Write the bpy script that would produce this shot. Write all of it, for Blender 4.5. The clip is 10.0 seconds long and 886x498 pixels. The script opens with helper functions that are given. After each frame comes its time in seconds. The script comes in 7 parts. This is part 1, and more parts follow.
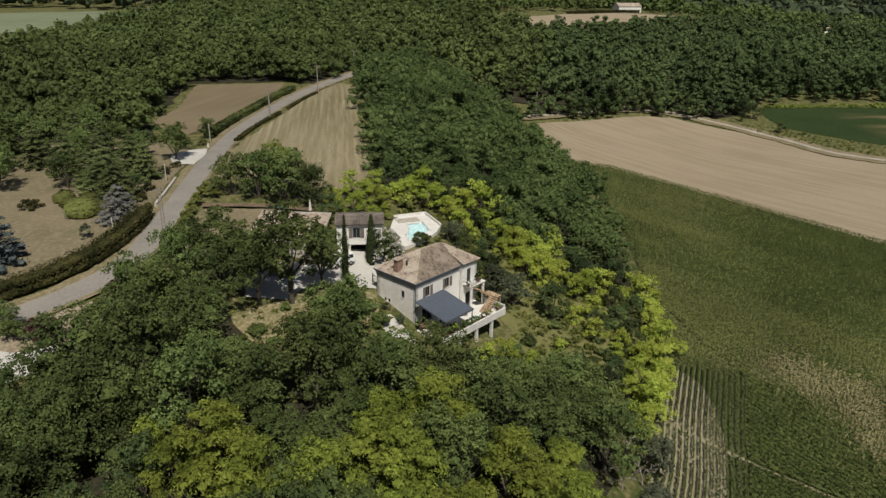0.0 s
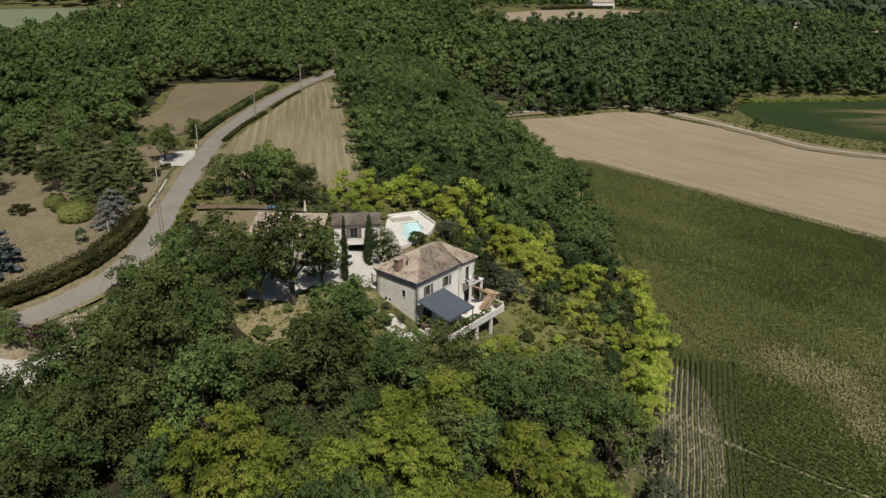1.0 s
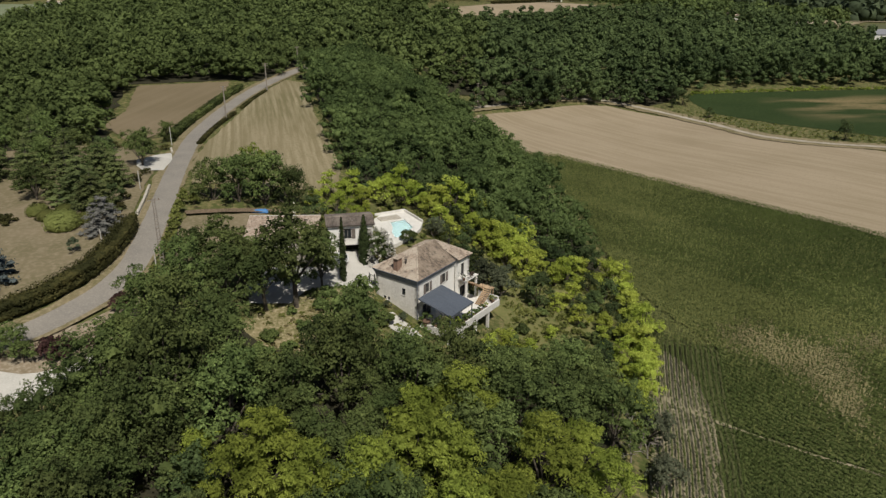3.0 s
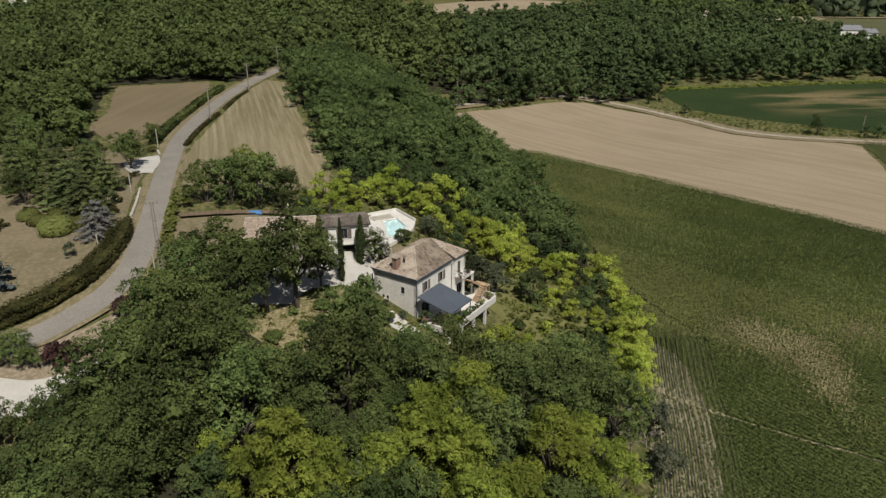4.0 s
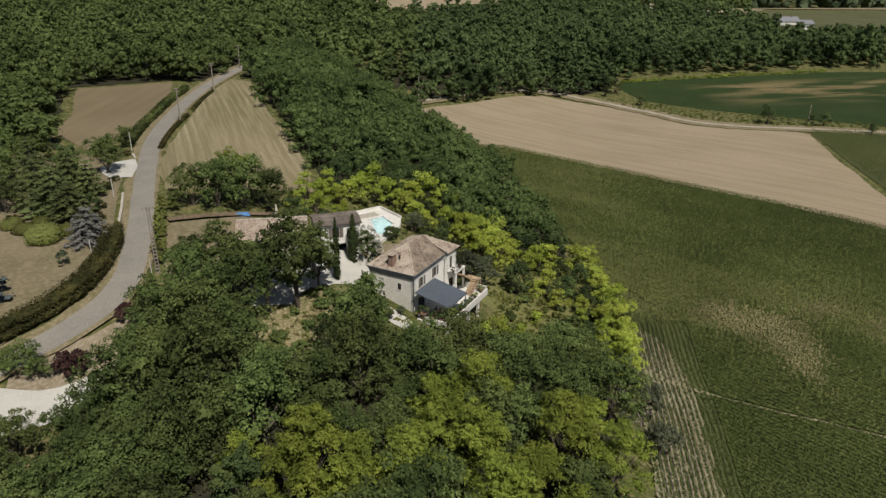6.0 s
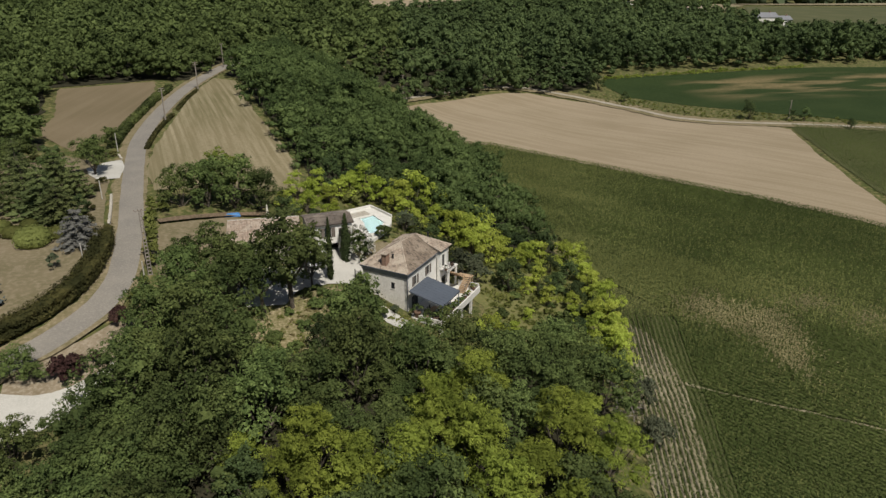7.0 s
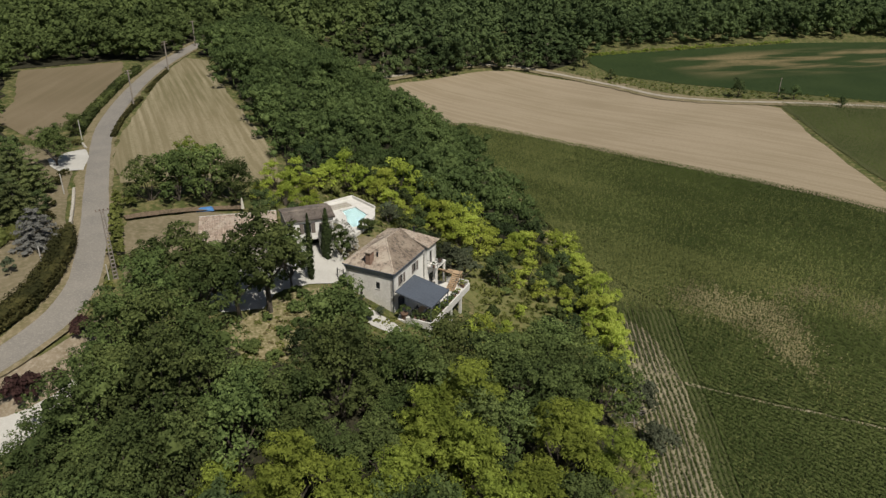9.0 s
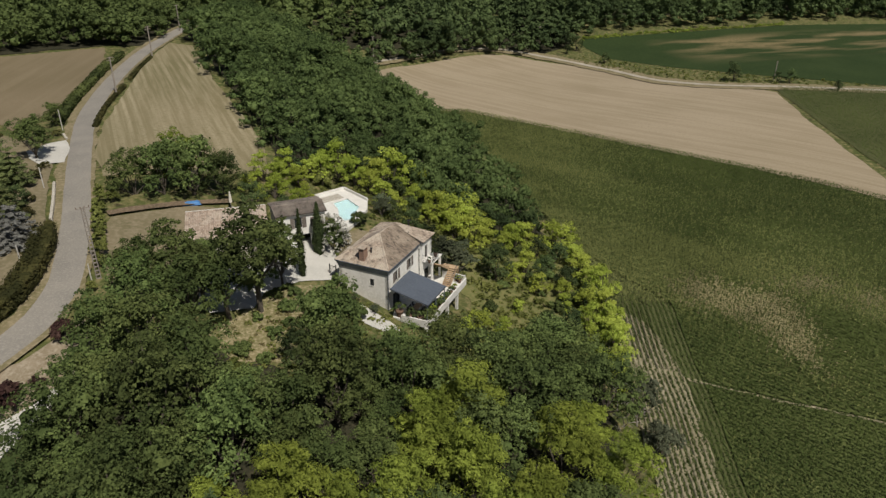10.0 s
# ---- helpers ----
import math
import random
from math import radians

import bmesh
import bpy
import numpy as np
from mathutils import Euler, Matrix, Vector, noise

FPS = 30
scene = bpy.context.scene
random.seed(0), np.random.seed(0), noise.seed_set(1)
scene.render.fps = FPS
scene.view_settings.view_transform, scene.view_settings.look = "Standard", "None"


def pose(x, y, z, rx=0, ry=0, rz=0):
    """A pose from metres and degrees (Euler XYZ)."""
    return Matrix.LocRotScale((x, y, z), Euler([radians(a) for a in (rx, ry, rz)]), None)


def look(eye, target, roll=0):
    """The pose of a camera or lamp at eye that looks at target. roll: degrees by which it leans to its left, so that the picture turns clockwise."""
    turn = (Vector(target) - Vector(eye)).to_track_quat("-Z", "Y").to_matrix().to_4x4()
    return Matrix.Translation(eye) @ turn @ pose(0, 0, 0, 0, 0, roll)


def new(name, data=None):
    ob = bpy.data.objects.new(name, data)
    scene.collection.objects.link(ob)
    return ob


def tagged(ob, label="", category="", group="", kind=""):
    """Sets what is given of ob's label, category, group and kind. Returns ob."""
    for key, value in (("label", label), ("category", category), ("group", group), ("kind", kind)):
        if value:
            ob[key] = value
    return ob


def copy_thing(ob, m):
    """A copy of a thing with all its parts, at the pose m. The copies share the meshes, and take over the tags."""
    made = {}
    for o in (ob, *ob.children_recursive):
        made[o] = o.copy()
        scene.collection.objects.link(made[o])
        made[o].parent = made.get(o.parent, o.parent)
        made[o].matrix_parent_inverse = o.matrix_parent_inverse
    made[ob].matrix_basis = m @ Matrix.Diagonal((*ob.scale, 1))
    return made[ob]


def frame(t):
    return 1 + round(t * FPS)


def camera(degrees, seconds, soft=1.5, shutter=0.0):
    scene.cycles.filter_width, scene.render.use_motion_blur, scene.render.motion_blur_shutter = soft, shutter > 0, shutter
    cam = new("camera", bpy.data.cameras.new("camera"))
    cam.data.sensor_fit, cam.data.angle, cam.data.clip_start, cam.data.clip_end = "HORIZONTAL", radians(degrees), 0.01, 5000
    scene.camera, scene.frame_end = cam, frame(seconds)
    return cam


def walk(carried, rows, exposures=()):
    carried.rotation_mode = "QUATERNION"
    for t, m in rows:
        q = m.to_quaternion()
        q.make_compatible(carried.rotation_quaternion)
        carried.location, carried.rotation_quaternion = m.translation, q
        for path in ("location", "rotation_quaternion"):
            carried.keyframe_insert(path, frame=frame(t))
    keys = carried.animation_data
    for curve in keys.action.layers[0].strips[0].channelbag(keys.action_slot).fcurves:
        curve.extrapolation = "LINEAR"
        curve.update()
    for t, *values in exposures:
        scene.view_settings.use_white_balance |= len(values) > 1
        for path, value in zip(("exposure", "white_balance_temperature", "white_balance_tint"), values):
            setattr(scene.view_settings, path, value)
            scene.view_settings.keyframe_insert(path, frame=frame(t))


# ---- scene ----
cam = camera(64.7, 10.0, 1.4)
METRES, EYE, TILT, LEAN, TURN = 36.0, 46.7, 0.5, 7.75, 0.0
ROWS = [
    (0.0, 0.0, 0.0, 0.0, 3.49, -22.17, -8.61),
    (0.5, -0.0507, -0.0129, 0.0036, 2.38, -22.17, -8.6),
    (1.0, -0.1051, -0.0267, 0.0076, 1.18, -22.16, -8.57),
    (1.5, -0.1553, -0.0392, 0.011, 0.06, -22.16, -8.55),
    (2.0, -0.2092, -0.0528, 0.0148, -1.14, -22.13, -8.52),
    (2.5, -0.2592, -0.0651, 0.0177, -2.24, -22.09, -8.5),
    (4.0, -0.4182, -0.1051, 0.0255, -5.8, -21.92, -8.38),
    (4.5, -0.4678, -0.1181, 0.028, -6.92, -21.88, -8.34),
    (5.0, -0.5219, -0.132, 0.0313, -8.11, -21.85, -8.3),
    (5.5, -0.572, -0.1452, 0.0338, -9.23, -21.82, -8.25),
    (7.0, -0.6642, -0.15, 0.0421, -11.86, -21.83, -8.09),
    (7.5, -0.6653, -0.1194, 0.0447, -12.31, -22.06, -8.11),
    (8.0, -0.6573, -0.0665, 0.0477, -12.68, -22.48, -8.14),
    (8.5, -0.6521, -0.0083, 0.0504, -13.06, -22.96, -8.13),
    (9.0, -0.6495, 0.0516, 0.0525, -13.51, -23.6, -8.12),
    (9.5, -0.6484, 0.1043, 0.0533, -13.94, -24.19, -8.1),
    (10.0, -0.6473, 0.1589, 0.0545, -14.41, -24.84, -8.07),
]
walk(cam, [(t, pose(0, 0, EYE, TILT, LEAN, TURN) @ pose(METRES * x, METRES * y, METRES * z, 90 + pitch, roll, yaw)) for t, x, y, z, yaw, pitch, roll in ROWS])

# ---- world, sun, exposure ----
SUN_AZ, SUN_EL = math.atan2(-0.96, 0.27), radians(57)  # a high summer sun from the -y side
world = bpy.data.worlds.new("sky")
scene.world = world
world.use_nodes = True
wn = world.node_tree
sky = wn.nodes.new("ShaderNodeTexSky")
sky.sky_type, sky.sun_disc = "NISHITA", False
sky.sun_elevation, sky.sun_rotation = SUN_EL, math.pi / 2 - SUN_AZ
sky.air_density, sky.dust_density, sky.ozone_density = 1.0, 1.5, 1.0
wn.links.new(sky.outputs[0], wn.nodes["Background"].inputs[0])
wn.nodes["Background"].inputs[1].default_value = 0.042
sun_way = Vector((math.cos(SUN_EL) * math.cos(SUN_AZ), math.cos(SUN_EL) * math.sin(SUN_AZ), math.sin(SUN_EL)))
sun = new("sun", bpy.data.lights.new("sun", "SUN"))
sun.data.energy, sun.data.angle, sun.data.color = 4.3, radians(0.6), (1.0, 0.945, 0.85)
sun.matrix_world = look(sun_way * 300, (0, 0, 0))
scene.view_settings.exposure = 0.0

# ---- materials ----


def nodes_of(name):
    m = bpy.data.materials.new(name)
    m.use_nodes = True
    nt = m.node_tree
    return m, nt, nt.nodes["Principled BSDF"]


def node(nt, kind, **values):
    n = nt.nodes.new(kind)
    for key, value in values.items():
        n.inputs[key].default_value = value
    return n


def mix(nt, fac, a, b, blend="MIX"):
    """A colour mix; a, b and fac are sockets or values."""
    n = nt.nodes.new("ShaderNodeMix")
    n.data_type, n.blend_type = "RGBA", blend
    for sock, value in ((n.inputs[0], fac), (n.inputs[6], a), (n.inputs[7], b)):
        if isinstance(value, bpy.types.NodeSocket):
            nt.links.new(value, sock)
        else:
            sock.default_value = value if not isinstance(value, tuple) else (*value, 1.0)[:4]
    return n.outputs[2]


def noise_of(nt, scale, detail=4.0, rough=0.55, lo=0.35, hi=0.65, coords=None, stretch=None, turn=0.0):
    """A noise between lo and hi stretched to 0..1, in object coordinates unless a socket is given."""
    if coords is None:
        geo = nt.nodes.new("ShaderNodeNewGeometry")
        coords = geo.outputs["Position"]
    if stretch:
        mp = nt.nodes.new("ShaderNodeMapping")
        mp.inputs["Scale"].default_value = stretch
        mp.inputs["Rotation"].default_value = (0, 0, radians(turn))
        if turn:
            rot = nt.nodes.new("ShaderNodeMapping")
            rot.inputs["Rotation"].default_value = (0, 0, radians(turn))
            nt.links.new(coords, rot.inputs[0])
            coords = rot.outputs[0]
            mp.inputs["Rotation"].default_value = (0, 0, 0)
        nt.links.new(coords, mp.inputs[0])
        coords = mp.outputs[0]
    n = node(nt, "ShaderNodeTexNoise", Scale=scale, Detail=detail, Roughness=rough)
    nt.links.new(coords, n.inputs["Vector"])
    r = node(nt, "ShaderNodeMapRange", **{"From Min": lo, "From Max": hi})
    nt.links.new(n.outputs[0], r.inputs[0])
    return r.outputs[0]


def bumped(nt, bsdf, height, strength, distance):
    b = node(nt, "ShaderNodeBump", Strength=strength, Distance=distance)
    nt.links.new(height, b.inputs["Height"])
    nt.links.new(b.outputs[0], bsdf.inputs["Normal"])


def surface(name, base, dark, light, coarse=0.25, fine=3.0, rough=0.9, bump=0.3, depth=0.05, metal=0.0, random_tint=0.0):
    """A plain weathered surface: a base colour broken by large stains and by fine grain."""
    m, nt, bsdf = nodes_of(name)
    c = mix(nt, noise_of(nt, coarse), base, dark)
    c = mix(nt, noise_of(nt, fine, lo=0.45, hi=0.75), c, light)
    if random_tint:
        info = nt.nodes.new("ShaderNodeObjectInfo")
        r = node(nt, "ShaderNodeMapRange", **{"To Min": 1 - random_tint, "To Max": 1 + random_tint})
        nt.links.new(info.outputs["Random"], r.inputs[0])
        hsv = node(nt, "ShaderNodeHueSaturation")
        nt.links.new(r.outputs[0], hsv.inputs["Value"])
        nt.links.new(c, hsv.inputs["Color"])
        c = hsv.outputs[0]
    nt.links.new(c, bsdf.inputs["Base Color"])
    bsdf.inputs["Roughness"].default_value, bsdf.inputs["Metallic"].default_value = rough, metal
    if rough >= 0.9:
        bsdf.inputs["Specular IOR Level"].default_value = 0.15
    if bump:
        bumped(nt, bsdf, noise_of(nt, fine * 2, detail=6, lo=0.2, hi=0.8), bump, depth)
    return m


def leaves(name, deep, bright, glow=0.3, patch=0.12, tree_tint=0.32, deepen=0.72, spread=0.6, relief=0.1):
    """Foliage: leaf tints by island, patches of sun-bleached and deep green, a tint of its own for each tree."""
    m, nt, bsdf = nodes_of(name)
    geo = nt.nodes.new("ShaderNodeNewGeometry")
    clump = node(nt, "ShaderNodeMapRange", **{"To Min": 0.5 - spread / 2, "To Max": 0.5 + spread / 2})
    nt.links.new(geo.outputs["Random Per Island"], clump.inputs[0])
    c = mix(nt, clump.outputs[0], deep, bright)
    c = mix(nt, noise_of(nt, patch, lo=0.4, hi=0.62), c, tuple(v * deepen for v in deep))
    c = mix(nt, noise_of(nt, 2.6, detail=3, lo=0.5, hi=0.8), c, tuple(v * 0.9 for v in deep))
    info = nt.nodes.new("ShaderNodeObjectInfo")
    val = node(nt, "ShaderNodeMapRange", **{"To Min": 1 - tree_tint, "To Max": 1 + tree_tint})
    hue = node(nt, "ShaderNodeMapRange", **{"To Min": 0.503 - tree_tint / 26, "To Max": 0.503 + tree_tint / 26})
    nt.links.new(info.outputs["Random"], val.inputs[0])
    nt.links.new(info.outputs["Random"], hue.inputs[0])
    hsv = node(nt, "ShaderNodeHueSaturation")
    nt.links.new(val.outputs[0], hsv.inputs["Value"])
    nt.links.new(hue.outputs[0], hsv.inputs["Hue"])
    nt.links.new(c, hsv.inputs["Color"])
    nt.links.new(hsv.outputs[0], bsdf.inputs["Base Color"])
    bsdf.inputs["Roughness"].default_value = 0.75
    bsdf.inputs["Specular IOR Level"].default_value = 0.12
    bumped(nt, bsdf, noise_of(nt, 1.7, detail=5, rough=0.65, lo=0.25, hi=0.75), 1.0, relief)
    tr = nt.nodes.new("ShaderNodeBsdfTranslucent")
    nt.links.new(hsv.outputs[0], tr.inputs[0])
    ms = nt.nodes.new("ShaderNodeMixShader")
    ms.inputs[0].default_value = glow
    nt.links.new(bsdf.outputs[0], ms.inputs[1])
    nt.links.new(tr.outputs[0], ms.inputs[2])
    nt.links.new(ms.outputs[0], nt.nodes["Material Output"].inputs[0])
    return m


def wood_floor_ground():
    """Rough grass and leaf litter: the land between the fields; fields far off as broad patches."""
    m, nt, bsdf = nodes_of("rough_grass")
    c = mix(nt, noise_of(nt, 0.09), (0.095, 0.10, 0.036), (0.06, 0.078, 0.022))
    c = mix(nt, noise_of(nt, 0.9, lo=0.45, hi=0.7), c, (0.21, 0.175, 0.085))
    c = mix(nt, noise_of(nt, 0.35, lo=0.58, hi=0.72), c, (0.045, 0.04, 0.02))
    nt.links.new(c, bsdf.inputs["Base Color"])
    bsdf.inputs["Roughness"].default_value = 0.95
    bsdf.inputs["Specular IOR Level"].default_value = 0.12
    bumped(nt, bsdf, noise_of(nt, 3.0, detail=8, lo=0.2, hi=0.8), 0.6, 0.2)
    return m


def striped_field(name, base, dark, light, turn, width=0.35, strength=0.7, pitch=0.0):
    """Mown or tilled land, with streaks along the working direction."""
    m, nt, bsdf = nodes_of(name)
    c = mix(nt, noise_of(nt, 0.03, lo=0.38, hi=0.62), base, dark)
    streak = noise_of(nt, width, detail=3, lo=0.42, hi=0.62, stretch=(1.0, 0.012 if pitch else 0.035, 1.0), turn=turn)
    n = nt.nodes.new("ShaderNodeMath")
    n.operation = "MULTIPLY"
    n.inputs[1].default_value = strength
    nt.links.new(streak, n.inputs[0])
    c = mix(nt, n.outputs[0], c, light)
    if pitch:  # raked rows of straw, broken here and there
        geo, rot = nt.nodes.new("ShaderNodeNewGeometry"), nt.nodes.new("ShaderNodeMapping")
        rot.inputs["Rotation"].default_value = (0, 0, radians(turn))
        nt.links.new(geo.outputs["Position"], rot.inputs[0])
        wave = node(nt, "ShaderNodeTexWave", Scale=math.pi / 10 / pitch, Distortion=2.2, Detail=3.0)
        wave.inputs["Detail Scale"].default_value = 0.35
        nt.links.new(rot.outputs[0], wave.inputs["Vector"])
        band = node(nt, "ShaderNodeMapRange", **{"From Min": 0.5, "From Max": 1.0})
        nt.links.new(wave.outputs["Fac"], band.inputs[0])
        broken = nt.nodes.new("ShaderNodeMath")
        broken.operation = "MULTIPLY"
        nt.links.new(band.outputs[0], broken.inputs[0])
        nt.links.new(noise_of(nt, 0.10, lo=0.42, hi=0.85, detail=6, stretch=(1.0, 0.3, 1.0), turn=turn), broken.inputs[1])
        c = mix(nt, broken.outputs[0], c, light)
    c = mix(nt, noise_of(nt, 1.6, lo=0.5, hi=0.8), c, dark)
    nt.links.new(c, bsdf.inputs["Base Color"])
    bsdf.inputs["Roughness"].default_value = 0.95
    bsdf.inputs["Specular IOR Level"].default_value = 0.12
    bumped(nt, bsdf, noise_of(nt, 2.5, detail=8, lo=0.2, hi=0.8), 0.35, 0.1)
    return m


def crop_material():
    """A low green crop with broad dry bands along the contour."""
    m, nt, bsdf = nodes_of("green_crop")
    c = mix(nt, noise_of(nt, 0.05), (0.021, 0.037, 0.011), (0.028, 0.045, 0.014))
    geo = nt.nodes.new("ShaderNodeNewGeometry")
    xyz = nt.nodes.new("ShaderNodeSeparateXYZ")
    nt.links.new(geo.outputs["Position"], xyz.inputs[0])
    near = node(nt, "ShaderNodeMapRange", **{"From Min": 244.0, "From Max": 262.0})
    far = node(nt, "ShaderNodeMapRange", **{"From Min": 300.0, "From Max": 288.0})
    west = node(nt, "ShaderNodeMapRange", **{"From Min": 140.0, "From Max": 165.0})
    nt.links.new(xyz.outputs[1], near.inputs[0])
    nt.links.new(xyz.outputs[1], far.inputs[0])
    nt.links.new(xyz.outputs[0], west.inputs[0])
    band = noise_of(nt, 0.06, lo=0.44, hi=0.6, stretch=(0.4, 1.6, 1.0))
    for r in (near, far, west):
        mul = nt.nodes.new("ShaderNodeMath")
        mul.operation = "MULTIPLY"
        nt.links.new(band, mul.inputs[0])
        nt.links.new(r.outputs[0], mul.inputs[1])
        band = mul.outputs[0]
    c = mix(nt, band, c, (0.17, 0.135, 0.068))
    c = mix(nt, noise_of(nt, 0.9, lo=0.5, hi=0.8), c, (0.045, 0.06, 0.02))
    nt.links.new(c, bsdf.inputs["Base Color"])
    bsdf.inputs["Roughness"].default_value = 0.95
    bsdf.inputs["Specular IOR Level"].default_value = 0.12
    bumped(nt, bsdf, noise_of(nt, 3.0, detail=6, lo=0.2, hi=0.8), 0.4, 0.1)
    return m


GRASS = wood_floor_ground()
STUBBLE = striped_field("mown_stubble", (0.200, 0.168, 0.100), (0.150, 0.132, 0.070), (0.33, 0.285, 0.19), -11.5, 1.3, 0.4, 2.1)
HARVESTED = striped_field("harvested_field", (0.285, 0.232, 0.160), (0.245, 0.199, 0.132), (0.34, 0.283, 0.20), -33.5, 0.5, 0.5)
DRY_MEADOW = striped_field("dry_meadow", (0.182, 0.145, 0.093), (0.152, 0.122, 0.074), (0.212, 0.172, 0.112), 10, 0.4, 0.4)
DRY_LAWN = surface("dry_lawn", (0.19, 0.157, 0.10), (0.135, 0.118, 0.065), (0.235, 0.195, 0.132), 0.12, 1.5)
SOIL = striped_field("pale_soil", (0.27, 0.24, 0.16), (0.205, 0.18, 0.11), (0.36, 0.32, 0.225), 0, 0.6, 0.4)
MAIZE_FLOOR = surface("maize_floor", (0.085, 0.094, 0.036), (0.07, 0.08, 0.03), (0.11, 0.112, 0.05), 0.05, 1.8)
CROP = crop_material()
ASPHALT = surface("worn_asphalt", (0.225, 0.206, 0.176), (0.175, 0.162, 0.142), (0.275, 0.252, 0.218), 0.18, 4.0, 0.88, 0.2, 0.02)
TRACK_DUST = surface("dusty_track", (0.36, 0.325, 0.265), (0.27, 0.235, 0.18), (0.43, 0.395, 0.33), 0.2, 3.0)
GRAVEL = surface("pale_limestone_gravel", (0.475, 0.46, 0.42), (0.40, 0.386, 0.35), (0.535, 0.522, 0.485), 0.3, 6.0, 0.92, 0.4, 0.04)
VERGE = surface("dry_verge", (0.20, 0.165, 0.10), (0.13, 0.115, 0.055), (0.29, 0.24, 0.155), 0.3, 2.0)
BARE_SOIL = surface("bare_dusty_earth", (0.25, 0.205, 0.145), (0.17, 0.135, 0.085), (0.34, 0.295, 0.225), 0.35, 2.2)
EARTH = surface("red_earth", (0.155, 0.112, 0.075), (0.10, 0.078, 0.05), (0.22, 0.165, 0.115), 0.4, 2.5)
OAK = leaves("oak_leaves", (0.061, 0.085, 0.027), (0.230, 0.280, 0.088), 0.24, 0.12, 0.30, 0.85)
HOLM = leaves("holm_oak_leaves", (0.042, 0.062, 0.024), (0.162, 0.21, 0.076), 0.25)
LOCUST = leaves("locust_leaves", (0.150, 0.186, 0.032), (0.455, 0.520, 0.098), 0.38, 0.2, 0.14, 1.0)
YELLOW = leaves("yellow_locust_leaves", (0.25, 0.30, 0.048), (0.72, 0.78, 0.16), 0.42, 0.12, 0.15, 1.1)
BELT_OAK = leaves("belt_oak_leaves", (0.086, 0.126, 0.042), (0.215, 0.278, 0.094), 0.3, 0.08, 0.05, relief=0.2)
SPRUCE = leaves("blue_spruce_needles", (0.075, 0.095, 0.095), (0.16, 0.19, 0.19), 0.1)
OLIVE = leaves("olive_leaves", (0.075, 0.09, 0.05), (0.15, 0.17, 0.10), 0.2)
GREY_OLIVE = leaves("grey_green_leaves", (0.10, 0.115, 0.068), (0.20, 0.22, 0.14), 0.25)
SCRUB = leaves("scrub_leaves", (0.125, 0.145, 0.036), (0.345, 0.355, 0.110), 0.3, 0.25, 0.1)
PLUM = leaves("purple_plum_leaves", (0.055, 0.028, 0.026), (0.15, 0.085, 0.07), 0.25)
LOCUST_DULL = leaves("oleander_leaves", (0.09, 0.12, 0.04), (0.2, 0.25, 0.09), 0.25)
CYPRESS = leaves("cypress_leaves", (0.028, 0.042, 0.014), (0.06, 0.08, 0.026), 0.1)
BOX_LEAF = leaves("clipped_shrub_leaves", (0.135, 0.15, 0.042), (0.23, 0.245, 0.075), 0.2)
HEDGE_LEAF = leaves("hedge_leaves", (0.046, 0.048, 0.016), (0.118, 0.104, 0.036), 0.2, 0.3)
MAIZE = leaves("maize_leaves", (0.072, 0.098, 0.027), (0.128, 0.156, 0.045), 0.3, 0.035, 0.02, 0.85, spread=0.4, relief=0.02)
UNDERLEAF = leaves("maize_underleaves", (0.092, 0.110, 0.035), (0.138, 0.158, 0.054), 0.1, 0.06, 0.02, 0.9, spread=0.3, relief=0.15)
PALE_MAIZE = leaves("pale_maize_leaves", (0.172, 0.186, 0.062), (0.265, 0.275, 0.102), 0.3, 0.035, 0.02, 0.9, spread=0.4, relief=0.02)
DRY_MAIZE = leaves("dry_maize_leaves", (0.30, 0.265, 0.14), (0.47, 0.405, 0.23), 0.3, 0.1, 0.02)
PETALS = leaves("white_petals", (0.55, 0.53, 0.47), (0.75, 0.73, 0.68), 0.3)
PINE = leaves("pine_needles", (0.12, 0.145, 0.055), (0.25, 0.28, 0.105), 0.35)
SILVER = leaves("silver_cedar_needles", (0.26, 0.26, 0.235), (0.46, 0.46, 0.42), 0.25)
FAR_OAK = leaves("far_oak_leaves", (0.098, 0.134, 0.043), (0.200, 0.250, 0.083), 0.3, 0.045, 0.05, relief=0.2)
DARK_WOOD = leaves("dark_wood_leaves", (0.073, 0.107, 0.040), (0.160, 0.210, 0.077), 0.25, 0.05, 0.05, relief=0.2)
BARK = surface("bark", (0.10, 0.085, 0.065), (0.06, 0.05, 0.04), (0.17, 0.15, 0.12), 0.6, 5.0)
# leaf litter with the deep shade under the crowns put into its colour
SHADED_LITTER = surface("shaded_leaf_litter", (0.032, 0.031, 0.018), (0.02, 0.021, 0.012), (0.055, 0.048, 0.028), 0.4, 2.0)
STRAW = surface("straw_grass", (0.20, 0.17, 0.088), (0.11, 0.11, 0.042), (0.36, 0.30, 0.19), 0.35, 2.2)
GREEN_GRASS = surface("rough_green_grass", (0.155, 0.155, 0.058), (0.10, 0.112, 0.036), (0.19, 0.165, 0.07), 0.35, 1.6)
VERGE_LEAF = leaves("dry_weeds", (0.17, 0.145, 0.06), (0.32, 0.27, 0.14), 0.3, 0.3, 0.05)

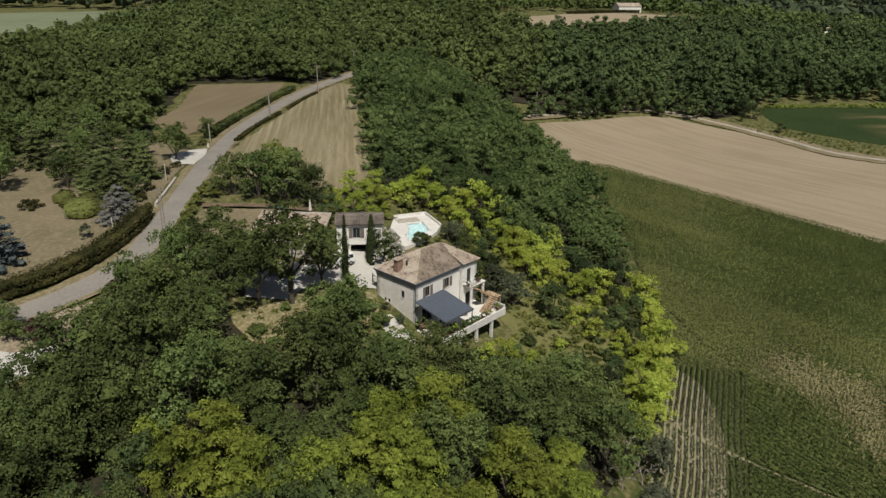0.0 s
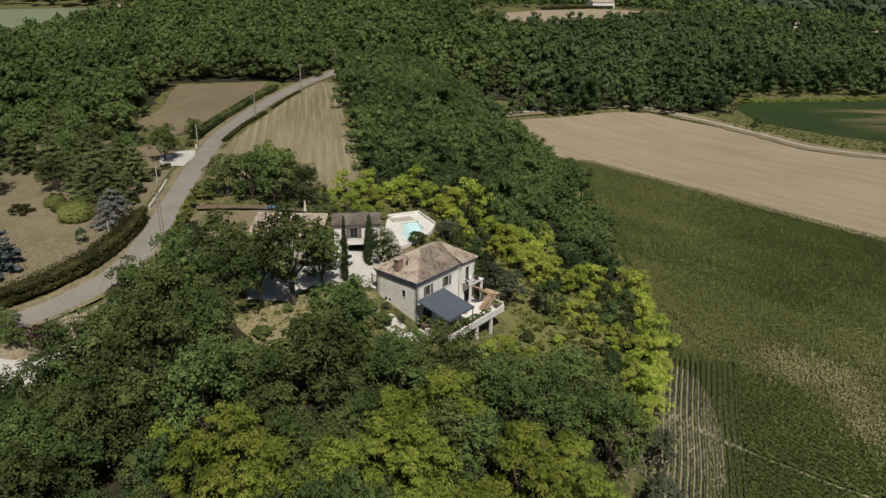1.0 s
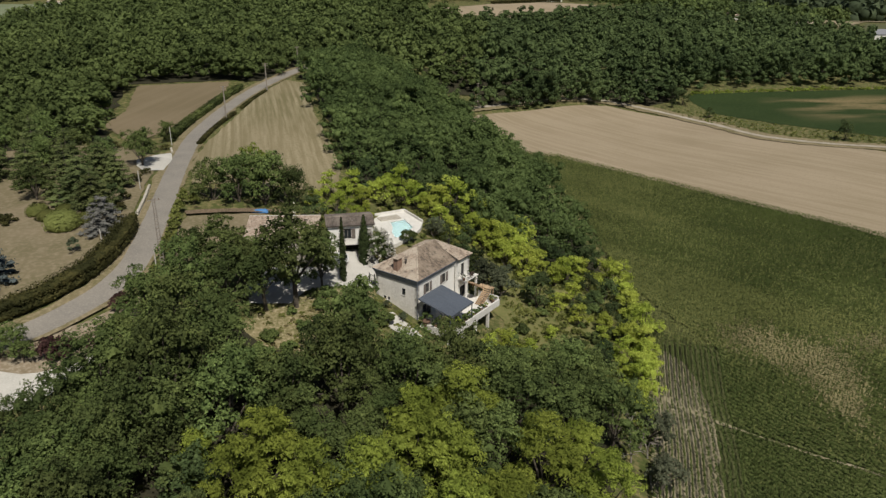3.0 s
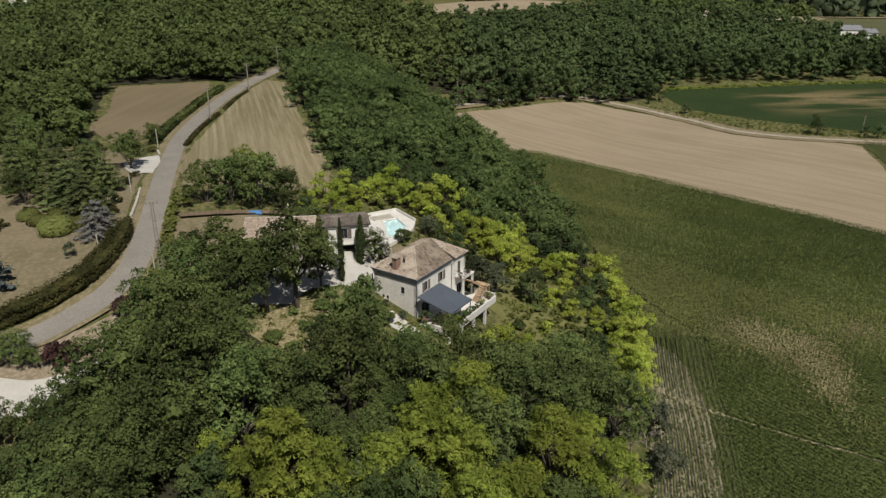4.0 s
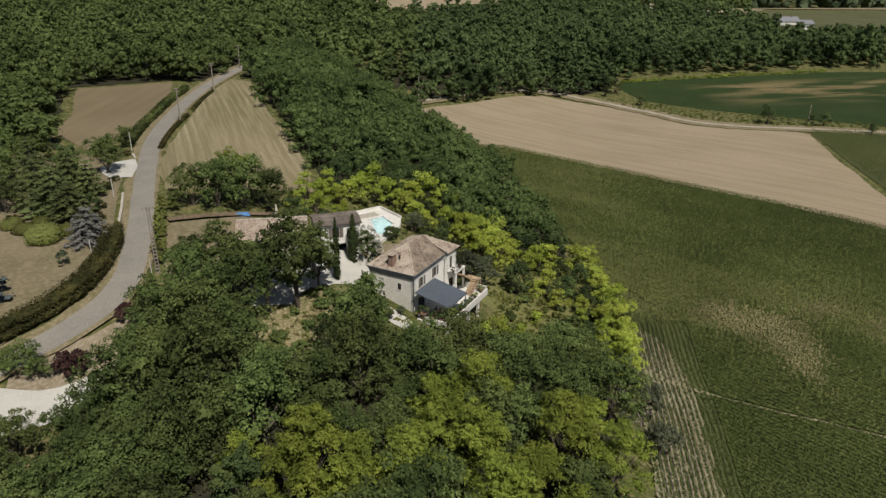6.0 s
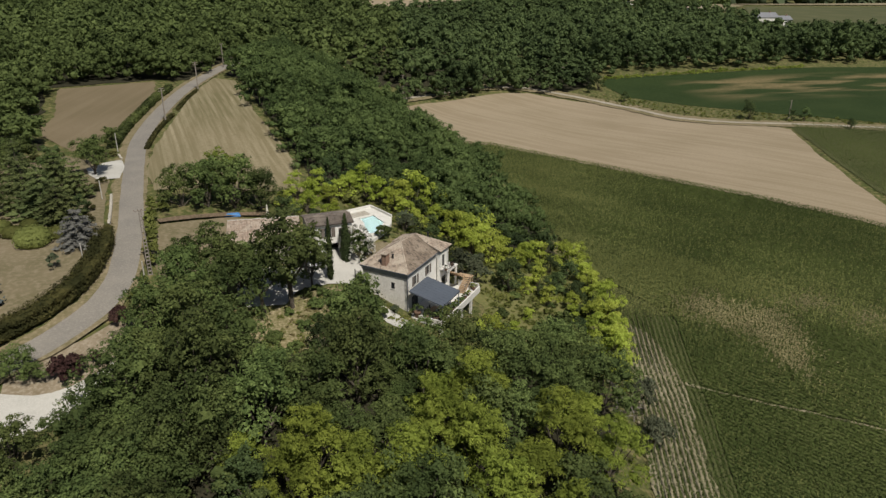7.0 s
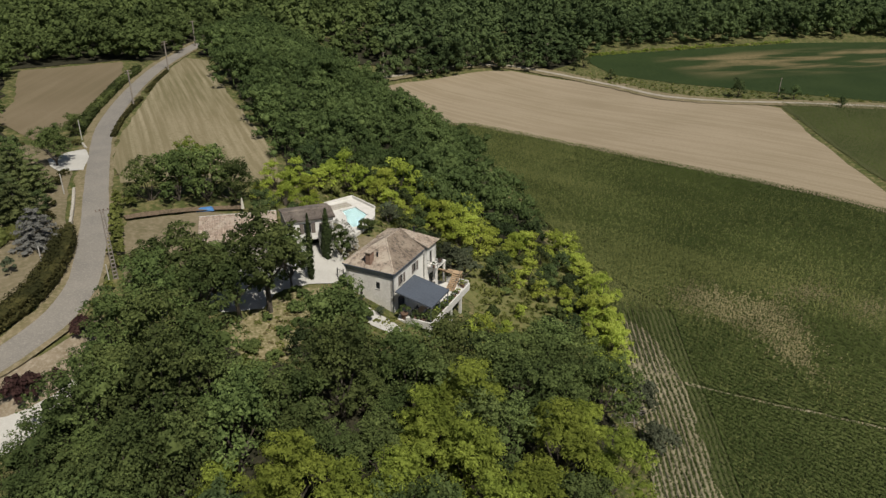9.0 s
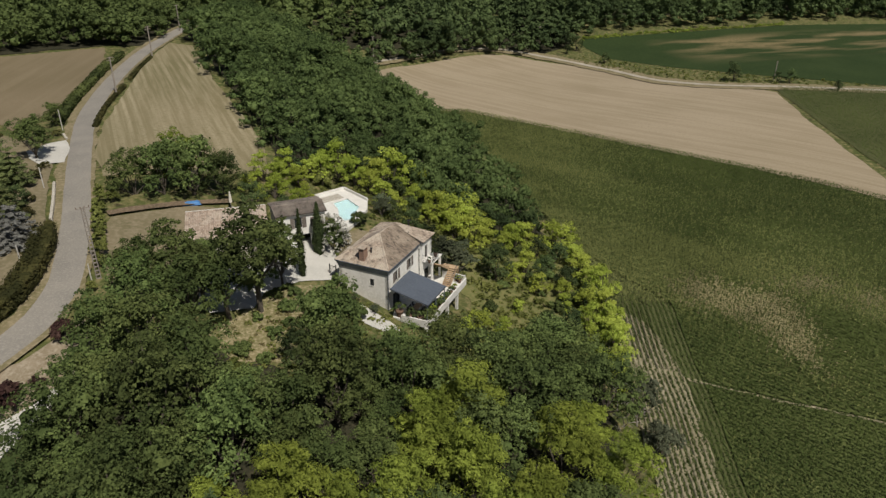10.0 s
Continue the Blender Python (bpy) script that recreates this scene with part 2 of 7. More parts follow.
# ---- the land ----
# Heights of the land on a coarse lattice, metres; rows run away from the camera.
LAND_X = (-150, -80, -50, -30, -12, 8, 28, 60, 130, 240)
LAND_Y = (10, 60, 92, 125, 170, 225, 285, 345)
LAND = (
    (2, 0, 0, -3, -8, -11, -15, -15, -14, -12),
    (4, 2.5, 2.5, 0, -4, -7.5, -13.2, -12.5, -12, -10),
    (9, 8.5, 7.8, 4.0, 0.5, -6, -11.2, -9.5, -9, -7),
    (12, 10, 10, 7.5, 4.4, -4, -10, -9.5, -7, -5),
    (13, 11, 10.6, 9.5, 6, -2, -10, -10.5, -5, -3),
    (15, 13, 12, 11.5, 8, 0, -9, -10, -4, -2),
    (16, 15, 14, 11, 5, -4, -7.5, -6.5, -3.5, -2),
    (14, 16, 15, 13, 11, 9, 7, 4, 3, 3),
)


def hermite(knots, rows, q):
    """Smooth curve through rows of values at the knots, at the places q along the first axis."""
    k, v, q = np.asarray(knots, float), np.asarray(rows, float), np.clip(q, knots[0], knots[-1])
    d = np.gradient(v, k, axis=0)
    i = np.clip(np.searchsorted(k, q, side="right") - 1, 0, len(k) - 2)
    w = (k[i + 1] - k[i])
    s = (q - k[i]) / w
    sh = (-1,) + (1,) * (v.ndim - 1)
    s, w = s.reshape(sh), w.reshape(sh)
    return (v[i] * (2 * s**3 - 3 * s**2 + 1) + w * d[i] * (s**3 - 2 * s**2 + s) + v[i + 1] * (3 * s**2 - 2 * s**3) + w * d[i + 1] * (s**3 - s**2))


def ramp(v, a, b):
    s = np.clip((v - a) / (b - a), 0, 1)
    return s * s * (3 - 2 * s)


def mound(x, y, cx, cy, rx, ry, h):
    return h * np.exp(-((x - cx) / rx) ** 2 - ((y - cy) / ry) ** 2)


def ground_z(x, y):
    """Height of the land at x, y (arrays)."""
    x, y = np.broadcast_arrays(np.asarray(x, float), np.asarray(y, float))
    flat_x, flat_y = x.ravel(), y.ravel()
    rows = hermite(LAND_Y, LAND, flat_y)
    k = np.asarray(LAND_X, float)
    qx = np.clip(flat_x, k[0], k[-1])
    d = np.gradient(rows, k, axis=1)
    i = np.clip(np.searchsorted(k, qx, side="right") - 1, 0, len(k) - 2)
    w = k[i + 1] - k[i]
    s = (qx - k[i]) / w
    n = np.arange(len(i))
    z = (rows[n, i] * (2 * s**3 - 3 * s**2 + 1) + w * d[n, i] * (s**3 - 2 * s**2 + s) + rows[n, i + 1] * (3 * s**2 - 2 * s**3) + w * d[n, i + 1] * (s**3 - s**2))
    z = z.reshape(x.shape)
    level = np.exp(-((x + 11.5) / 7.5) ** 4 - ((y - 118.0) / 10.5) ** 4)  # the made ground of the pool
    z = z * (1 - level) + 4.0 * level
    z = z + mound(x, y, -330, 330, 150, 180, -12)
    far = ramp(y, 330, 520)
    hills = mound(x, y, 130, 660, 170, 180, 17) + mound(x, y, -70, 620, 190, 230, 9)
    drop = 42 * ramp(y + 1.2 * np.maximum(-x - 120, 0), 660, 1150)
    beyond = mound(x, y, -1300, 2300, 1300, 500, 46) + mound(x, y, 1000, 2300, 1100, 700, 40) + mound(x, y, 200, 2600, 900, 600, 40)
    return z + far * hills - drop + beyond


def gz(x, y):
    return float(ground_z(x, y))


def part(name, data, material=None, parent=None, label=""):
    """Links a bmesh, or a mesh, as one mesh object under a thing or a part."""
    if isinstance(data, bmesh.types.BMesh):
        me = bpy.data.meshes.new(name)
        data.to_mesh(me)
        data.free()
    else:
        me = data
    if material and not me.materials:
        me.materials.append(material)
    ob = new(name, me)
    if parent:
        ob.parent = parent
    if label:
        ob["label"] = label
    return ob


def quads_mesh(name, verts, faces, material, smooth=False):
    """A mesh from arrays: verts (n, 3), faces (m, 3 or 4)."""
    verts, faces = np.asarray(verts, np.float32), np.asarray(faces, np.int32)
    me = bpy.data.meshes.new(name)
    k = faces.shape[1]
    me.vertices.add(len(verts))
    me.vertices.foreach_set("co", verts.ravel())
    me.loops.add(faces.size)
    me.loops.foreach_set("vertex_index", faces.ravel())
    me.polygons.add(len(faces))
    me.polygons.foreach_set("loop_start", np.arange(0, faces.size, k, dtype=np.int32))
    me.polygons.foreach_set("loop_total", np.full(len(faces), k, np.int32))
    me.polygons.foreach_set("use_smooth", np.full(len(faces), smooth))
    me.update(calc_edges=True)
    me.materials.append(material)
    return me


def inside(poly, x, y):
    """Which of the points x, y lie in the polygon."""
    x, y = np.asarray(x, float), np.asarray(y, float)
    hit = np.zeros(x.shape, bool)
    for (ax, ay), (bx, by) in zip(poly, poly[1:] + poly[:1]):
        cross = (ay > y) != (by > y)
        hit ^= cross & (x < (bx - ax) * (y - ay) / ((by - ay) or 1e-9) + ax)
    return hit


def ground_sheet():
    """One sheet of land out to the horizon, fine near the house and coarser with distance."""
    def steps(mid, near, n, reach):
        s = np.linspace(-1, 1, n)
        return mid + near * s + (reach - near) * np.sign(s) * np.abs(s) ** 5
    xs, ys = steps(0, 330, 200, 4300), steps(180, 300, 200, 4300)
    gx, gy = np.meshgrid(xs, ys)
    v = np.stack([gx.ravel(), gy.ravel(), ground_z(gx, gy).ravel()], 1)
    i = np.arange(len(ys) - 1)[:, None] * len(xs) + np.arange(len(xs) - 1)
    i = i.ravel()
    f = np.stack([i, i + 1, i + len(xs) + 1, i + len(xs)], 1)
    ob = part("ground", quads_mesh("ground", v, f, GRASS, True))
    return tagged(ob, "rolling land of rough dry grass under the woods", "ground", kind="structure")


def draped(name, poly, material, lift=0.12, cell=4.0, label="", category="field", wobble=0.6):
    """A field laid over the land: the polygon with an uneven edge, cut into a grid that follows the slope."""
    from mathutils.geometry import delaunay_2d_cdt
    edge = []
    for (ax, ay), (bx, by) in zip(poly, poly[1:] + poly[:1]):
        n = max(1, int(math.hypot(bx - ax, by - ay) / (cell * 0.6)))
        for k in range(n):
            x, y = ax + (bx - ax) * k / n, ay + (by - ay) * k / n
            o = noise.noise_vector((x * 0.25, y * 0.25, 3.1)) * wobble
            edge.append((x + o.x, y + o.y))
    xs, ys = [p[0] for p in edge], [p[1] for p in edge]
    gx, gy = np.meshgrid(np.arange(min(xs), max(xs), cell), np.arange(min(ys), max(ys), cell))
    gx, gy = gx.ravel(), gy.ravel()
    keep = inside(edge, gx, gy)
    pts = [Vector(p) for p in edge] + [Vector(p) for p in zip(gx[keep], gy[keep])]
    vs, _, fs, *_ = delaunay_2d_cdt(pts, [], [list(range(len(edge)))], 1, 1e-4)
    z = ground_z([p.x for p in vs], [p.y for p in vs]) + lift
    v = np.array([(p.x, p.y, h) for p, h in zip(vs, z)])
    ob = part(name, quads_mesh(name, v, [f for f in fs if len(f) == 3], material, True))
    return tagged(ob, label, category, kind="structure")


def spline(points, step):
    """Points along a smooth line through the given ones, about step metres apart."""
    p = np.array(points, float)
    d = np.r_[0, np.cumsum(np.hypot(*np.diff(p[:, :2], axis=0).T))]
    q = np.linspace(0, d[-1], max(2, int(d[-1] / step)))
    return hermite(d, p, q)


def ribbon(name, line, half, material, lift, label, category, step=2.0, across=4, wobble=0.0):
    """A road, track or verge: a strip that follows the land along a line."""
    c = spline(line, step)
    t = np.gradient(c[:, :2], axis=0)
    t /= np.hypot(t[:, 0], t[:, 1])[:, None]
    side = np.stack([-t[:, 1], t[:, 0]], 1)
    rows = []
    for k in range(across + 1):
        w = half * (2 * k / across - 1)
        rough = np.array([noise.noise((x * 0.3, y * 0.3, k * 3.0)) for x, y in c[:, :2]]) * (wobble if k in (0, across) else 0)
        rows.append(c[:, :2] + side * (w + np.sign(w) * rough)[:, None])
    xy = np.stack(rows, 1)
    mid = ground_z(c[:, 0], c[:, 1])[:, None]
    z = 0.5 * mid + 0.5 * ground_z(xy[..., 0], xy[..., 1]) + lift
    z = np.maximum(z, ground_z(xy[..., 0], xy[..., 1]) + lift)
    v = np.concatenate([xy, z[..., None]], -1).reshape(-1, 3)
    n = across + 1
    i = (np.arange(len(c) - 1)[:, None] * n + np.arange(across)).ravel()
    ob = part(name, quads_mesh(name, v, np.stack([i, i + n, i + n + 1, i + 1], 1), material, True))
    return tagged(ob, label, category, kind="structure")


ROAD = [(-84, 60), (-70, 68), (-60, 75.2), (-55.8, 79.6), (-52.3, 85), (-50.6, 91), (-50.8, 100), (-52, 110), (-54.4, 125), (-57.2, 143), (-60, 165), (-60.2, 185), (-59, 206), (-56, 230), (-51.5, 250), (-46, 270), (-36, 292), (-20, 320)]
TRACK = [(3, 272), (9, 279), (24, 292), (44, 299), (60, 301), (74, 299), (93, 281.7), (107.3, 256.3), (117.4, 230.1), (130.2, 217.3), (148.3, 207.9), (175.5, 195), (240, 175)]
STUBBLE_EDGE = [(-49.6, 243), (-42.5, 238), (-35, 195), (-24.1, 148), (-23.5, 131), (-50.7, 128), (-53.4, 137), (-55.3, 156), (-55.2, 178), (-53.6, 220)]
MEADOW_EDGE = [(-93.4, 226), (-67, 237), (-64.5, 215), (-65.5, 195), (-66, 178), (-72, 158), (-84.9, 176), (-85, 192)]
TAN_EDGE = [(14.5, 262), (21, 281), (31, 287), (65.8, 293), (77, 290.5), (101.1, 263), (116.3, 226.5), (140.6, 206), (142.2, 202), (132.4, 175.7), (125.7, 153.2), (120, 131), (112, 122), (92.3, 154.8), (69.6, 192), (42.6, 227), (20, 231)]
CORN_EDGE = [(19, 229), (24.8, 220), (33, 202), (36.5, 174), (34.5, 139), (34.5, 122.4), (31.5, 100.9), (26.5, 86.6), (23, 74.6), (19.5, 64.4), (15, 52), (10, 38), (70, 30), (112, 60), (115, 110), (112, 121.5), (92.3, 154.3), (69.6, 191.5), (42.6, 226.5)]
HEAD_EDGE = [(31.5, 101.5), (26.5, 86.6), (23, 74.6), (19.5, 64.4), (15, 52), (10, 38), (18, 34), (24, 50.5), (28.5, 62.5), (32, 72.5), (35.3, 84), (35.5, 95)]
CORN_RIGHT = [(144, 205), (176, 190.5), (230, 170), (190, 120), (124, 133), (128, 152), (135, 176)]
GREEN_EDGE = [(113.6, 295), (118.4, 303), (163.6, 305), (228.4, 309), (300, 303), (260, 200), (182, 199.5), (150, 225), (129.8, 248), (115, 273)]
GARDEN_EDGE = [(-112, 66), (-75, 70), (-63, 77), (-57.5, 84), (-54.8, 91), (-54.6, 100), (-56, 111), (-58.5, 126), (-62, 146), (-74, 156), (-112, 158)]
YARD_EDGE = [(-24.5, 100.5), (-23, 105), (-20.5, 107.5), (-17.3, 108.5), (-15.0, 105.5), (-14.2, 100.5), (-15, 97), (-20.5, 96.2), (-25.5, 93.4), (-27.0, 89.5), (-28.8, 89.2), (-32.4, 88.2), (-34.0, 90), (-34, 93.5), (-32, 97.5), (-29.5, 100)]
DRIVE_EDGE = [(-66, 71.5), (-61, 70.9), (-58, 70.4), (-55.4, 69.8), (-53.6, 70.0), (-51.6, 70.9), (-49.6, 72.6), (-47.9, 75.0), (-46.4, 74.2), (-48.0, 71.4), (-49.3, 69.4), (-50.1, 67.6), (-51.3, 65.9), (-53.1, 64.4), (-56, 63.2), (-60, 62.4), (-66, 62)]
BARE_EDGE = [(-59, 75.2), (-52, 79), (-46.5, 86), (-45, 79), (-46.8, 74.6), (-49.6, 72.4), (-51.8, 70.7), (-53.6, 69.8), (-55.6, 69.7), (-59, 70.4)]
MEADOW_SLOPE = [(4.5, 84), (12, 82), (22, 80), (27, 90), (31, 104), (32, 122), (20, 126), (4, 133), (-3, 124), (-2.5, 110), (2, 104), (5.5, 98)]
TURN_IN = [(-66, 143), (-63.2, 147), (-60.5, 148.5), (-58.6, 143.4), (-58, 135.3), (-62, 135), (-64.5, 139)]
PADDOCK_EDGE = [(-47.5, 112), (-36, 116.5), (-27, 117), (-27, 110), (-30, 104), (-37, 99), (-44.5, 93.5), (-47, 100)]

ground_sheet()
draped("stubble_field", STUBBLE_EDGE, STUBBLE, label="mown stubble field of straw-coloured grass beside the road")
draped("dry_meadow", MEADOW_EDGE, DRY_MEADOW, label="dry brown meadow at the edge of the wood")
draped("harvested_field", TAN_EDGE, HARVESTED, label="harvested pale tan grain field, bare and dusty")
draped("maize_ground", CORN_EDGE, MAIZE_FLOOR, label="shaded weedy ground under the dense maize", wobble=0.8)
draped("headland_soil", HEAD_EDGE, SOIL, 0.17, label="pale dry soil under the headland maize rows", wobble=0.8)
draped("maize_ground", CORN_RIGHT, MAIZE_FLOOR, label="shaded ground under the second maize field")
ribbon("wheel_track", [(27, 85.5), (31, 82.5), (47, 70.5), (71, 52.5), (90, 38)], 0.34, SOIL, 0.2, "pale bare wheel track through the maize", "track", 2.0, 2, 0.2)
draped("green_field", GREEN_EDGE, CROP, label="low green crop field with dry patches")
draped("garden_lawn", GARDEN_EDGE, DRY_LAWN, label="sunburnt garden lawn with bare patches", category="lawn")
draped("paddock", PADDOCK_EDGE, DRY_LAWN, label="dry earth yard behind the trees", category="yard")
draped("back_lawn", [(-14.4, 97.8), (-14.1, 104.5), (-13.2, 109.2), (-9.8, 110.6), (-5.5, 108.5), (-9.0, 104.2)], DRY_LAWN, 0.12, 2.0, "dry brown lawn behind the farmhouse", "lawn", 0.4)
draped("courtyard", YARD_EDGE, GRAVEL, 0.16, 2.0, "pale gravel courtyard in front of the outbuilding", "courtyard", 0.3)
draped("driveway", DRIVE_EDGE, GRAVEL, 0.16, 2.0, "white gravel driveway joining the road", "driveway", 0.3)
draped("bare_bank", BARE_EDGE, BARE_SOIL, 0.15, 2.0, "bare dry bank between the road and the wood", "bank", 0.5)
draped("slope_grass", MEADOW_SLOPE, GREEN_GRASS, 0.1, 3.0, "rough green grass on the slope below the house", "grass", 1.5)
draped("dry_bank", [(-33, 84), (-25, 92.5), (-21.2, 95.4), (-15.6, 95.6), (-13.6, 90), (-18, 86), (-22, 78.5), (-28, 79), (-31.5, 72.5), (-28, 71)], STRAW, 0.1, 2.0, "dry straw-coloured grass bank below the courtyard", "bank", 0.9)
draped("turn_in", TURN_IN, GRAVEL, 0.24, 2.0, "white gravel entrance beside the road", "driveway", 0.3)
ribbon("verge", ROAD, 3.1, VERGE, 0.17, "dry grass verge along the road", "verge", wobble=0.9)
ribbon("road", [(x + 0.45, y) for x, y in ROAD], 1.95, ASPHALT, 0.22, "narrow sun-bleached asphalt country road", "road", wobble=0.12)
ribbon("track_verge", TRACK, 4.2, VERGE, 0.17, "dry grass strip beside the farm track", "verge", wobble=1.2)
ribbon("farm_track", TRACK, 1.0, TRACK_DUST, 0.22, "pale dusty farm track", "track", wobble=0.3)

# ---- trees ----


def leaf_cloud(rng, centres, radii, per, size, flat=0.85, aspect=0.72, ruffle=0.45, near=0.72, deep=0.36):
    """Small pointed leaf sprays on the skins of round lobes: arrays of verts and triangles."""
    n = len(centres) * per
    d = rng.normal(size=(n, 3))
    d /= np.linalg.norm(d, axis=1)[:, None]
    low = d[:, 2] < -0.35
    d[low, 2] *= -1
    c, r = np.repeat(centres, per, 0), np.repeat(radii, per)
    p = c + d * (r * (near + deep * rng.random(n) ** 0.7))[:, None] * [1, 1, flat]
    normal = d + rng.normal(scale=ruffle, size=(n, 3)) + [0, 0, 0.35]
    normal /= np.linalg.norm(normal, axis=1)[:, None]
    a = np.cross(normal, rng.normal(size=(n, 3)))
    a /= np.linalg.norm(a, axis=1)[:, None]
    b = np.cross(normal, a)
    s = (size * (0.6 + 0.8 * rng.random(n)))[:, None]
    v = np.stack([p + a * s, p + b * s * aspect - a * s * 0.45, p - b * s * aspect - a * s * 0.45], 1).reshape(-1, 3)
    return v, np.arange(3 * n).reshape(-1, 3)


def round_form(level):
    """A unit icosahedron, divided level times: verts and triangles."""
    g = (1 + 5 ** 0.5) / 2
    v = [(-1, g, 0), (1, g, 0), (-1, -g, 0), (1, -g, 0), (0, -1, g), (0, 1, g), (0, -1, -g), (0, 1, -g), (g, 0, -1), (g, 0, 1), (-g, 0, -1), (-g, 0, 1)]
    f = [(0, 11, 5), (0, 5, 1), (0, 1, 7), (0, 7, 10), (0, 10, 11), (1, 5, 9), (5, 11, 4), (11, 10, 2), (10, 7, 6), (7, 1, 8), (3, 9, 4), (3, 4, 2), (3, 2, 6), (3, 6, 8), (3, 8, 9), (4, 9, 5), (2, 4, 11), (6, 2, 10), (8, 6, 7), (9, 8, 1)]
    v = [np.array(p) / np.linalg.norm(p) for p in v]
    for _ in range(level):
        mids, cut = {}, []

        def mid(i, j):
            key = (min(i, j), max(i, j))
            if key not in mids:
                m = v[i] + v[j]
                v.append(m / np.linalg.norm(m))
                mids[key] = len(v) - 1
            return mids[key]

        for a, b, c in f:
            x, y, z = mid(a, b), mid(b, c), mid(c, a)
            cut += [(a, x, z), (b, y, x), (c, z, y), (x, y, z)]
        f = cut
    return np.array(v), np.array(f)


FORMS = [round_form(0), round_form(1)]


def clump(centre, radius, flat, rng, level=0, rough=0.4):
    """The uneven body of a clump of leaves, closed and rounded."""
    v, f = FORMS[level]
    return v * radius * (1 - rough / 2 + rough * rng.random((len(v), 1))) * [1, 1, flat] + centre, f


def join(pieces):
    """Several arrays of verts and faces as one; quads are split where triangles are among them."""
    vs, fs, n = [], [], 0
    mixed = any(f.shape[1] == 3 for v, f in pieces)
    for v, f in pieces:
        if mixed and f.shape[1] == 4:
            f = np.concatenate([f[:, :3], f[:, [0, 2, 3]]])
        vs.append(v), fs.append(f + n)
        n += len(v)
    return np.concatenate(vs), np.concatenate(fs)


def crown_lobes(rng, radius, height, lobes):
    """Centres and radii of the lobes of a crown whose underside lies at 0."""
    out = []
    for k in range(lobes):
        ang = k * 2.39996 + rng.uniform(-0.4, 0.4)
        f = (k + 0.5) / lobes
        h = 0.22 + 0.55 * (1 - f) + rng.uniform(-0.14, 0.16)
        w = radius * 0.76 * math.sqrt(f) * rng.uniform(0.75, 1.18)
        r = radius * rng.uniform(0.11, 0.28)
        out.append((w * math.cos(ang), w * math.sin(ang), h * height, r))
    a = np.array(out)
    return a[:, :3], a[:, 3]


def limb(v0, v1, r0, r1, sides=6):
    """A tapered limb between two points, as quads."""
    v0, v1 = np.array(v0, float), np.array(v1, float)
    d = (v1 - v0) / np.linalg.norm(v1 - v0)
    a = np.cross(d, (0.3, 1, 0.2))
    a /= np.linalg.norm(a)
    b = np.cross(d, a)
    ring = [math.cos(2 * math.pi * k / sides) * a + math.sin(2 * math.pi * k / sides) * b for k in range(sides)]
    v = np.array([v0 + r0 * o for o in ring] + [v1 + r1 * o for o in ring])
    return v, np.array([(k, (k + 1) % sides, sides + (k + 1) % sides, sides + k) for k in range(sides)])


def crown_masses(rng, radius, low, top, mains, subs, flat):
    """A crown as a dome of large masses with smaller clumps on their skins: centres and radii of both."""
    big, small = [], []
    for k in range(mains):
        f, ang = (k + 0.35) / mains, k * 2.39996 + rng.uniform(-0.4, 0.4)
        r = radius * rng.uniform(0.28, 0.42)
        w = radius * 0.68 * math.sqrt(f) * rng.uniform(0.8, 1.15)
        h = low + 0.55 * r + (top - low - 1.5 * r) * (1 - f ** 1.3) * rng.uniform(0.72, 1.08)
        c = np.array((w * math.cos(ang), w * math.sin(ang), h))
        big.append((*c, r))
        for _ in range(subs):
            d = rng.normal(size=3)
            d[2] = abs(d[2]) * 1.1 - 0.3
            d /= np.linalg.norm(d)
            small.append((*(c + d * r * rng.uniform(0.78, 1.05) * [1, 1, flat]), r * rng.uniform(0.24, 0.46)))
    return np.array(big), np.array(small).reshape(-1, 4)


def tree_meshes(seed, radius, height, trunk, mains, subs, per, size, leaf, flat=0.85, aspect=0.72, ruffle=0.45):
    """The crown and trunk meshes of a tree. height: to the top; trunk: clear height under the crown."""
    rng = np.random.default_rng(seed)
    big, small = crown_masses(rng, radius, trunk, height, mains, subs, flat)
    pieces = [leaf_cloud(rng, small[:, :3], small[:, 3], per, size, flat, aspect, ruffle, 0.25, 0.85), leaf_cloud(rng, big[:, :3], big[:, 3], per * 3, size, flat, aspect, ruffle, 0.4, 0.7)]
    pieces += [clump(q[:3], q[3] * 0.34, flat, rng, rough=0.8) for q in big]
    v, f = join(pieces)
    crown = quads_mesh("crown", v, f, leaf)
    lean = rng.uniform(-0.4, 0.4, 2)
    fork = np.array([lean[0], lean[1], trunk])
    wood = [limb((0, 0, -0.6), fork, 0.045 * radius + 0.10, 0.035 * radius + 0.06)]
    for k in rng.choice(len(big), min(7, len(big)), replace=False):
        wood.append(limb(fork - [0, 0, 0.3], big[k, :3], 0.024 * radius + 0.04, 0.03))
    v, f = join(wood)
    return crown, quads_mesh("trunk", v, f, BARK)


def tree_thing(name, meshes, label, category, group=""):
    root = new(name)
    part("crown", meshes[0], None, root)
    part("trunk", meshes[1], None, root)
    return tagged(root, label, category, group)


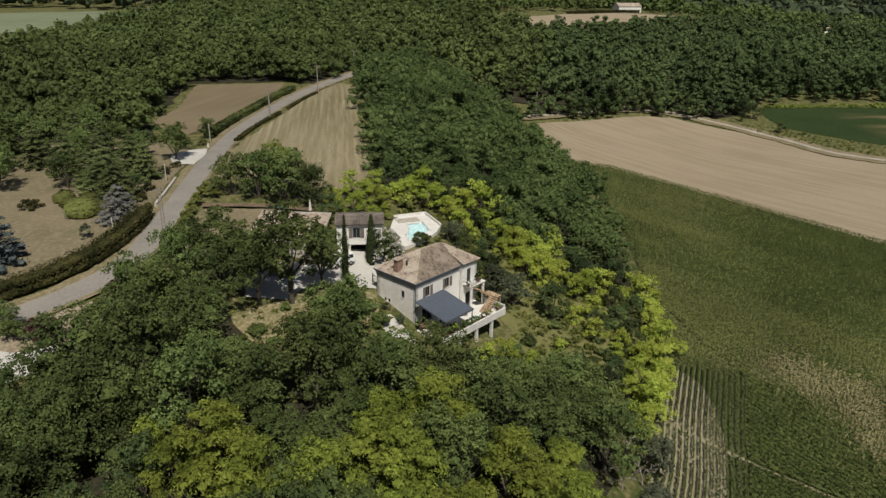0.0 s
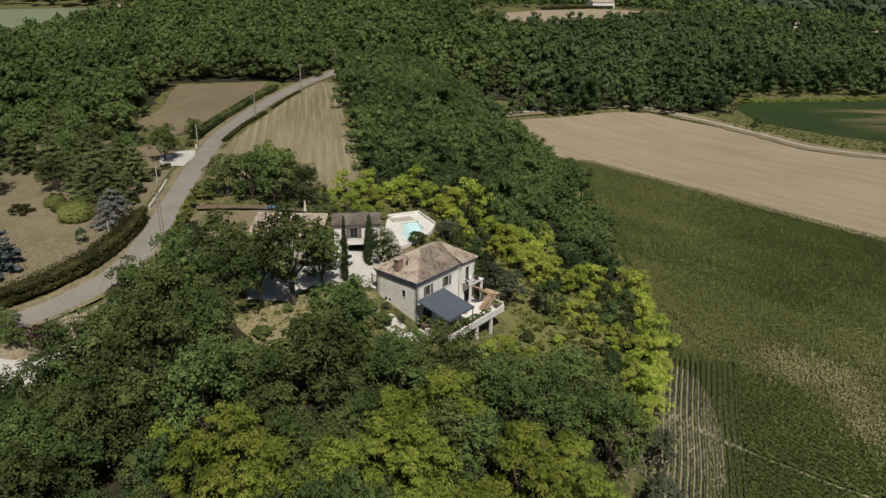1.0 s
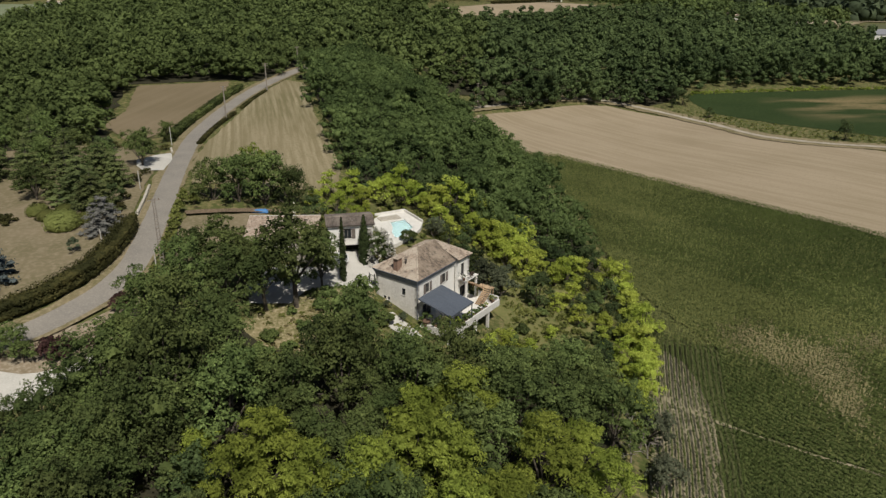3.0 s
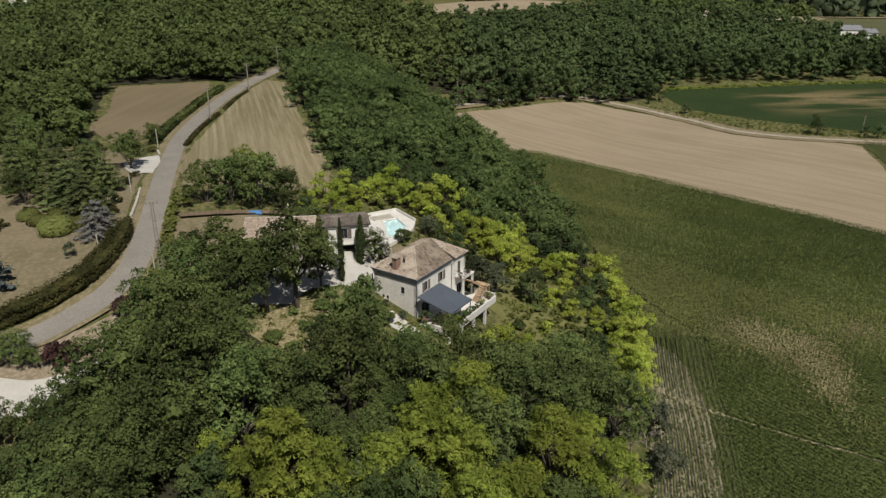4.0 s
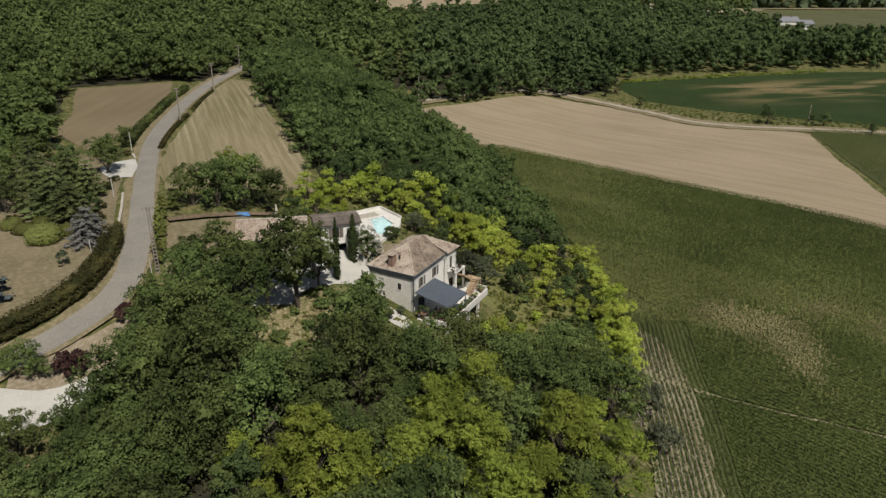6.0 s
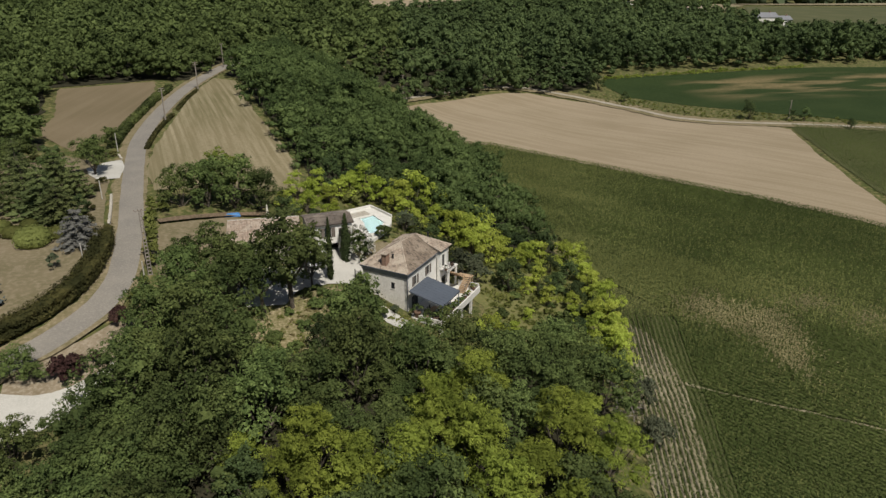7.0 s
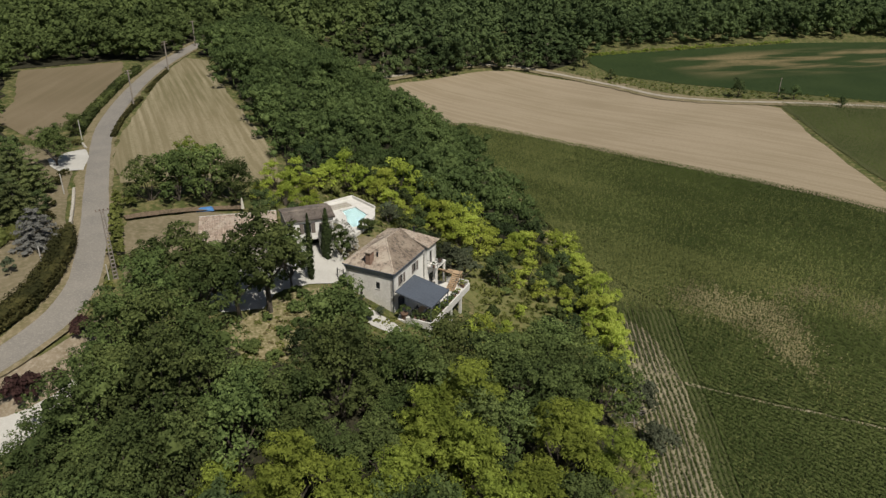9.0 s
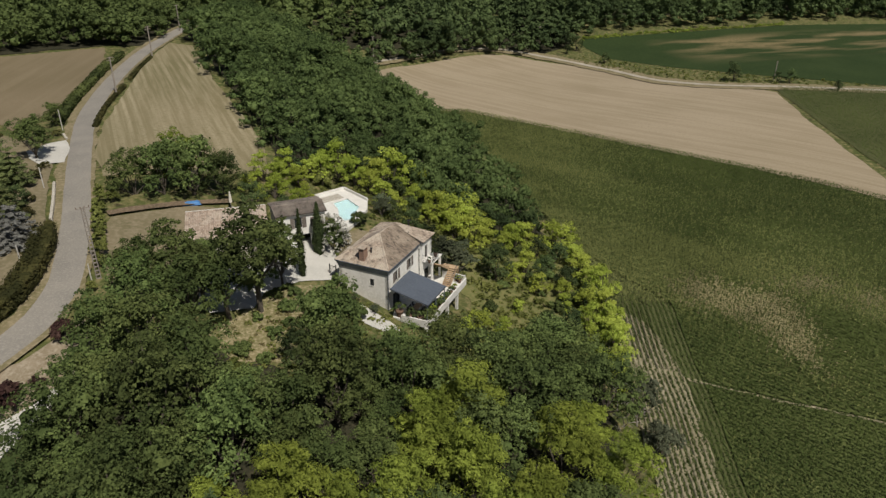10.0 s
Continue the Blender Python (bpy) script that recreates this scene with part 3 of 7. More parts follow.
KINDS = {
    "oak": ("oak_tree", "broad dark green oak with a dense lumpy crown", [tree_meshes(10 + k, 4.7 + 0.35 * k, 10.0 + 0.4 * k, 1.6, 11, 8, 38, 0.19, OAK, 0.9) for k in range(6)]),
    "tall_oak": ("oak_tree", "tall dark green oak on a bare trunk beside the courtyard", [tree_meshes(20 + k, 4.6 + 0.4 * k, 11.0 + 0.4 * k, 3.3, 11, 8, 38, 0.19, OAK, 0.85) for k in range(3)]),
    "holm": ("holm_oak_tree", "dark evergreen oak with a dense rounded crown", [tree_meshes(30 + k, 3.6 + 0.4 * k, 7.6 + 0.5 * k, 1.0, 9, 7, 38, 0.165, HOLM, 0.95) for k in range(3)]),
    "locust": ("locust_tree", "light green false acacia with feathery open foliage", [tree_meshes(40 + k, 4.4 + 0.4 * k, 10.2 + 0.5 * k, 1.8, 12, 8, 54, 0.25, LOCUST, 0.62, 0.32, 0.35) for k in range(4)]),
    "yellow": ("young_locust_tree", "yellow-green young false acacia at the wood edge", [tree_meshes(50 + k, 2.2 + 0.35 * k, 4.6 + 0.5 * k, 0.3, 8, 6, 38, 0.17, YELLOW, 0.8, 0.45, 0.4) for k in range(4)]),
}
tree_count = [0]


def plant(kind, x, y, scale=1.0, turn=None, tall=1.0, sink=0.1):
    """One tree of a kind, standing on the land."""
    k = tree_count[0] = tree_count[0] + 1
    nm, lab, variants = KINDS[kind]
    t = tree_thing(nm, variants[k % len(variants)], lab, "tree", nm.replace("_tree", "") + " trees of the wood")
    t.matrix_basis = pose(x, y, gz(x, y) - sink, 0, 0, (k * 137.5) % 360 if turn is None else turn) @ Matrix.Diagonal((scale, scale, scale * tall, 1))
    return t


def scatter(poly, gap, seed, away=()):
    """Jittered places in a polygon, clear of the (x, y, radius) discs in away."""
    rng = np.random.default_rng(seed)
    xs, ys = [p[0] for p in poly], [p[1] for p in poly]
    out = []
    for j, y in enumerate(np.arange(min(ys), max(ys), gap * 0.866)):
        for x in np.arange(min(xs) + (j % 2) * gap / 2, max(xs), gap):
            px, py = x + rng.uniform(-0.3, 0.3) * gap, y + rng.uniform(-0.3, 0.3) * gap
            if inside(poly, px, py) and all((px - a) ** 2 + (py - b) ** 2 > r * r for a, b, r in away):
                out.append((px, py))
    return out


# the wood below the house
WOOD_EDGE = [(-64, 28), (-57, 44), (-50.5, 51.5), (-46.5, 61), (-45.2, 74), (-44.5, 86), (-36, 88), (-27, 79.5), (-21, 84), (-15.5, 84.5), (-9, 82), (-1, 79), (6, 82), (13, 86), (20, 82), (19.5, 76), (17, 70), (15, 62), (11, 52), (6, 36), (0, 24)]
LOCUSTS = [(-4.4, 67.8, 4.5), (-10.1, 62.1, 4.5), (-7.5, 57, 5), (-14.6, 54, 4.5), (4.6, 56.5, 5), (-0.9, 54, 4), (-24.7, 53.5, 4), (11, 56, 4), (0, 46, 4)]
GAPS = [(-26.5, 71, 2.6), (-25.6, 82, 3.8), (-26, 88.5, 4.0), (-30, 73.7, 2.4), (-12.6, 65.2, 1.5), (-13, 88, 5.0), (-2, 86, 4.5), (-7.5, 81.5, 3.8), (-28.0, 76.4, 3.6), (-31.5, 81.5, 4.0), (-17.5, 57.5, 2.8)]
OAKS = [(-17.1, 80.2, 1.08), (-18.6, 69.6, 1.12), (-24.4, 65.6, 0.95), (-38.6, 76.6, 1.0), (-33.2, 71.2, 1.05), (-41.8, 69.6, 0.95), (12.3, 81.4, 0.92), (3.6, 69.2, 1.05), (12.6, 73.4, 0.85), (-36.6, 64.2, 1.1), (-4.2, 75.6, 0.9), (4.8, 77.8, 0.92), (-10.6, 75.4, 0.9), (-29.6, 61.4, 1.05), (-34.6, 80.6, 0.5), (-39.5, 83.0, 0.9), (-47.4, 58.6, 0.7), (-45.6, 54.4, 0.85), (-53.0, 50.4, 0.85), (-46.6, 65.2, 0.5), (-15.4, 69.6, 0.62), (-13.2, 66.8, 0.5), (-39.4, 55.2, 0.85), (-23.6, 63.6, 0.8), (-34.6, 57.0, 0.8), (-46.4, 67.6, 0.42), (-44.6, 70.2, 0.5), (-0.6, 61.4, 0.8), (-36.0, 56.5, 0.95), (-10.2, 54.2, 0.68), (-44.0, 47.4, 0.85), (-48.8, 51.6, 0.75), (-39.6, 45.6, 0.9), (-46.6, 54.6, 0.6)]
BRIGHT = [(-4.2, 66.4, 1.0), (-9.4, 60.0, 1.05), (-6.2, 56.6, 1.0), (-14.8, 54.2, 0.95), (4.4, 58.2, 1.05), (-0.6, 52.6, 0.95), (-24.4, 55.0, 1.0), (-20.2, 51.6, 0.9), (10.6, 56.2, 0.9), (10.4, 64.4, 0.8), (-5.4, 48.6, 1.0), (-31.6, 55.6, 0.6)]
rng = np.random.default_rng(5)
for x, y, sc in OAKS:
    plant("oak", x, y, sc, tall=rng.uniform(0.95, 1.15))
for x, y, sc in BRIGHT:
    plant("locust", x, y, sc, tall=rng.uniform(0.95, 1.15))
taken = GAPS + [(x, y, 4.1 * sc) for x, y, sc in OAKS + BRIGHT]
for x, y in scatter(WOOD_EDGE, 5.3, 3, taken):
    locust = any((x - a) ** 2 + (y - b) ** 2 < r * r for a, b, r in LOCUSTS)
    plant("locust" if locust else "oak" if rng.random() < 0.7 else "holm", x, y, rng.uniform(0.62, 0.98), tall=rng.uniform(0.9, 1.15))
for x, y, s in [(-30.0, 87.0, 1.0), (-32.4, 92.6, 0.8), (-34.6, 85.4, 0.9), (-33.0, 89.0, 0.9), (-23.0, 94.6, 0.72), (-36.8, 91.0, 1.0), (-23.8, 99.4, 0.75), (-40.5, 89, 0.9)]:
    plant("tall_oak", x, y, s)
plant("tall_oak", -26.2, 89.0, 1.36, tall=1.0)
plant("holm", 12.5, 106.5, 0.95)

draped("wood_floor", [(-56, 28), (-54, 44), (-47.5, 52), (-44, 61), (-43.5, 74), (-43, 84), (-36, 86), (-29, 79), (-22, 77), (-16, 83), (-9, 80), (-1, 78), (6, 80), (13, 84), (19, 80), (17, 70), (14, 62), (10, 52), (5, 36), (0, 26)], SHADED_LITTER, 0.12, 3.0, "leaf litter under the oaks, coloured near-black for shade", "ground", 1.5)

# the belt of wood between the stubble and the maize
BELT_EDGE = [(-22, 138), (-22.5, 150), (-33, 197), (-41, 240), (-47, 250), (-30, 300), (6, 290), (11, 262), (14, 236), (21, 222), (30, 200), (33, 172), (31, 140), (31, 128), (22, 126), (12, 128), (0, 137), (-8, 141)]
LEFT_WOOD = [(-120, 108), (-100, 112), (-97, 150), (-88, 158), (-78, 160), (-87, 178), (-88, 193), (-97, 228), (-66, 240), (-57, 238), (-54, 252), (-48, 275), (-36, 300), (-150, 310), (-190, 240), (-150, 150)]
HILL_WOOD = [(-230, 300), (-150, 306), (-36, 296), (6, 300), (22, 304), (26, 340), (40, 400), (40, 478), (5, 480), (-10, 560), (-240, 560), (-260, 400)]
EAST_WOOD = [(22, 300), (10, 282), (19, 287), (26, 294), (60, 300), (72, 298), (90, 284), (112, 298), (118, 326), (160, 334), (228, 338), (330, 334), (400, 345), (330, 400), (240, 470), (205, 570), (150, 540), (95, 512), (40, 478), (40, 400), (26, 340)]
FAR_WOOD = [(-260, 560), (-10, 560), (5, 490), (12, 542), (50, 592), (100, 622), (155, 620), (212, 588), (225, 580), (330, 560), (350, 700), (330, 800), (60, 800), (-260, 760)]


def woods(name, poly, gap, seed, mains, subs, per, size, label, radius=4.6, top=8.5, leaf=FAR_OAK, away=(), trunks=False, core=0.62):
    """A wood seen from afar: many crowns in one mesh."""
    rng = np.random.default_rng(seed)
    spots = scatter(poly, gap, seed, away)
    protos = []
    for k in range(12):
        big, small = crown_masses(rng, radius, 0.4, top, mains, subs, 0.9)
        pieces = [leaf_cloud(rng, big[:, :3], big[:, 3], per, size, 0.9, ruffle=0.42, near=0.55, deep=0.55)]
        pieces += [clump(q[:3], q[3] * core, 0.9, rng) for q in big]
        if subs:
            pieces.append(leaf_cloud(rng, small[:, :3], small[:, 3], per // 2, size, 0.9, ruffle=0.38, near=0.3, deep=0.8))
        protos.append(join(pieces))
    z = ground_z([p[0] for p in spots], [p[1] for p in spots])
    pieces = []
    for (x, y), h in zip(spots, z):
        v, f = protos[rng.integers(12)]
        a, s = rng.uniform(0, 6.28), rng.uniform(0.72, 1.2)
        turn = np.array([[math.cos(a), -math.sin(a), 0], [math.sin(a), math.cos(a), 0], [0, 0, rng.uniform(0.8, 1.25)]])
        pieces.append((v @ turn.T * s + [x, y, h], f))
        if trunks:
            pieces.append(limb((x, y, h - 0.5), (x, y, h + 4.0 * s), 0.24, 0.16, 4))
    v, f = join(pieces)
    return tagged(part(name, quads_mesh(name, v, f, leaf, True)), label, "woodland", kind="stuff")


# litter sheets whose near-black colour deepens the shade between the crowns
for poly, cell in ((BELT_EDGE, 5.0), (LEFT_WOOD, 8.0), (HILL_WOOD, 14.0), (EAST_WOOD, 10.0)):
    draped("wood_floor", poly, SHADED_LITTER, 0.14, cell, "leaf litter and shade plants under the oak wood, coloured near-black for shade", "ground", 1.5)
woods("wood_belt", BELT_EDGE, 6.2, 21, 10, 4, 30, 0.27, "belt of dense dark green oak wood", 4.7, 9.0, BELT_OAK, trunks=True, core=0.5)
woods("left_wood", LEFT_WOOD, 6.6, 22, 9, 2, 24, 0.48, "dense green oak wood beyond the meadow", 4.8, 9.5)
woods("hill_wood", HILL_WOOD, 8.2, 23, 7, 0, 18, 0.88, "wooded hillside of oaks", 5.8, 10.5)
woods("east_wood", EAST_WOOD, 8.2, 27, 7, 0, 22, 0.82, "dark wooded slope above the farm track", 5.9, 10.5, DARK_WOOD)
woods("track_wood", [(33, 287.5), (50, 292), (66, 294), (77, 292), (74, 299), (52, 303), (36, 297)], 5.5, 25, 10, 3, 26, 0.36, "dark oaks overhanging the farm track", 5.0, 11.5, DARK_WOOD)
woods("valley_wood", [(116, 309), (165, 313), (230, 317), (330, 312), (330, 334), (230, 338), (116, 330)], 8.0, 26, 11, 3, 24, 0.46, "tall dark trees behind the green field", 6.0, 15.0, DARK_WOOD)
woods("ridge_wood", FAR_WOOD, 13.0, 24, 6, 0, 9, 1.3, "distant oak wood along the ridge", 7.4, 12.0, away=((119, 619, 17), (104, 614, 10)))

# ---- the house and its outbuildings ----


def tile_material(name, low, mid, pale):
    m, nt, bsdf = nodes_of(name)
    geo = nt.nodes.new("ShaderNodeNewGeometry")
    c = mix(nt, geo.outputs["Random Per Island"], low, mid)
    c = mix(nt, noise_of(nt, 0.5, lo=0.42, hi=0.66), c, pale)
    c = mix(nt, noise_of(nt, 2.2, lo=0.56, hi=0.72), c, (0.10, 0.085, 0.07))
    nt.links.new(c, bsdf.inputs["Base Color"])
    bsdf.inputs["Roughness"].default_value = 0.9
    bumped(nt, bsdf, noise_of(nt, 9.0, detail=5, lo=0.2, hi=0.8), 0.3, 0.03)
    return m


PLASTER = surface("lime_plaster", (0.755, 0.745, 0.705), (0.655, 0.635, 0.585), (0.80, 0.78, 0.74), 0.5, 3.0, 0.92, 0.25, 0.02)
GREY_RENDER = surface("grey_render", (0.78, 0.745, 0.69), (0.62, 0.59, 0.535), (0.81, 0.785, 0.735), 0.45, 3.0, 0.95, 0.3, 0.03)
STONE = surface("rubble_stone", (0.40, 0.37, 0.32), (0.34, 0.31, 0.26), (0.56, 0.53, 0.46), 1.2, 4.0, 0.95, 0.6, 0.06)
CONCRETE = surface("white_concrete", (0.66, 0.645, 0.61), (0.54, 0.52, 0.48), (0.72, 0.70, 0.67), 0.6, 4.0, 0.85, 0.15, 0.02)
PAVING = surface("cream_paving", (0.64, 0.62, 0.575), (0.55, 0.53, 0.485), (0.69, 0.675, 0.635), 0.8, 3.5, 0.85, 0.15, 0.02)
TILES_OLD = tile_material("old_canal_tiles", (0.105, 0.082, 0.062), (0.255, 0.200, 0.152), (0.29, 0.236, 0.18))
TILES_PALE = tile_material("pale_canal_tiles", (0.18, 0.138, 0.106), (0.43, 0.350, 0.275), (0.44, 0.378, 0.305))
TILES_PINK = tile_material("pink_canal_tiles", (0.30, 0.225, 0.17), (0.52, 0.42, 0.335), (0.52, 0.44, 0.36))
TILES_GREY = tile_material("weathered_tiles", (0.09, 0.075, 0.065), (0.19, 0.155, 0.13), (0.24, 0.205, 0.17))
CORNICE = surface("grey_cornice", (0.34, 0.345, 0.35), (0.24, 0.245, 0.25), (0.42, 0.425, 0.43), 0.8, 5.0, 0.7, 0.1, 0.01)
ZINC = surface("slate_grey_metal", (0.085, 0.10, 0.125), (0.075, 0.088, 0.11), (0.10, 0.115, 0.14), 0.3, 3.0, 0.5, 0.05, 0.005, 0.0)
IRON = surface("black_iron", (0.03, 0.03, 0.03), (0.02, 0.02, 0.02), (0.05, 0.05, 0.05), 2.0, 8.0, 0.5, 0.05, 0.005)
SHUTTER = surface("grey_brown_shutter", (0.16, 0.135, 0.115), (0.12, 0.10, 0.085), (0.21, 0.18, 0.155), 1.0, 6.0, 0.75, 0.15, 0.01)
TIMBER = surface("warm_timber", (0.42, 0.295, 0.18), (0.33, 0.225, 0.13), (0.50, 0.37, 0.24), 0.9, 6.0, 0.75, 0.2, 0.01, random_tint=0.12)
BRICK = surface("chimney_brick", (0.27, 0.17, 0.125), (0.19, 0.125, 0.095), (0.34, 0.24, 0.18), 2.0, 7.0, 0.95, 0.4, 0.02)
DARK_ROOM = surface("dark_interior", (0.035, 0.032, 0.03), (0.025, 0.023, 0.02), (0.05, 0.045, 0.04), 0.5, 3.0, 0.9, 0.0)
TERRACOTTA = surface("terracotta", (0.13, 0.078, 0.05), (0.09, 0.056, 0.037), (0.18, 0.11, 0.075), 1.5, 6.0, 0.85, 0.1, 0.01)


def glass_material(name, tint, rough=0.05):
    m, nt, bsdf = nodes_of(name)
    nt.links.new(mix(nt, noise_of(nt, 0.8), tint, tuple(v * 0.7 for v in tint)), bsdf.inputs["Base Color"])
    bsdf.inputs["Roughness"].default_value = rough
    bsdf.inputs["IOR"].default_value = 1.5
    bsdf.inputs["Specular IOR Level"].default_value = 0.3
    return m


GLASS = glass_material("window_glass", (0.03, 0.035, 0.04))


def box(bm, x0, x1, y0, y1, z0, z1, bevel=0.0, m=None):
    r = bmesh.ops.create_cube(bm, size=1.0)
    vs = r["verts"]
    bmesh.ops.scale(bm, vec=(x1 - x0, y1 - y0, z1 - z0), verts=vs)
    bmesh.ops.translate(bm, vec=((x0 + x1) / 2, (y0 + y1) / 2, (z0 + z1) / 2), verts=vs)
    if bevel:
        es = list({e for v in vs for e in v.link_edges})
        r = bmesh.ops.bevel(bm, geom=es, offset=bevel, segments=2, affect="EDGES", profile=0.6)
        vs = list({v for f in r["faces"] for v in f.verts} | {v for v in vs if v.is_valid})
    if m is not None:
        bmesh.ops.transform(bm, matrix=m, verts=vs)
    return vs


def boxed(name, dims, material, parent, bevel=0.02, label=""):
    bm = bmesh.new()
    box(bm, *dims, bevel)
    return part(name, bm, material, parent, label)


def rod(bm, a, b, r, sides=8):
    a, b = Vector(a), Vector(b)
    d = b - a
    m = Matrix.Translation((a + b) / 2) @ d.to_track_quat("Z", "Y").to_matrix().to_4x4()
    bmesh.ops.create_cone(bm, cap_ends=True, segments=sides, radius1=r, radius2=r, depth=d.length, matrix=m)


def wall(name, parent, m, length, z0, z1, thick, holes, material):
    """A wall along local x with its outer face at y = 0, thickness towards +y; holes: (x0, x1, z0, z1)."""
    bm = bmesh.new()
    xs = sorted({0.0, length, *(v for h in holes for v in h[:2])})
    zs = sorted({z0, z1, *(v for h in holes for v in h[2:])})
    for a, b in zip(xs, xs[1:]):
        for c, d in zip(zs, zs[1:]):
            if not any(h[0] <= a and b <= h[1] and h[2] <= c and d <= h[3] for h in holes):
                box(bm, a, b, 0, thick, c, d, 0, m)
    bmesh.ops.remove_doubles(bm, verts=bm.verts, dist=1e-4)
    return part(name, bm, material, parent)


def window(parent, m, x, z, w, h, shutters=True, name="window", leafs=2, frame=None):
    """A window set 12 cm into the wall at x, z (its lower left), with its frame, panes, sill and open shutters."""
    root = part(name, framed(w, h), frame or SHUTTER, parent)
    root.matrix_basis = m @ Matrix.Translation((x, 0.12, z))
    for k in range(leafs):
        bm = bmesh.new()
        box(bm, 0.05 + k * w / leafs, (k + 1) * w / leafs - 0.05, 0.02, 0.035, 0.05, h - 0.05)
        part("pane", bm, GLASS, root)
    bm = bmesh.new()
    box(bm, -0.1, w + 0.1, -0.2, 0.05, -0.07, 0.0, 0.012)
    part("sill", bm, CONCRETE, root)
    if shutters:
        for side in (-1, 1):
            bm = bmesh.new()
            sw = w / 2 + 0.02
            x0 = -sw - 0.02 if side < 0 else w + 0.02
            box(bm, x0, x0 + sw, -0.175, -0.135, -0.02, h + 0.02, 0.008)
            for zz in (0.15, 0.5, 0.85):
                box(bm, x0 + 0.03, x0 + sw - 0.03, -0.195, -0.173, h * zz - 0.05, h * zz + 0.05, 0.004)
            part("shutter", bm, SHUTTER, root, "faded grey-brown wooden shutter")
    return root


def framed(w, h):
    bm = bmesh.new()
    for d in ((0, 0.06, 0, h), (w - 0.06, w, 0, h), (0.06, w - 0.06, 0, 0.06), (0.06, w - 0.06, h - 0.06, h), (w / 2 - 0.035, w / 2 + 0.035, 0.06, h - 0.06)):
        box(bm, d[0], d[1], 0, 0.06, d[2], d[3])
    return bm


def tiled(name, parent, corners, material, pitch=0.25, course=0.42, label=""):
    """A roof slope of half-round tiles: corners run eave start, eave end, top end, top start (counter-clockwise from outside)."""
    p = [np.array(c, float) for c in corners]
    e = (p[1] - p[0]) / np.linalg.norm(p[1] - p[0])
    n = np.cross(e, p[-1] - p[0])
    n /= np.linalg.norm(n)
    if n[2] < 0:
        n = -n
    g = np.cross(n, e)
    if (p[-1] - p[0]) @ g < 0:
        g = -g
    st = [((c - p[0]) @ e, (c - p[0]) @ g) for c in p]
    slab = bmesh.new()
    top = [slab.verts.new(c) for c in p]
    low = [slab.verts.new(c - n * 0.14) for c in p]
    slab.faces.new(top)
    slab.faces.new(low[::-1])
    for k in range(len(p)):
        j = (k + 1) % len(p)
        slab.faces.new((top[j], top[k], low[k], low[j]))
    bmesh.ops.recalc_face_normals(slab, faces=slab.faces)
    base = part(name, slab, material, parent, label)
    rng = np.random.default_rng(int(abs(p[0][0] * 97 + p[1][1] * 31)) + len(corners))
    vs, fs = [], []
    length = max(s for s, _ in st)
    low_s = min(s for s, _ in st)
    arc = [(math.cos(a), math.sin(a)) for a in np.linspace(math.pi, 0, 5)]
    s = low_s + pitch / 2
    while s < length:
        cuts = []
        for (s0, t0), (s1, t1) in zip(st, st[1:] + st[:1]):
            if (s0 <= s) != (s1 <= s):
                cuts.append(t0 + (t1 - t0) * (s - s0) / (s1 - s0))
        if len(cuts) >= 2:
            t, end = min(cuts) - 0.05, max(cuts)
            while t < end - 0.1:
                stop = min(t + course * 1.12, end)
                js, jz = rng.normal(0, 0.008), rng.uniform(0, 0.012)
                k = len(vs)
                for tt, rr, up in ((t, pitch * 0.52, 0.035), (stop, pitch * 0.44, 0.0)):
                    for c, h in arc:
                        vs.append(p[0] + e * (s + js + c * rr) + g * tt + n * (h * rr * 0.75 + up + jz))
                fs += [(k + i, k + 5 + i, k + 6 + i, k + 1 + i) for i in range(4)]
                t += course
        s += pitch
    part("tiles", quads_mesh("tiles", vs, fs, material), None, base)
    return base


def ridge_caps(parent, a, b, material):
    """A row of half-round ridge tiles from a to b."""
    a, b = np.array(a, float), np.array(b, float)
    d = (b - a) / np.linalg.norm(b - a)
    side = np.cross(d, (0, 0, 1))
    side /= np.linalg.norm(side)
    up = np.cross(side, d)
    vs, fs, t, length = [], [], 0.0, np.linalg.norm(b - a)
    while t < length - 0.05:
        k = len(vs)
        for tt, r in ((t, 0.155), (min(t + 0.46, length), 0.13)):
            for ang in np.linspace(math.pi * 1.05, -0.05 * math.pi, 6):
                vs.append(a + d * tt + side * math.cos(ang) * r + up * (math.sin(ang) * r + 0.02))
        fs += [(k + i, k + 6 + i, k + 7 + i, k + 1 + i) for i in range(5)]
        t += 0.4
    part("ridge_tiles", quads_mesh("ridge_tiles", vs, fs, material), None, parent)


HOUSE_AT = pose(-8.6, 90.5, 0, 0, 0, 51.5)
EAVE = 6.0


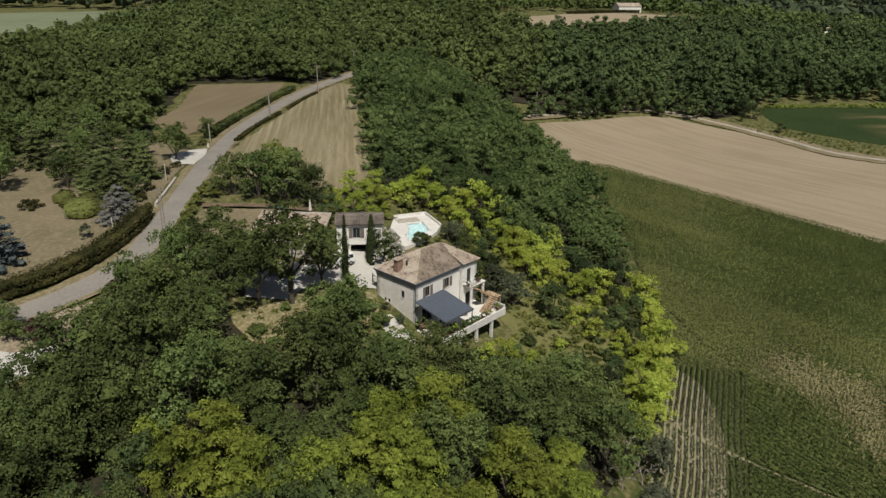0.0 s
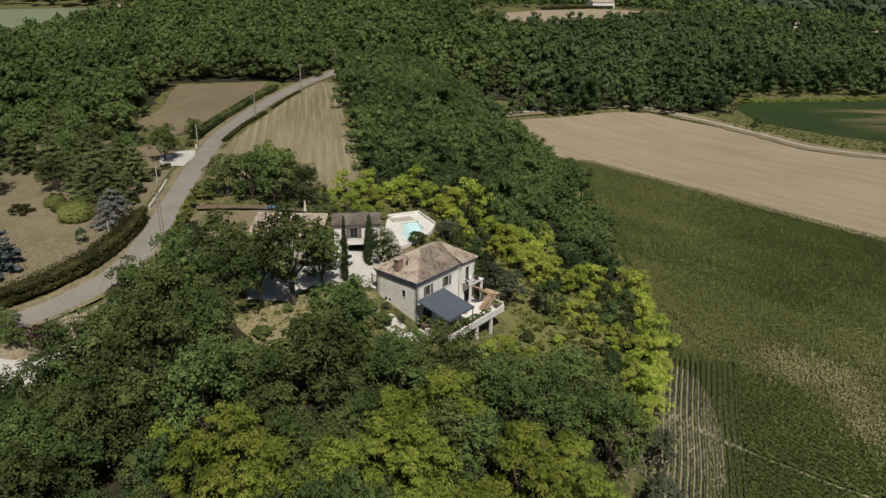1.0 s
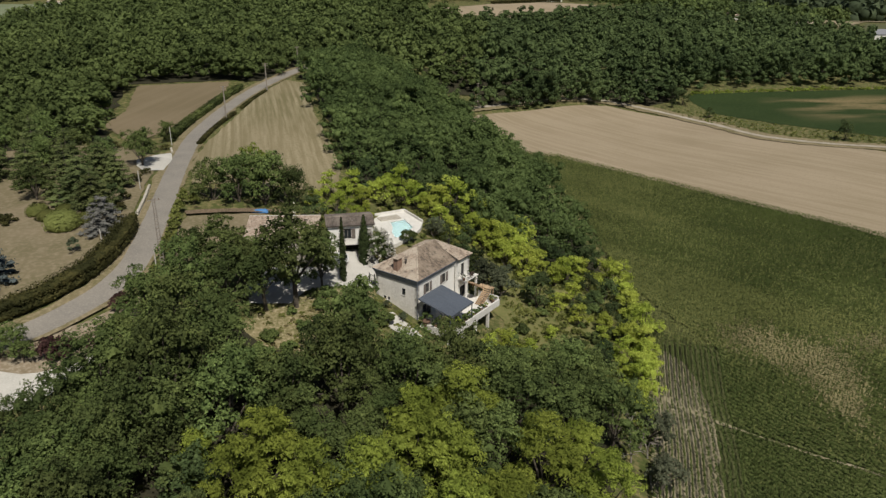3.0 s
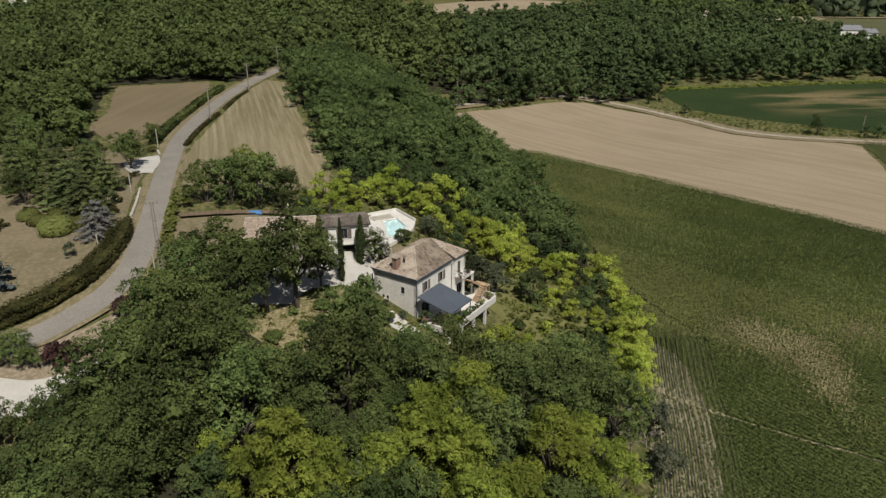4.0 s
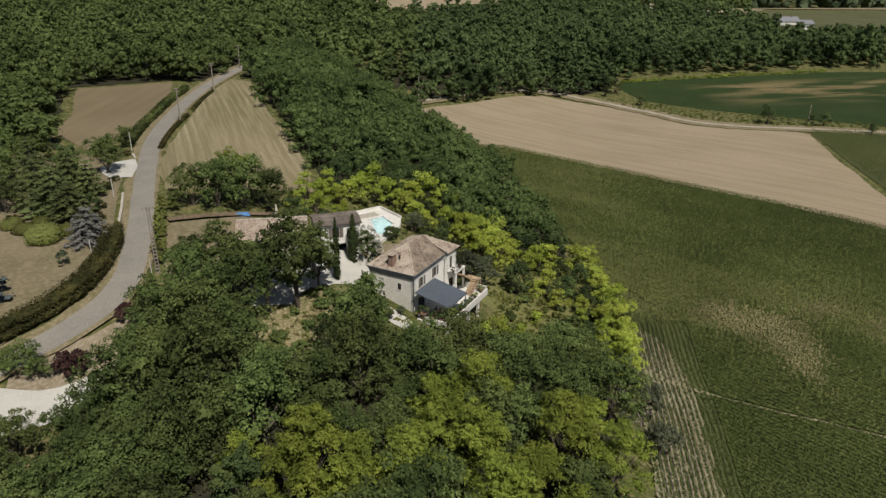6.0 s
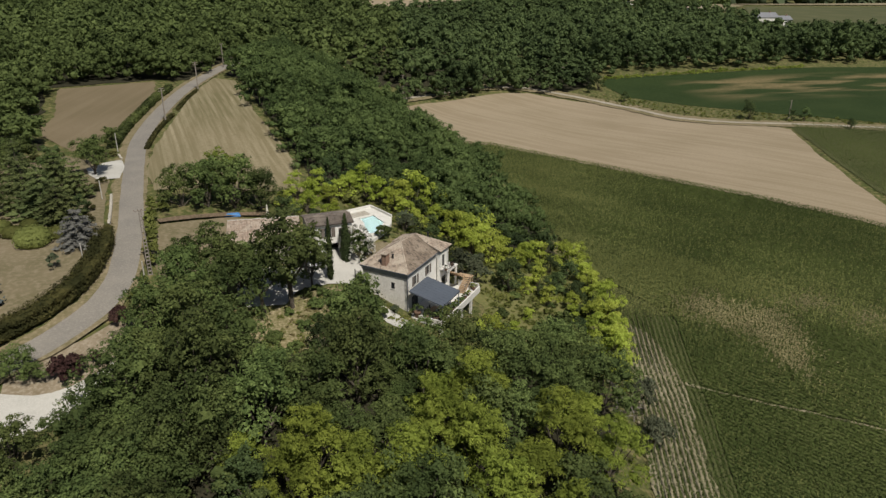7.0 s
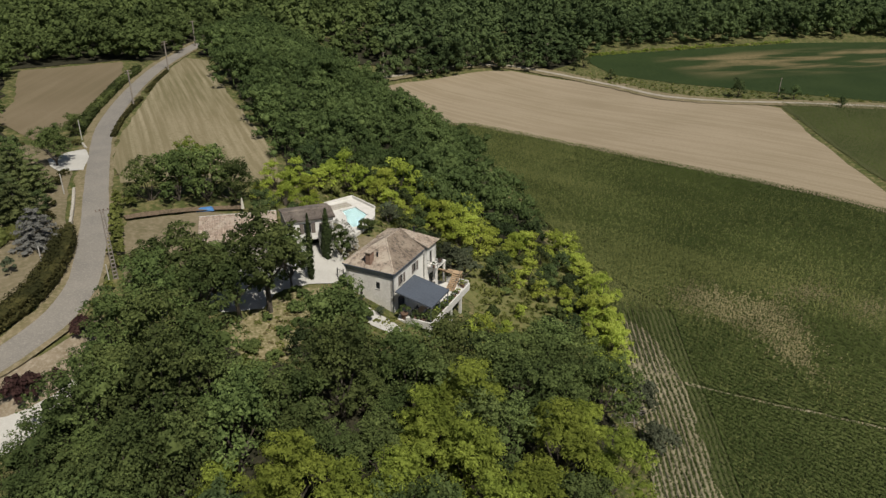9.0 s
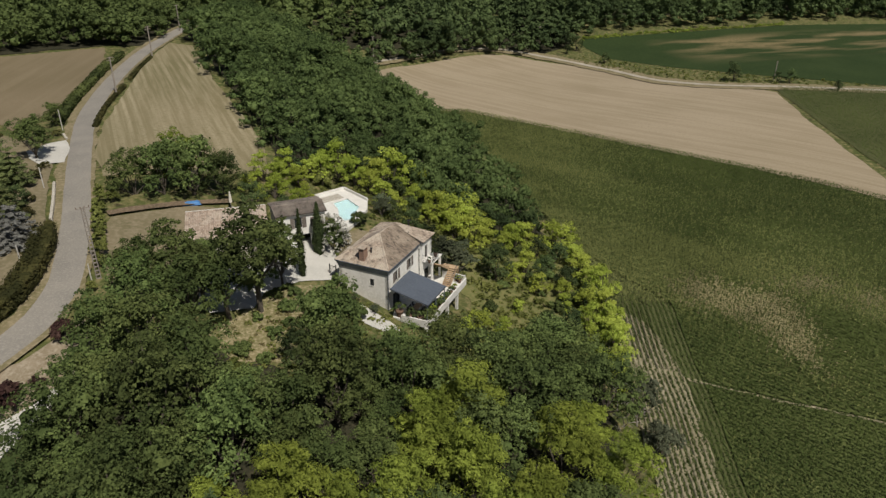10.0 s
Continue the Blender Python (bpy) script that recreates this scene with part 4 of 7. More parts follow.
def farmhouse():
    root = new("farmhouse")
    root.matrix_basis = HOUSE_AT
    o, L, D, base = 0.35, 10.3, 8.7, -3.2
    top = EAVE - 0.05
    front = Matrix.Translation((o, o, 0))
    upper = [(2.1, 3.1, 3.1, 4.65), (6.4, 7.4, 3.15, 4.7)]
    lower = [(1.4, 3.6, -0.85, 1.35), (6.0, 7.1, -0.85, 1.35)]
    wall("front_wall", root, front, L - o, base, top, 0.5, upper + lower, PLASTER)
    west = Matrix.Translation((o, D - o, 0)) @ pose(0, 0, 0, 0, 0, -90)
    holes = [(5.05, 5.75, 2.85, 3.95), (1.45, 1.95, 1.2, 1.75), (2.25, 2.75, 1.2, 1.75)]
    wall("side_wall", root, west, D - 2 * o, base, top, 0.5, holes, GREY_RENDER)
    wall("back_wall", root, Matrix.Translation((L, D - o, 0)) @ pose(0, 0, 0, 0, 0, 180), L - o, base + 2, top, 0.5, [], PLASTER)
    boxed("room_block", (o + 0.9, L - 0.2, o + 0.9, D - o - 0.9, base + 0.5, top - 0.15), DARK_ROOM, root, 0)
    for x0, x1, z0, z1 in upper:
        window(root, front, x0, z0, x1 - x0, z1 - z0)
    for x0, x1, z0, z1 in lower:
        window(root, front, x0, z0, x1 - x0, z1 - z0, x1 - x0 < 1.5, "french_window")
    for x0, x1, z0, z1 in holes:
        window(root, west, x0, z0, x1 - x0, z1 - z0, False, leafs=1, frame=IRON)
    # stepped grey cornice and gutter under the eaves
    for k, (out, z0, z1) in enumerate(((0.09, EAVE - 0.98, EAVE - 0.66), (0.20, EAVE - 0.60, EAVE - 0.34), (0.31, EAVE - 0.28, EAVE - 0.06))):
        bm = bmesh.new()
        box(bm, o - out, L - 0.4, o - out, o - 0.003, z0, z1, 0.02)
        box(bm, o - out, o - 0.003, o, D - o + out, z0, z1, 0.02)
        part("cornice", bm, CORNICE, root, "dark grey moulded cornice band")
    bm = bmesh.new()
    rod(bm, (-0.06, -0.06, EAVE - 0.05), (L - 0.4, -0.06, EAVE - 0.05), 0.075)
    rod(bm, (-0.06, -0.06, EAVE - 0.05), (-0.06, D, EAVE - 0.05), 0.075)
    rod(bm, (0.25, 0.25, EAVE - 0.3), (0.25, 0.25, base + 2.5), 0.05)
    part("gutter", bm, ZINC, root, "grey metal gutter and downpipe")
    # hipped roof
    pk, rr = (5.5, 4.35, 8.65), (10.6, 4.35, 8.2)
    c0, c1, c2, c3 = (0, 0, EAVE), (L - 0.3, 0, EAVE), (L - 0.3, D, EAVE), (0, D, EAVE)
    roof = new("roof")
    roof.parent = root
    tiled("roof_slope", roof, (c0, c1, (L - 0.3, 4.35, 8.25), pk), TILES_OLD, label="brown weathered half-round clay tiles")
    tiled("roof_slope", roof, (c3, c0, pk), TILES_PALE, label="pale clay half-round tiles")
    tiled("roof_slope", roof, (c2, c3, pk, (L - 0.3, 4.35, 8.25)), TILES_PALE)
    for a, b in ((c0, pk), (c3, pk), (pk, rr)):
        ridge_caps(roof, a, b, TILES_PALE)
    # the taller end bay
    e0, e1 = L - 0.55, 13.6
    ez0, ez1 = 6.3, 6.3
    fy = -0.35
    bay = Matrix.Translation((e0 + 0.25, fy, 0))
    doors = [(1.0, 1.95, 3.05, 5.15)]
    wall("bay_wall", root, bay, e1 - e0 - 0.5, base, ez0 - 0.1, 0.45, doors + [(0.8, 2.4, -0.85, 1.2)], PLASTER)
    window(root, bay, 1.0, 3.05, 0.95, 2.1, False, "balcony_door", 1)
    window(root, bay, 0.8, -0.85, 1.6, 2.05, False, "french_window", 2)
    wall("bay_side_wall", root, Matrix.Translation((e1 - 0.25, fy, 0)) @ pose(0, 0, 0, 0, 0, 90), 8.6, base + 1, ez0 - 0.1, 0.45, [], PLASTER)
    wall("bay_side_wall", root, Matrix.Translation((e0 + 0.25, 4.0, 0)) @ pose(0, 0, 0, 0, 0, -90), 4.0 - fy - 0.02, EAVE - 1.0, ez0 - 0.1, 0.4, [], PLASTER)
    boxed("bay_block", (e0 + 0.8, e1 - 0.8, fy + 0.6, 7.5, base, ez0 - 0.2), DARK_ROOM, root, 0)
    b0, b1, b2, b3 = (e0, fy - 0.4, ez0), (e1, fy - 0.4, ez0 - 0.1), (e1, 8.6, ez0 - 0.1), (e0, 8.6, ez0)
    tiled("roof_slope", roof, (b0, b1, rr, (e0, 4.35, 8.27)), TILES_PALE)
    tiled("roof_slope", roof, (b1, b2, rr), TILES_PALE)
    tiled("roof_slope", roof, (b2, b3, (e0, 4.35, 8.27), rr), TILES_PALE)
    ridge_caps(roof, b1, rr, TILES_PALE)
    ridge_caps(roof, b2, rr, TILES_PALE)
    bm = bmesh.new()
    box(bm, e0 + 0.1, e1 - 0.12, fy - 0.16, fy - 0.003, ez0 - 0.36, ez0 - 0.14, 0.02)
    part("cornice", bm, CORNICE, root)
    # chimney with its capping slab
    ch = boxed("chimney", (0.55, 1.65, 4.2, 5.0, 6.0, 8.25), BRICK, root, 0.02, "brown brick chimney stack")
    boxed("chimney_cap", (0.38, 1.82, 4.05, 5.15, 8.25, 8.4), TILES_PALE, ch, 0.02)
    bm = bmesh.new()
    rod(bm, (2.2, 3.9, 6.7), (2.2, 3.9, 7.75), 0.12)
    rod(bm, (2.2, 3.9, 7.75), (2.2, 3.9, 7.84), 0.2)
    part("flue", bm, IRON, root, "black metal flue pipe")
    bm = bmesh.new()
    rod(bm, (12.6, 3.2, 6.8), (12.6, 3.2, 8.0), 0.14)
    rod(bm, (12.6, 3.2, 8.0), (12.6, 3.2, 8.1), 0.22)
    part("flue", bm, IRON, root, "black metal flue pipe")
    # balcony in front of the end bay
    bal = boxed("balcony", (e0 + 0.3, e1 - 0.1, -2.1, fy - 0.002, 2.8, 2.97), CONCRETE, root, 0.03, "concrete balcony slab")
    bm = bmesh.new()
    for z in (3.42, 3.95):
        rod(bm, (e0 + 0.35, -2.05, z), (e1 - 1.3, -2.05, z), 0.025, 6)
        rod(bm, (e0 + 0.35, -2.05, z), (e0 + 0.35, fy, z), 0.025, 6)
    for k in range(13):
        x = e0 + 0.35 + k * (e1 - 1.3 - e0 - 0.35) / 12
        rod(bm, (x, -2.05, 2.95), (x, -2.05, 3.95), 0.016, 5)
    part("railing", bm, IRON, bal, "black iron balcony railing")
    for x in (e0 + 0.6, e1 - 0.4):
        boxed("pillar", (x - 0.15, x + 0.15, -2.0, -1.7, -0.85, 2.75), PLASTER, root, 0.02)
    return tagged(root, "two-storey plastered stone farmhouse with hipped clay tile roof", "house")


farmhouse()


def deck():
    root = new("raised_terrace")
    root.matrix_basis = HOUSE_AT
    x0, x1, y0, y1, fl = -0.6, 13.2, -6.3, 0.3, -0.85
    boxed("slab", (x0, x1, y0, y1, fl - 0.35, fl), PAVING, root, 0.02, "cream paved terrace floor")
    boxed("parapet", (x0, x1, y0 - 0.12, y0 + 0.1, fl - 0.4, -0.12), CONCRETE, root, 0.03, "low white rendered parapet wall")
    boxed("parapet", (x0 - 0.12, x0 + 0.1, y0 + 0.1, y1 - 2.5, fl - 0.4, -0.12), CONCRETE, root, 0.03)
    boxed("parapet", (x1 - 0.1, x1 + 0.12, y0 + 0.1, y1 - 2.6, fl - 0.4, 0.25), CONCRETE, root, 0.03)
    for x in (-0.6, 3.0, 6.6, 10.2):
        boxed("post", (x - 0.2, x + 0.2, y0, y0 + 0.4, -6.4, fl - 0.35), CONCRETE, root, 0.02, "white concrete support post")
    boxed("back_wall", (x0 + 0.2, x1, -2.6, -2.3, -6.0, fl - 0.35), STONE, root, 0.02, "shaded stone wall under the terrace")
    return tagged(root, "raised white terrace on concrete posts along the farmhouse", "terrace")


deck()


def veranda():
    root = new("veranda_roof")
    root.matrix_basis = HOUSE_AT @ Matrix.Translation((0.4, -0.3, 0.02))
    bm = bmesh.new()
    for x0, x1 in ((-0.85, 5.15),):
        vs = [bm.verts.new(v) for v in ((x0, -0.1, 3.45), (x1, -0.1, 3.45), (x1, -5.95, 2.25), (x0, -5.95, 2.25))]
        vt = [bm.verts.new(v.co + Vector((0, 0, 0.10))) for v in vs]
        bm.faces.new(vs)
        bm.faces.new(vt[::-1])
        for k in range(4):
            bm.faces.new((vs[k], vs[(k + 1) % 4], vt[(k + 1) % 4], vt[k]))
    bmesh.ops.recalc_face_normals(bm, faces=bm.faces)
    part("roof_panel", bm, ZINC, root, "smooth slate-grey roof panel")
    for k in range(9):
        x = -0.8 + k * 5.9 / 8
        bm = bmesh.new()
        rod(bm, (x, -0.12, 3.55), (x, -5.93, 2.355), 0.022, 5)
        part("seam", bm, ZINC, root)
    for x in (-0.75, 2.15, 5.05):
        boxed("post", (x - 0.06, x + 0.06, -5.85, -5.73, -0.85, 2.3), ZINC, root, 0.008)
    boxed("beam", (-0.8, 5.1, -5.88, -5.72, 2.12, 2.26), ZINC, root, 0.008)
    boxed("fascia", (-0.87, 5.17, -5.99, -5.94, 2.12, 2.37), ZINC, root, 0.006)
    for x in (-0.86, 5.12):
        bm = bmesh.new()
        box(bm, x, x + 0.05, -2.98, 2.98, -0.1, 0.1, 0.005, Matrix.Translation((0, -3.03, 2.85)) @ pose(0, 0, 0, 11.6, 0, 0))
        part("fascia", bm, ZINC, root)
    return tagged(root, "slate-grey metal veranda roof sloping away from the farmhouse", "veranda")


veranda()


def staircase():
    root = new("outside_staircase")
    root.matrix_basis = HOUSE_AT
    n = 9
    for k in range(n):
        x, z = 10.6 + k * 0.29, 2.8 - (k + 1) * 0.19
        boxed("tread", (x, x + 0.33, -3.35, -2.15, z - 0.06, z), TIMBER, root, 0.008)
    boxed("landing", (13.2 - 0.02, 14.3, -4.7, -2.15, 0.96, 1.05), TIMBER, root, 0.01)
    for k in range(9):
        x, z = 13.15 - (k + 1) * 0.29, 1.05 - (k + 1) * 0.19
        boxed("tread", (x - 0.04, x + 0.29, -4.7, -3.5, z - 0.06, z), TIMBER, root, 0.008)
    for y, (xa, za), (xb, zb) in ((-3.38, (10.5, 2.75), (13.2, 1.0)), (-2.12, (10.5, 2.75), (13.2, 1.0)), (-3.47, (13.2, 0.98), (10.5, -0.85)), (-4.73, (13.2, 0.98), (10.5, -0.85))):
        bm = bmesh.new()
        vs = [bm.verts.new(v) for v in ((xa, y, za - 0.25), (xb, y, zb - 0.25), (xb, y, zb + 0.06), (xa, y, za + 0.06))]
        f = bm.faces.new(vs)
        r = bmesh.ops.extrude_face_region(bm, geom=[f])
        bmesh.ops.translate(bm, vec=(0, 0.05, 0), verts=[v for v in r["geom"] if isinstance(v, bmesh.types.BMVert)])
        bmesh.ops.recalc_face_normals(bm, faces=bm.faces)
        part("stringer", bm, TIMBER, root)
    bm = bmesh.new()
    for y, (xa, za), (xb, zb) in ((-3.38, (10.6, 2.75), (13.2, 1.0)), (-4.73, (13.2, 0.98), (10.6, -0.75))):
        rod(bm, (xa, y, za + 0.9), (xb, y, zb + 0.9), 0.025, 6)
        for k in range(7):
            f = k / 6
            x, z = xa + (xb - xa) * f, za + (zb - za) * f
            rod(bm, (x, y, z), (x, y, z + 0.9), 0.016, 5)
    part("handrail", bm, IRON, root, "thin dark metal handrail")
    for x in (13.35, 14.2):
        boxed("prop", (x - 0.06, x + 0.06, -4.6, -4.48, -1.2, 0.96), TIMBER, root, 0.006)
    return tagged(root, "warm timber outside staircase with a turn, down to the terrace", "staircase")


staircase()


def pool_house():
    root = new("pool_house")
    root.matrix_basis = pose(-22.9, 105.5, 0, 0, 0, 9.0)
    L, D, b, e = 7.4, 5.2, 2.6, 9.35
    m = Matrix()
    holes = [(2.2, 5.0, 3.9, 5.75), (2.6, 3.8, 6.9, 8.6), (5.6, 6.6, 6.9, 8.4)]
    wall("front_wall", root, m, L, b, e, 0.4, holes, PLASTER)
    window(root, m, 2.6, 6.9, 1.2, 1.7)
    window(root, m, 5.6, 6.9, 1.0, 1.5)
    boxed("lintel", (1.8, 5.4, -0.06, -0.003, 5.75, 6.0), CONCRETE, root, 0.02)
    boxed("garage_back", (1.4, 5.6, 2.6, 2.8, b, 6.0), DARK_ROOM, root, 0)
    boxed("garage_floor", (1.4, 5.6, 0.1, 2.6, 3.5, 3.75), CONCRETE, root, 0)
    for x in (0.0, L - 0.4):
        wall("side_wall", root, Matrix.Translation((x + 0.4 if x == 0 else L, 0.4, 0)) @ pose(0, 0, 0, 0, 0, 90), D - 0.4, b, e + 0.06, 0.4, [], PLASTER)
    boxed("back_wall", (0, L, D - 0.003, D + 0.35, b, e - 0.1), PLASTER, root, 0.01)
    roof = new("roof")
    roof.parent = root
    tiled("roof_slope", roof, ((-0.3, -0.4, e - 0.05), (L + 0.3, -0.4, e - 0.05), (L + 0.3, 2.5, e + 0.6), (-0.3, 2.5, e + 0.6)), TILES_GREY, label="weathered grey-brown tiled roof slope")
    tiled("roof_slope", roof, ((L + 0.3, D + 0.5, e - 0.05), (-0.3, D + 0.5, e - 0.05), (-0.3, 2.5, e + 0.6), (L + 0.3, 2.5, e + 0.6)), TILES_GREY)
    ridge_caps(roof, (-0.3, 2.5, e + 0.6), (L + 0.3, 2.5, e + 0.6), TILES_GREY)
    for k in range(16):
        x = -0.1 + k * (L + 0.1) / 15
        boxed("rafter_end", (x, x + 0.1, -0.33, 0.0, e - 0.32, e - 0.2), CONCRETE, root, 0)
    return tagged(root, "small plastered outbuilding with shuttered window over an open garage", "outbuilding")


pool_house()


def barn():
    root = new("low_barn")
    root.matrix_basis = pose(-35.6, 101.6, 0, 0, 0, 1.0)
    L, D = 11.0, 6.8
    for nm, d in (("front_wall", (0, L, 0, 0.4, 4.5, 8.75)), ("back_wall", (0, L, D - 0.4, D, 4.5, 9.6)), ("side_wall", (0, 0.4, 0.41, D - 0.41, 4.5, 8.9)), ("side_wall", (L - 0.4, L, 0.41, D - 0.41, 4.5, 8.9))):
        boxed(nm, d, STONE, root, 0.01)
    tiled("roof_slope", root, ((-0.35, -0.4, 8.7), (L + 0.35, -0.4, 8.7), (L + 0.35, D + 0.3, 10.0), (-0.35, D + 0.3, 10.0)), TILES_PINK, label="pinkish clay tile roof slope")
    boxed("fascia", (-0.35, L + 0.35, D + 0.3, D + 0.42, 9.75, 10.1), CONCRETE, root, 0.02)
    return tagged(root, "low stone barn with a pale pink clay tile roof", "barn")


barn()


def pool():
    z = 4.3
    terr = [(-16.0, 124.6), (-10.3, 127.4), (-6.9, 120.8), (-7.4, 117.6), (-9.0, 113.5), (-12.2, 109.6), (-13.9, 111.2), (-13.4, 114.0), (-15.9, 118.5)]
    water = [(-13.1, 121.0), (-10.2, 122.6), (-8.6, 118.2), (-10.6, 113.2), (-12.0, 112.8), (-12.7, 115.5), (-12.6, 118.5)]
    from mathutils.geometry import delaunay_2d_cdt
    root = new("swimming_pool")
    pts = [Vector(p) for p in terr + water]
    n = len(terr)
    vs, _, fs, *_ = delaunay_2d_cdt(pts, [], [list(range(n)), list(range(n, n + len(water)))], 1, 1e-4)
    bm = bmesh.new()
    bv = [bm.verts.new((p.x, p.y, z)) for p in vs]
    for f in fs:
        c = sum((vs[i] for i in f), Vector((0, 0))) / len(f)
        if not inside(water, c.x, c.y):
            bm.faces.new([bv[i] for i in f])
    r = bmesh.ops.extrude_face_region(bm, geom=bm.faces[:])
    bmesh.ops.translate(bm, vec=(0, 0, -2.6), verts=[v for v in r["geom"] if isinstance(v, bmesh.types.BMVert)])
    bmesh.ops.recalc_face_normals(bm, faces=bm.faces)
    part("surround", bm, PAVING, root, "pale cream paving round the pool")
    for nm, dz, mat in (("water", -0.08, WATER), ("basin", -0.3, LINER)):
        bm = bmesh.new()
        bm.faces.new([bm.verts.new((x, y, z + dz)) for x, y in water])
        bmesh.ops.triangulate(bm, faces=bm.faces[:])
        bmesh.ops.recalc_face_normals(bm, faces=bm.faces)
        for f in bm.faces:
            if f.normal.z < 0:
                f.normal_flip()
        ob = part(nm, bm, mat, root)
        if nm == "water":
            ob.visible_shadow = False
    bm = bmesh.new()
    for (ax, ay), (bx, by) in zip(water, water[1:] + water[:1]):
        ang, l = math.atan2(by - ay, bx - ax), math.hypot(bx - ax, by - ay)
        box(bm, -0.14, l + 0.14, -0.16, 0.16, 0.0, 0.05, 0.012, pose(ax, ay, z + 0.002, 0, 0, math.degrees(ang)))
    part("coping", bm, CONCRETE, root, "white stone coping")
    # low white wall along the far sides, and the wide shallow steps
    for (ax, ay), (bx, by) in (((-16.0, 124.6), (-10.3, 127.4)), ((-10.3, 127.4), (-6.9, 120.8))):
        bm = bmesh.new()
        ang, l = math.atan2(by - ay, bx - ax), math.hypot(bx - ax, by - ay)
        box(bm, 0, l, -0.12, 0.12, 0.0, 0.5, 0.02, pose(ax, ay, z - 0.02, 0, 0, math.degrees(ang)))
        part("low_wall", bm, CONCRETE, root)
    for k in range(3):
        bm = bmesh.new()
        box(bm, -2.1, 2.1, -0.35 + k * 0.75, 0.25 + k * 0.75, 0.0, 0.14, 0.02, pose(-12.9, 122.6, z + 0.003, 0, 0, 24))
        part("step", bm, STONE, root, "grey stone shallow step")
    return tagged(root, "turquoise garden swimming pool in a cream paved surround", "pool")


def water_material():
    m, nt, bsdf = nodes_of("pool_water")
    bsdf.inputs["Base Color"].default_value = (0.75, 0.95, 0.98, 1)
    bsdf.inputs["Roughness"].default_value = 0.03
    bsdf.inputs["IOR"].default_value = 1.33
    bsdf.inputs["Transmission Weight"].default_value = 1.0
    bumped(nt, bsdf, noise_of(nt, 2.0, lo=0.2, hi=0.8), 0.08, 0.05)
    return m


WATER = water_material()
LINER = surface("turquoise_liner", (0.43, 0.53, 0.545), (0.39, 0.50, 0.52), (0.48, 0.57, 0.58), 0.5, 2.0, 0.6, 0.0)
pool()

# ---- planting and garden ----


def shrub_mesh(seed, radius, height, leaf, lobes=12, per=46, size=0.16, flat=0.9):
    """A bushy plant: leaf sprays over rounded lobes right down to the ground."""
    rng = np.random.default_rng(seed)
    c, r = crown_lobes(rng, radius, height * 0.75, lobes)
    c = c * [1, 1, 0.9] + [0, 0, 0.08 * height]
    v, f = join([leaf_cloud(rng, c, r * 1.1, per, size, flat)] + [clump(p, q * 0.75, flat, rng) for p, q in zip(c, r)])
    return quads_mesh("foliage", v, f, leaf)


def shrub(name, mesh, x, y, label, group="", scale=1.0, tall=1.0, category="shrub"):
    root = new(name)
    part("foliage", mesh, None, root)
    part("stem", STEMS, None, root)
    root.matrix_basis = pose(x, y, gz(x, y), 0, 0, (x * 53 + y * 31) % 360) @ Matrix.Diagonal((scale, scale, scale * tall, 1))
    return tagged(root, label, category, group)


sv, sf = join([limb((0.05 * k, 0.04 * k, -0.4), (0.3 * math.cos(k * 2.1), 0.3 * math.sin(k * 2.1), 0.7), 0.06, 0.03, 5) for k in range(3)])
STEMS = quads_mesh("stem", sv, sf, BARK)


def cypress(x, y, height, radius, seed):
    rng = np.random.default_rng(seed)
    n = 46
    f = np.linspace(0.03, 0.985, n)
    prof = radius * np.minimum(1.0, np.minimum(f / 0.12 + 0.35, ((1 - f) / 0.55) ** 0.75))
    ang = np.arange(n) * 2.39996
    c = np.stack([np.cos(ang) * prof * 0.32, np.sin(ang) * prof * 0.32, f * height], 1)
    r = prof * 0.74 + 0.06
    v, q = join([leaf_cloud(rng, c, r, 44, 0.15, 1.35, 0.45)] + [clump(p, w * 0.72, 1.3, rng) for p, w in zip(c, r)])
    root = new("cypress_tree")
    part("foliage", quads_mesh("foliage", v, q, CYPRESS), None, root)
    tv, tf = limb((0, 0, -0.5), (0, 0, height * 0.8), 0.16, 0.04)
    part("trunk", quads_mesh("trunk", tv, tf, BARK), None, root)
    root.matrix_basis = pose(x, y, gz(x, y))
    return tagged(root, "tall narrow dark green columnar cypress beside the courtyard", "tree", "cypresses of the courtyard")


cypress(-20.0, 97.5, 10.8, 0.62, 71)
cypress(-17.0, 103.9, 8.6, 1.0, 72)


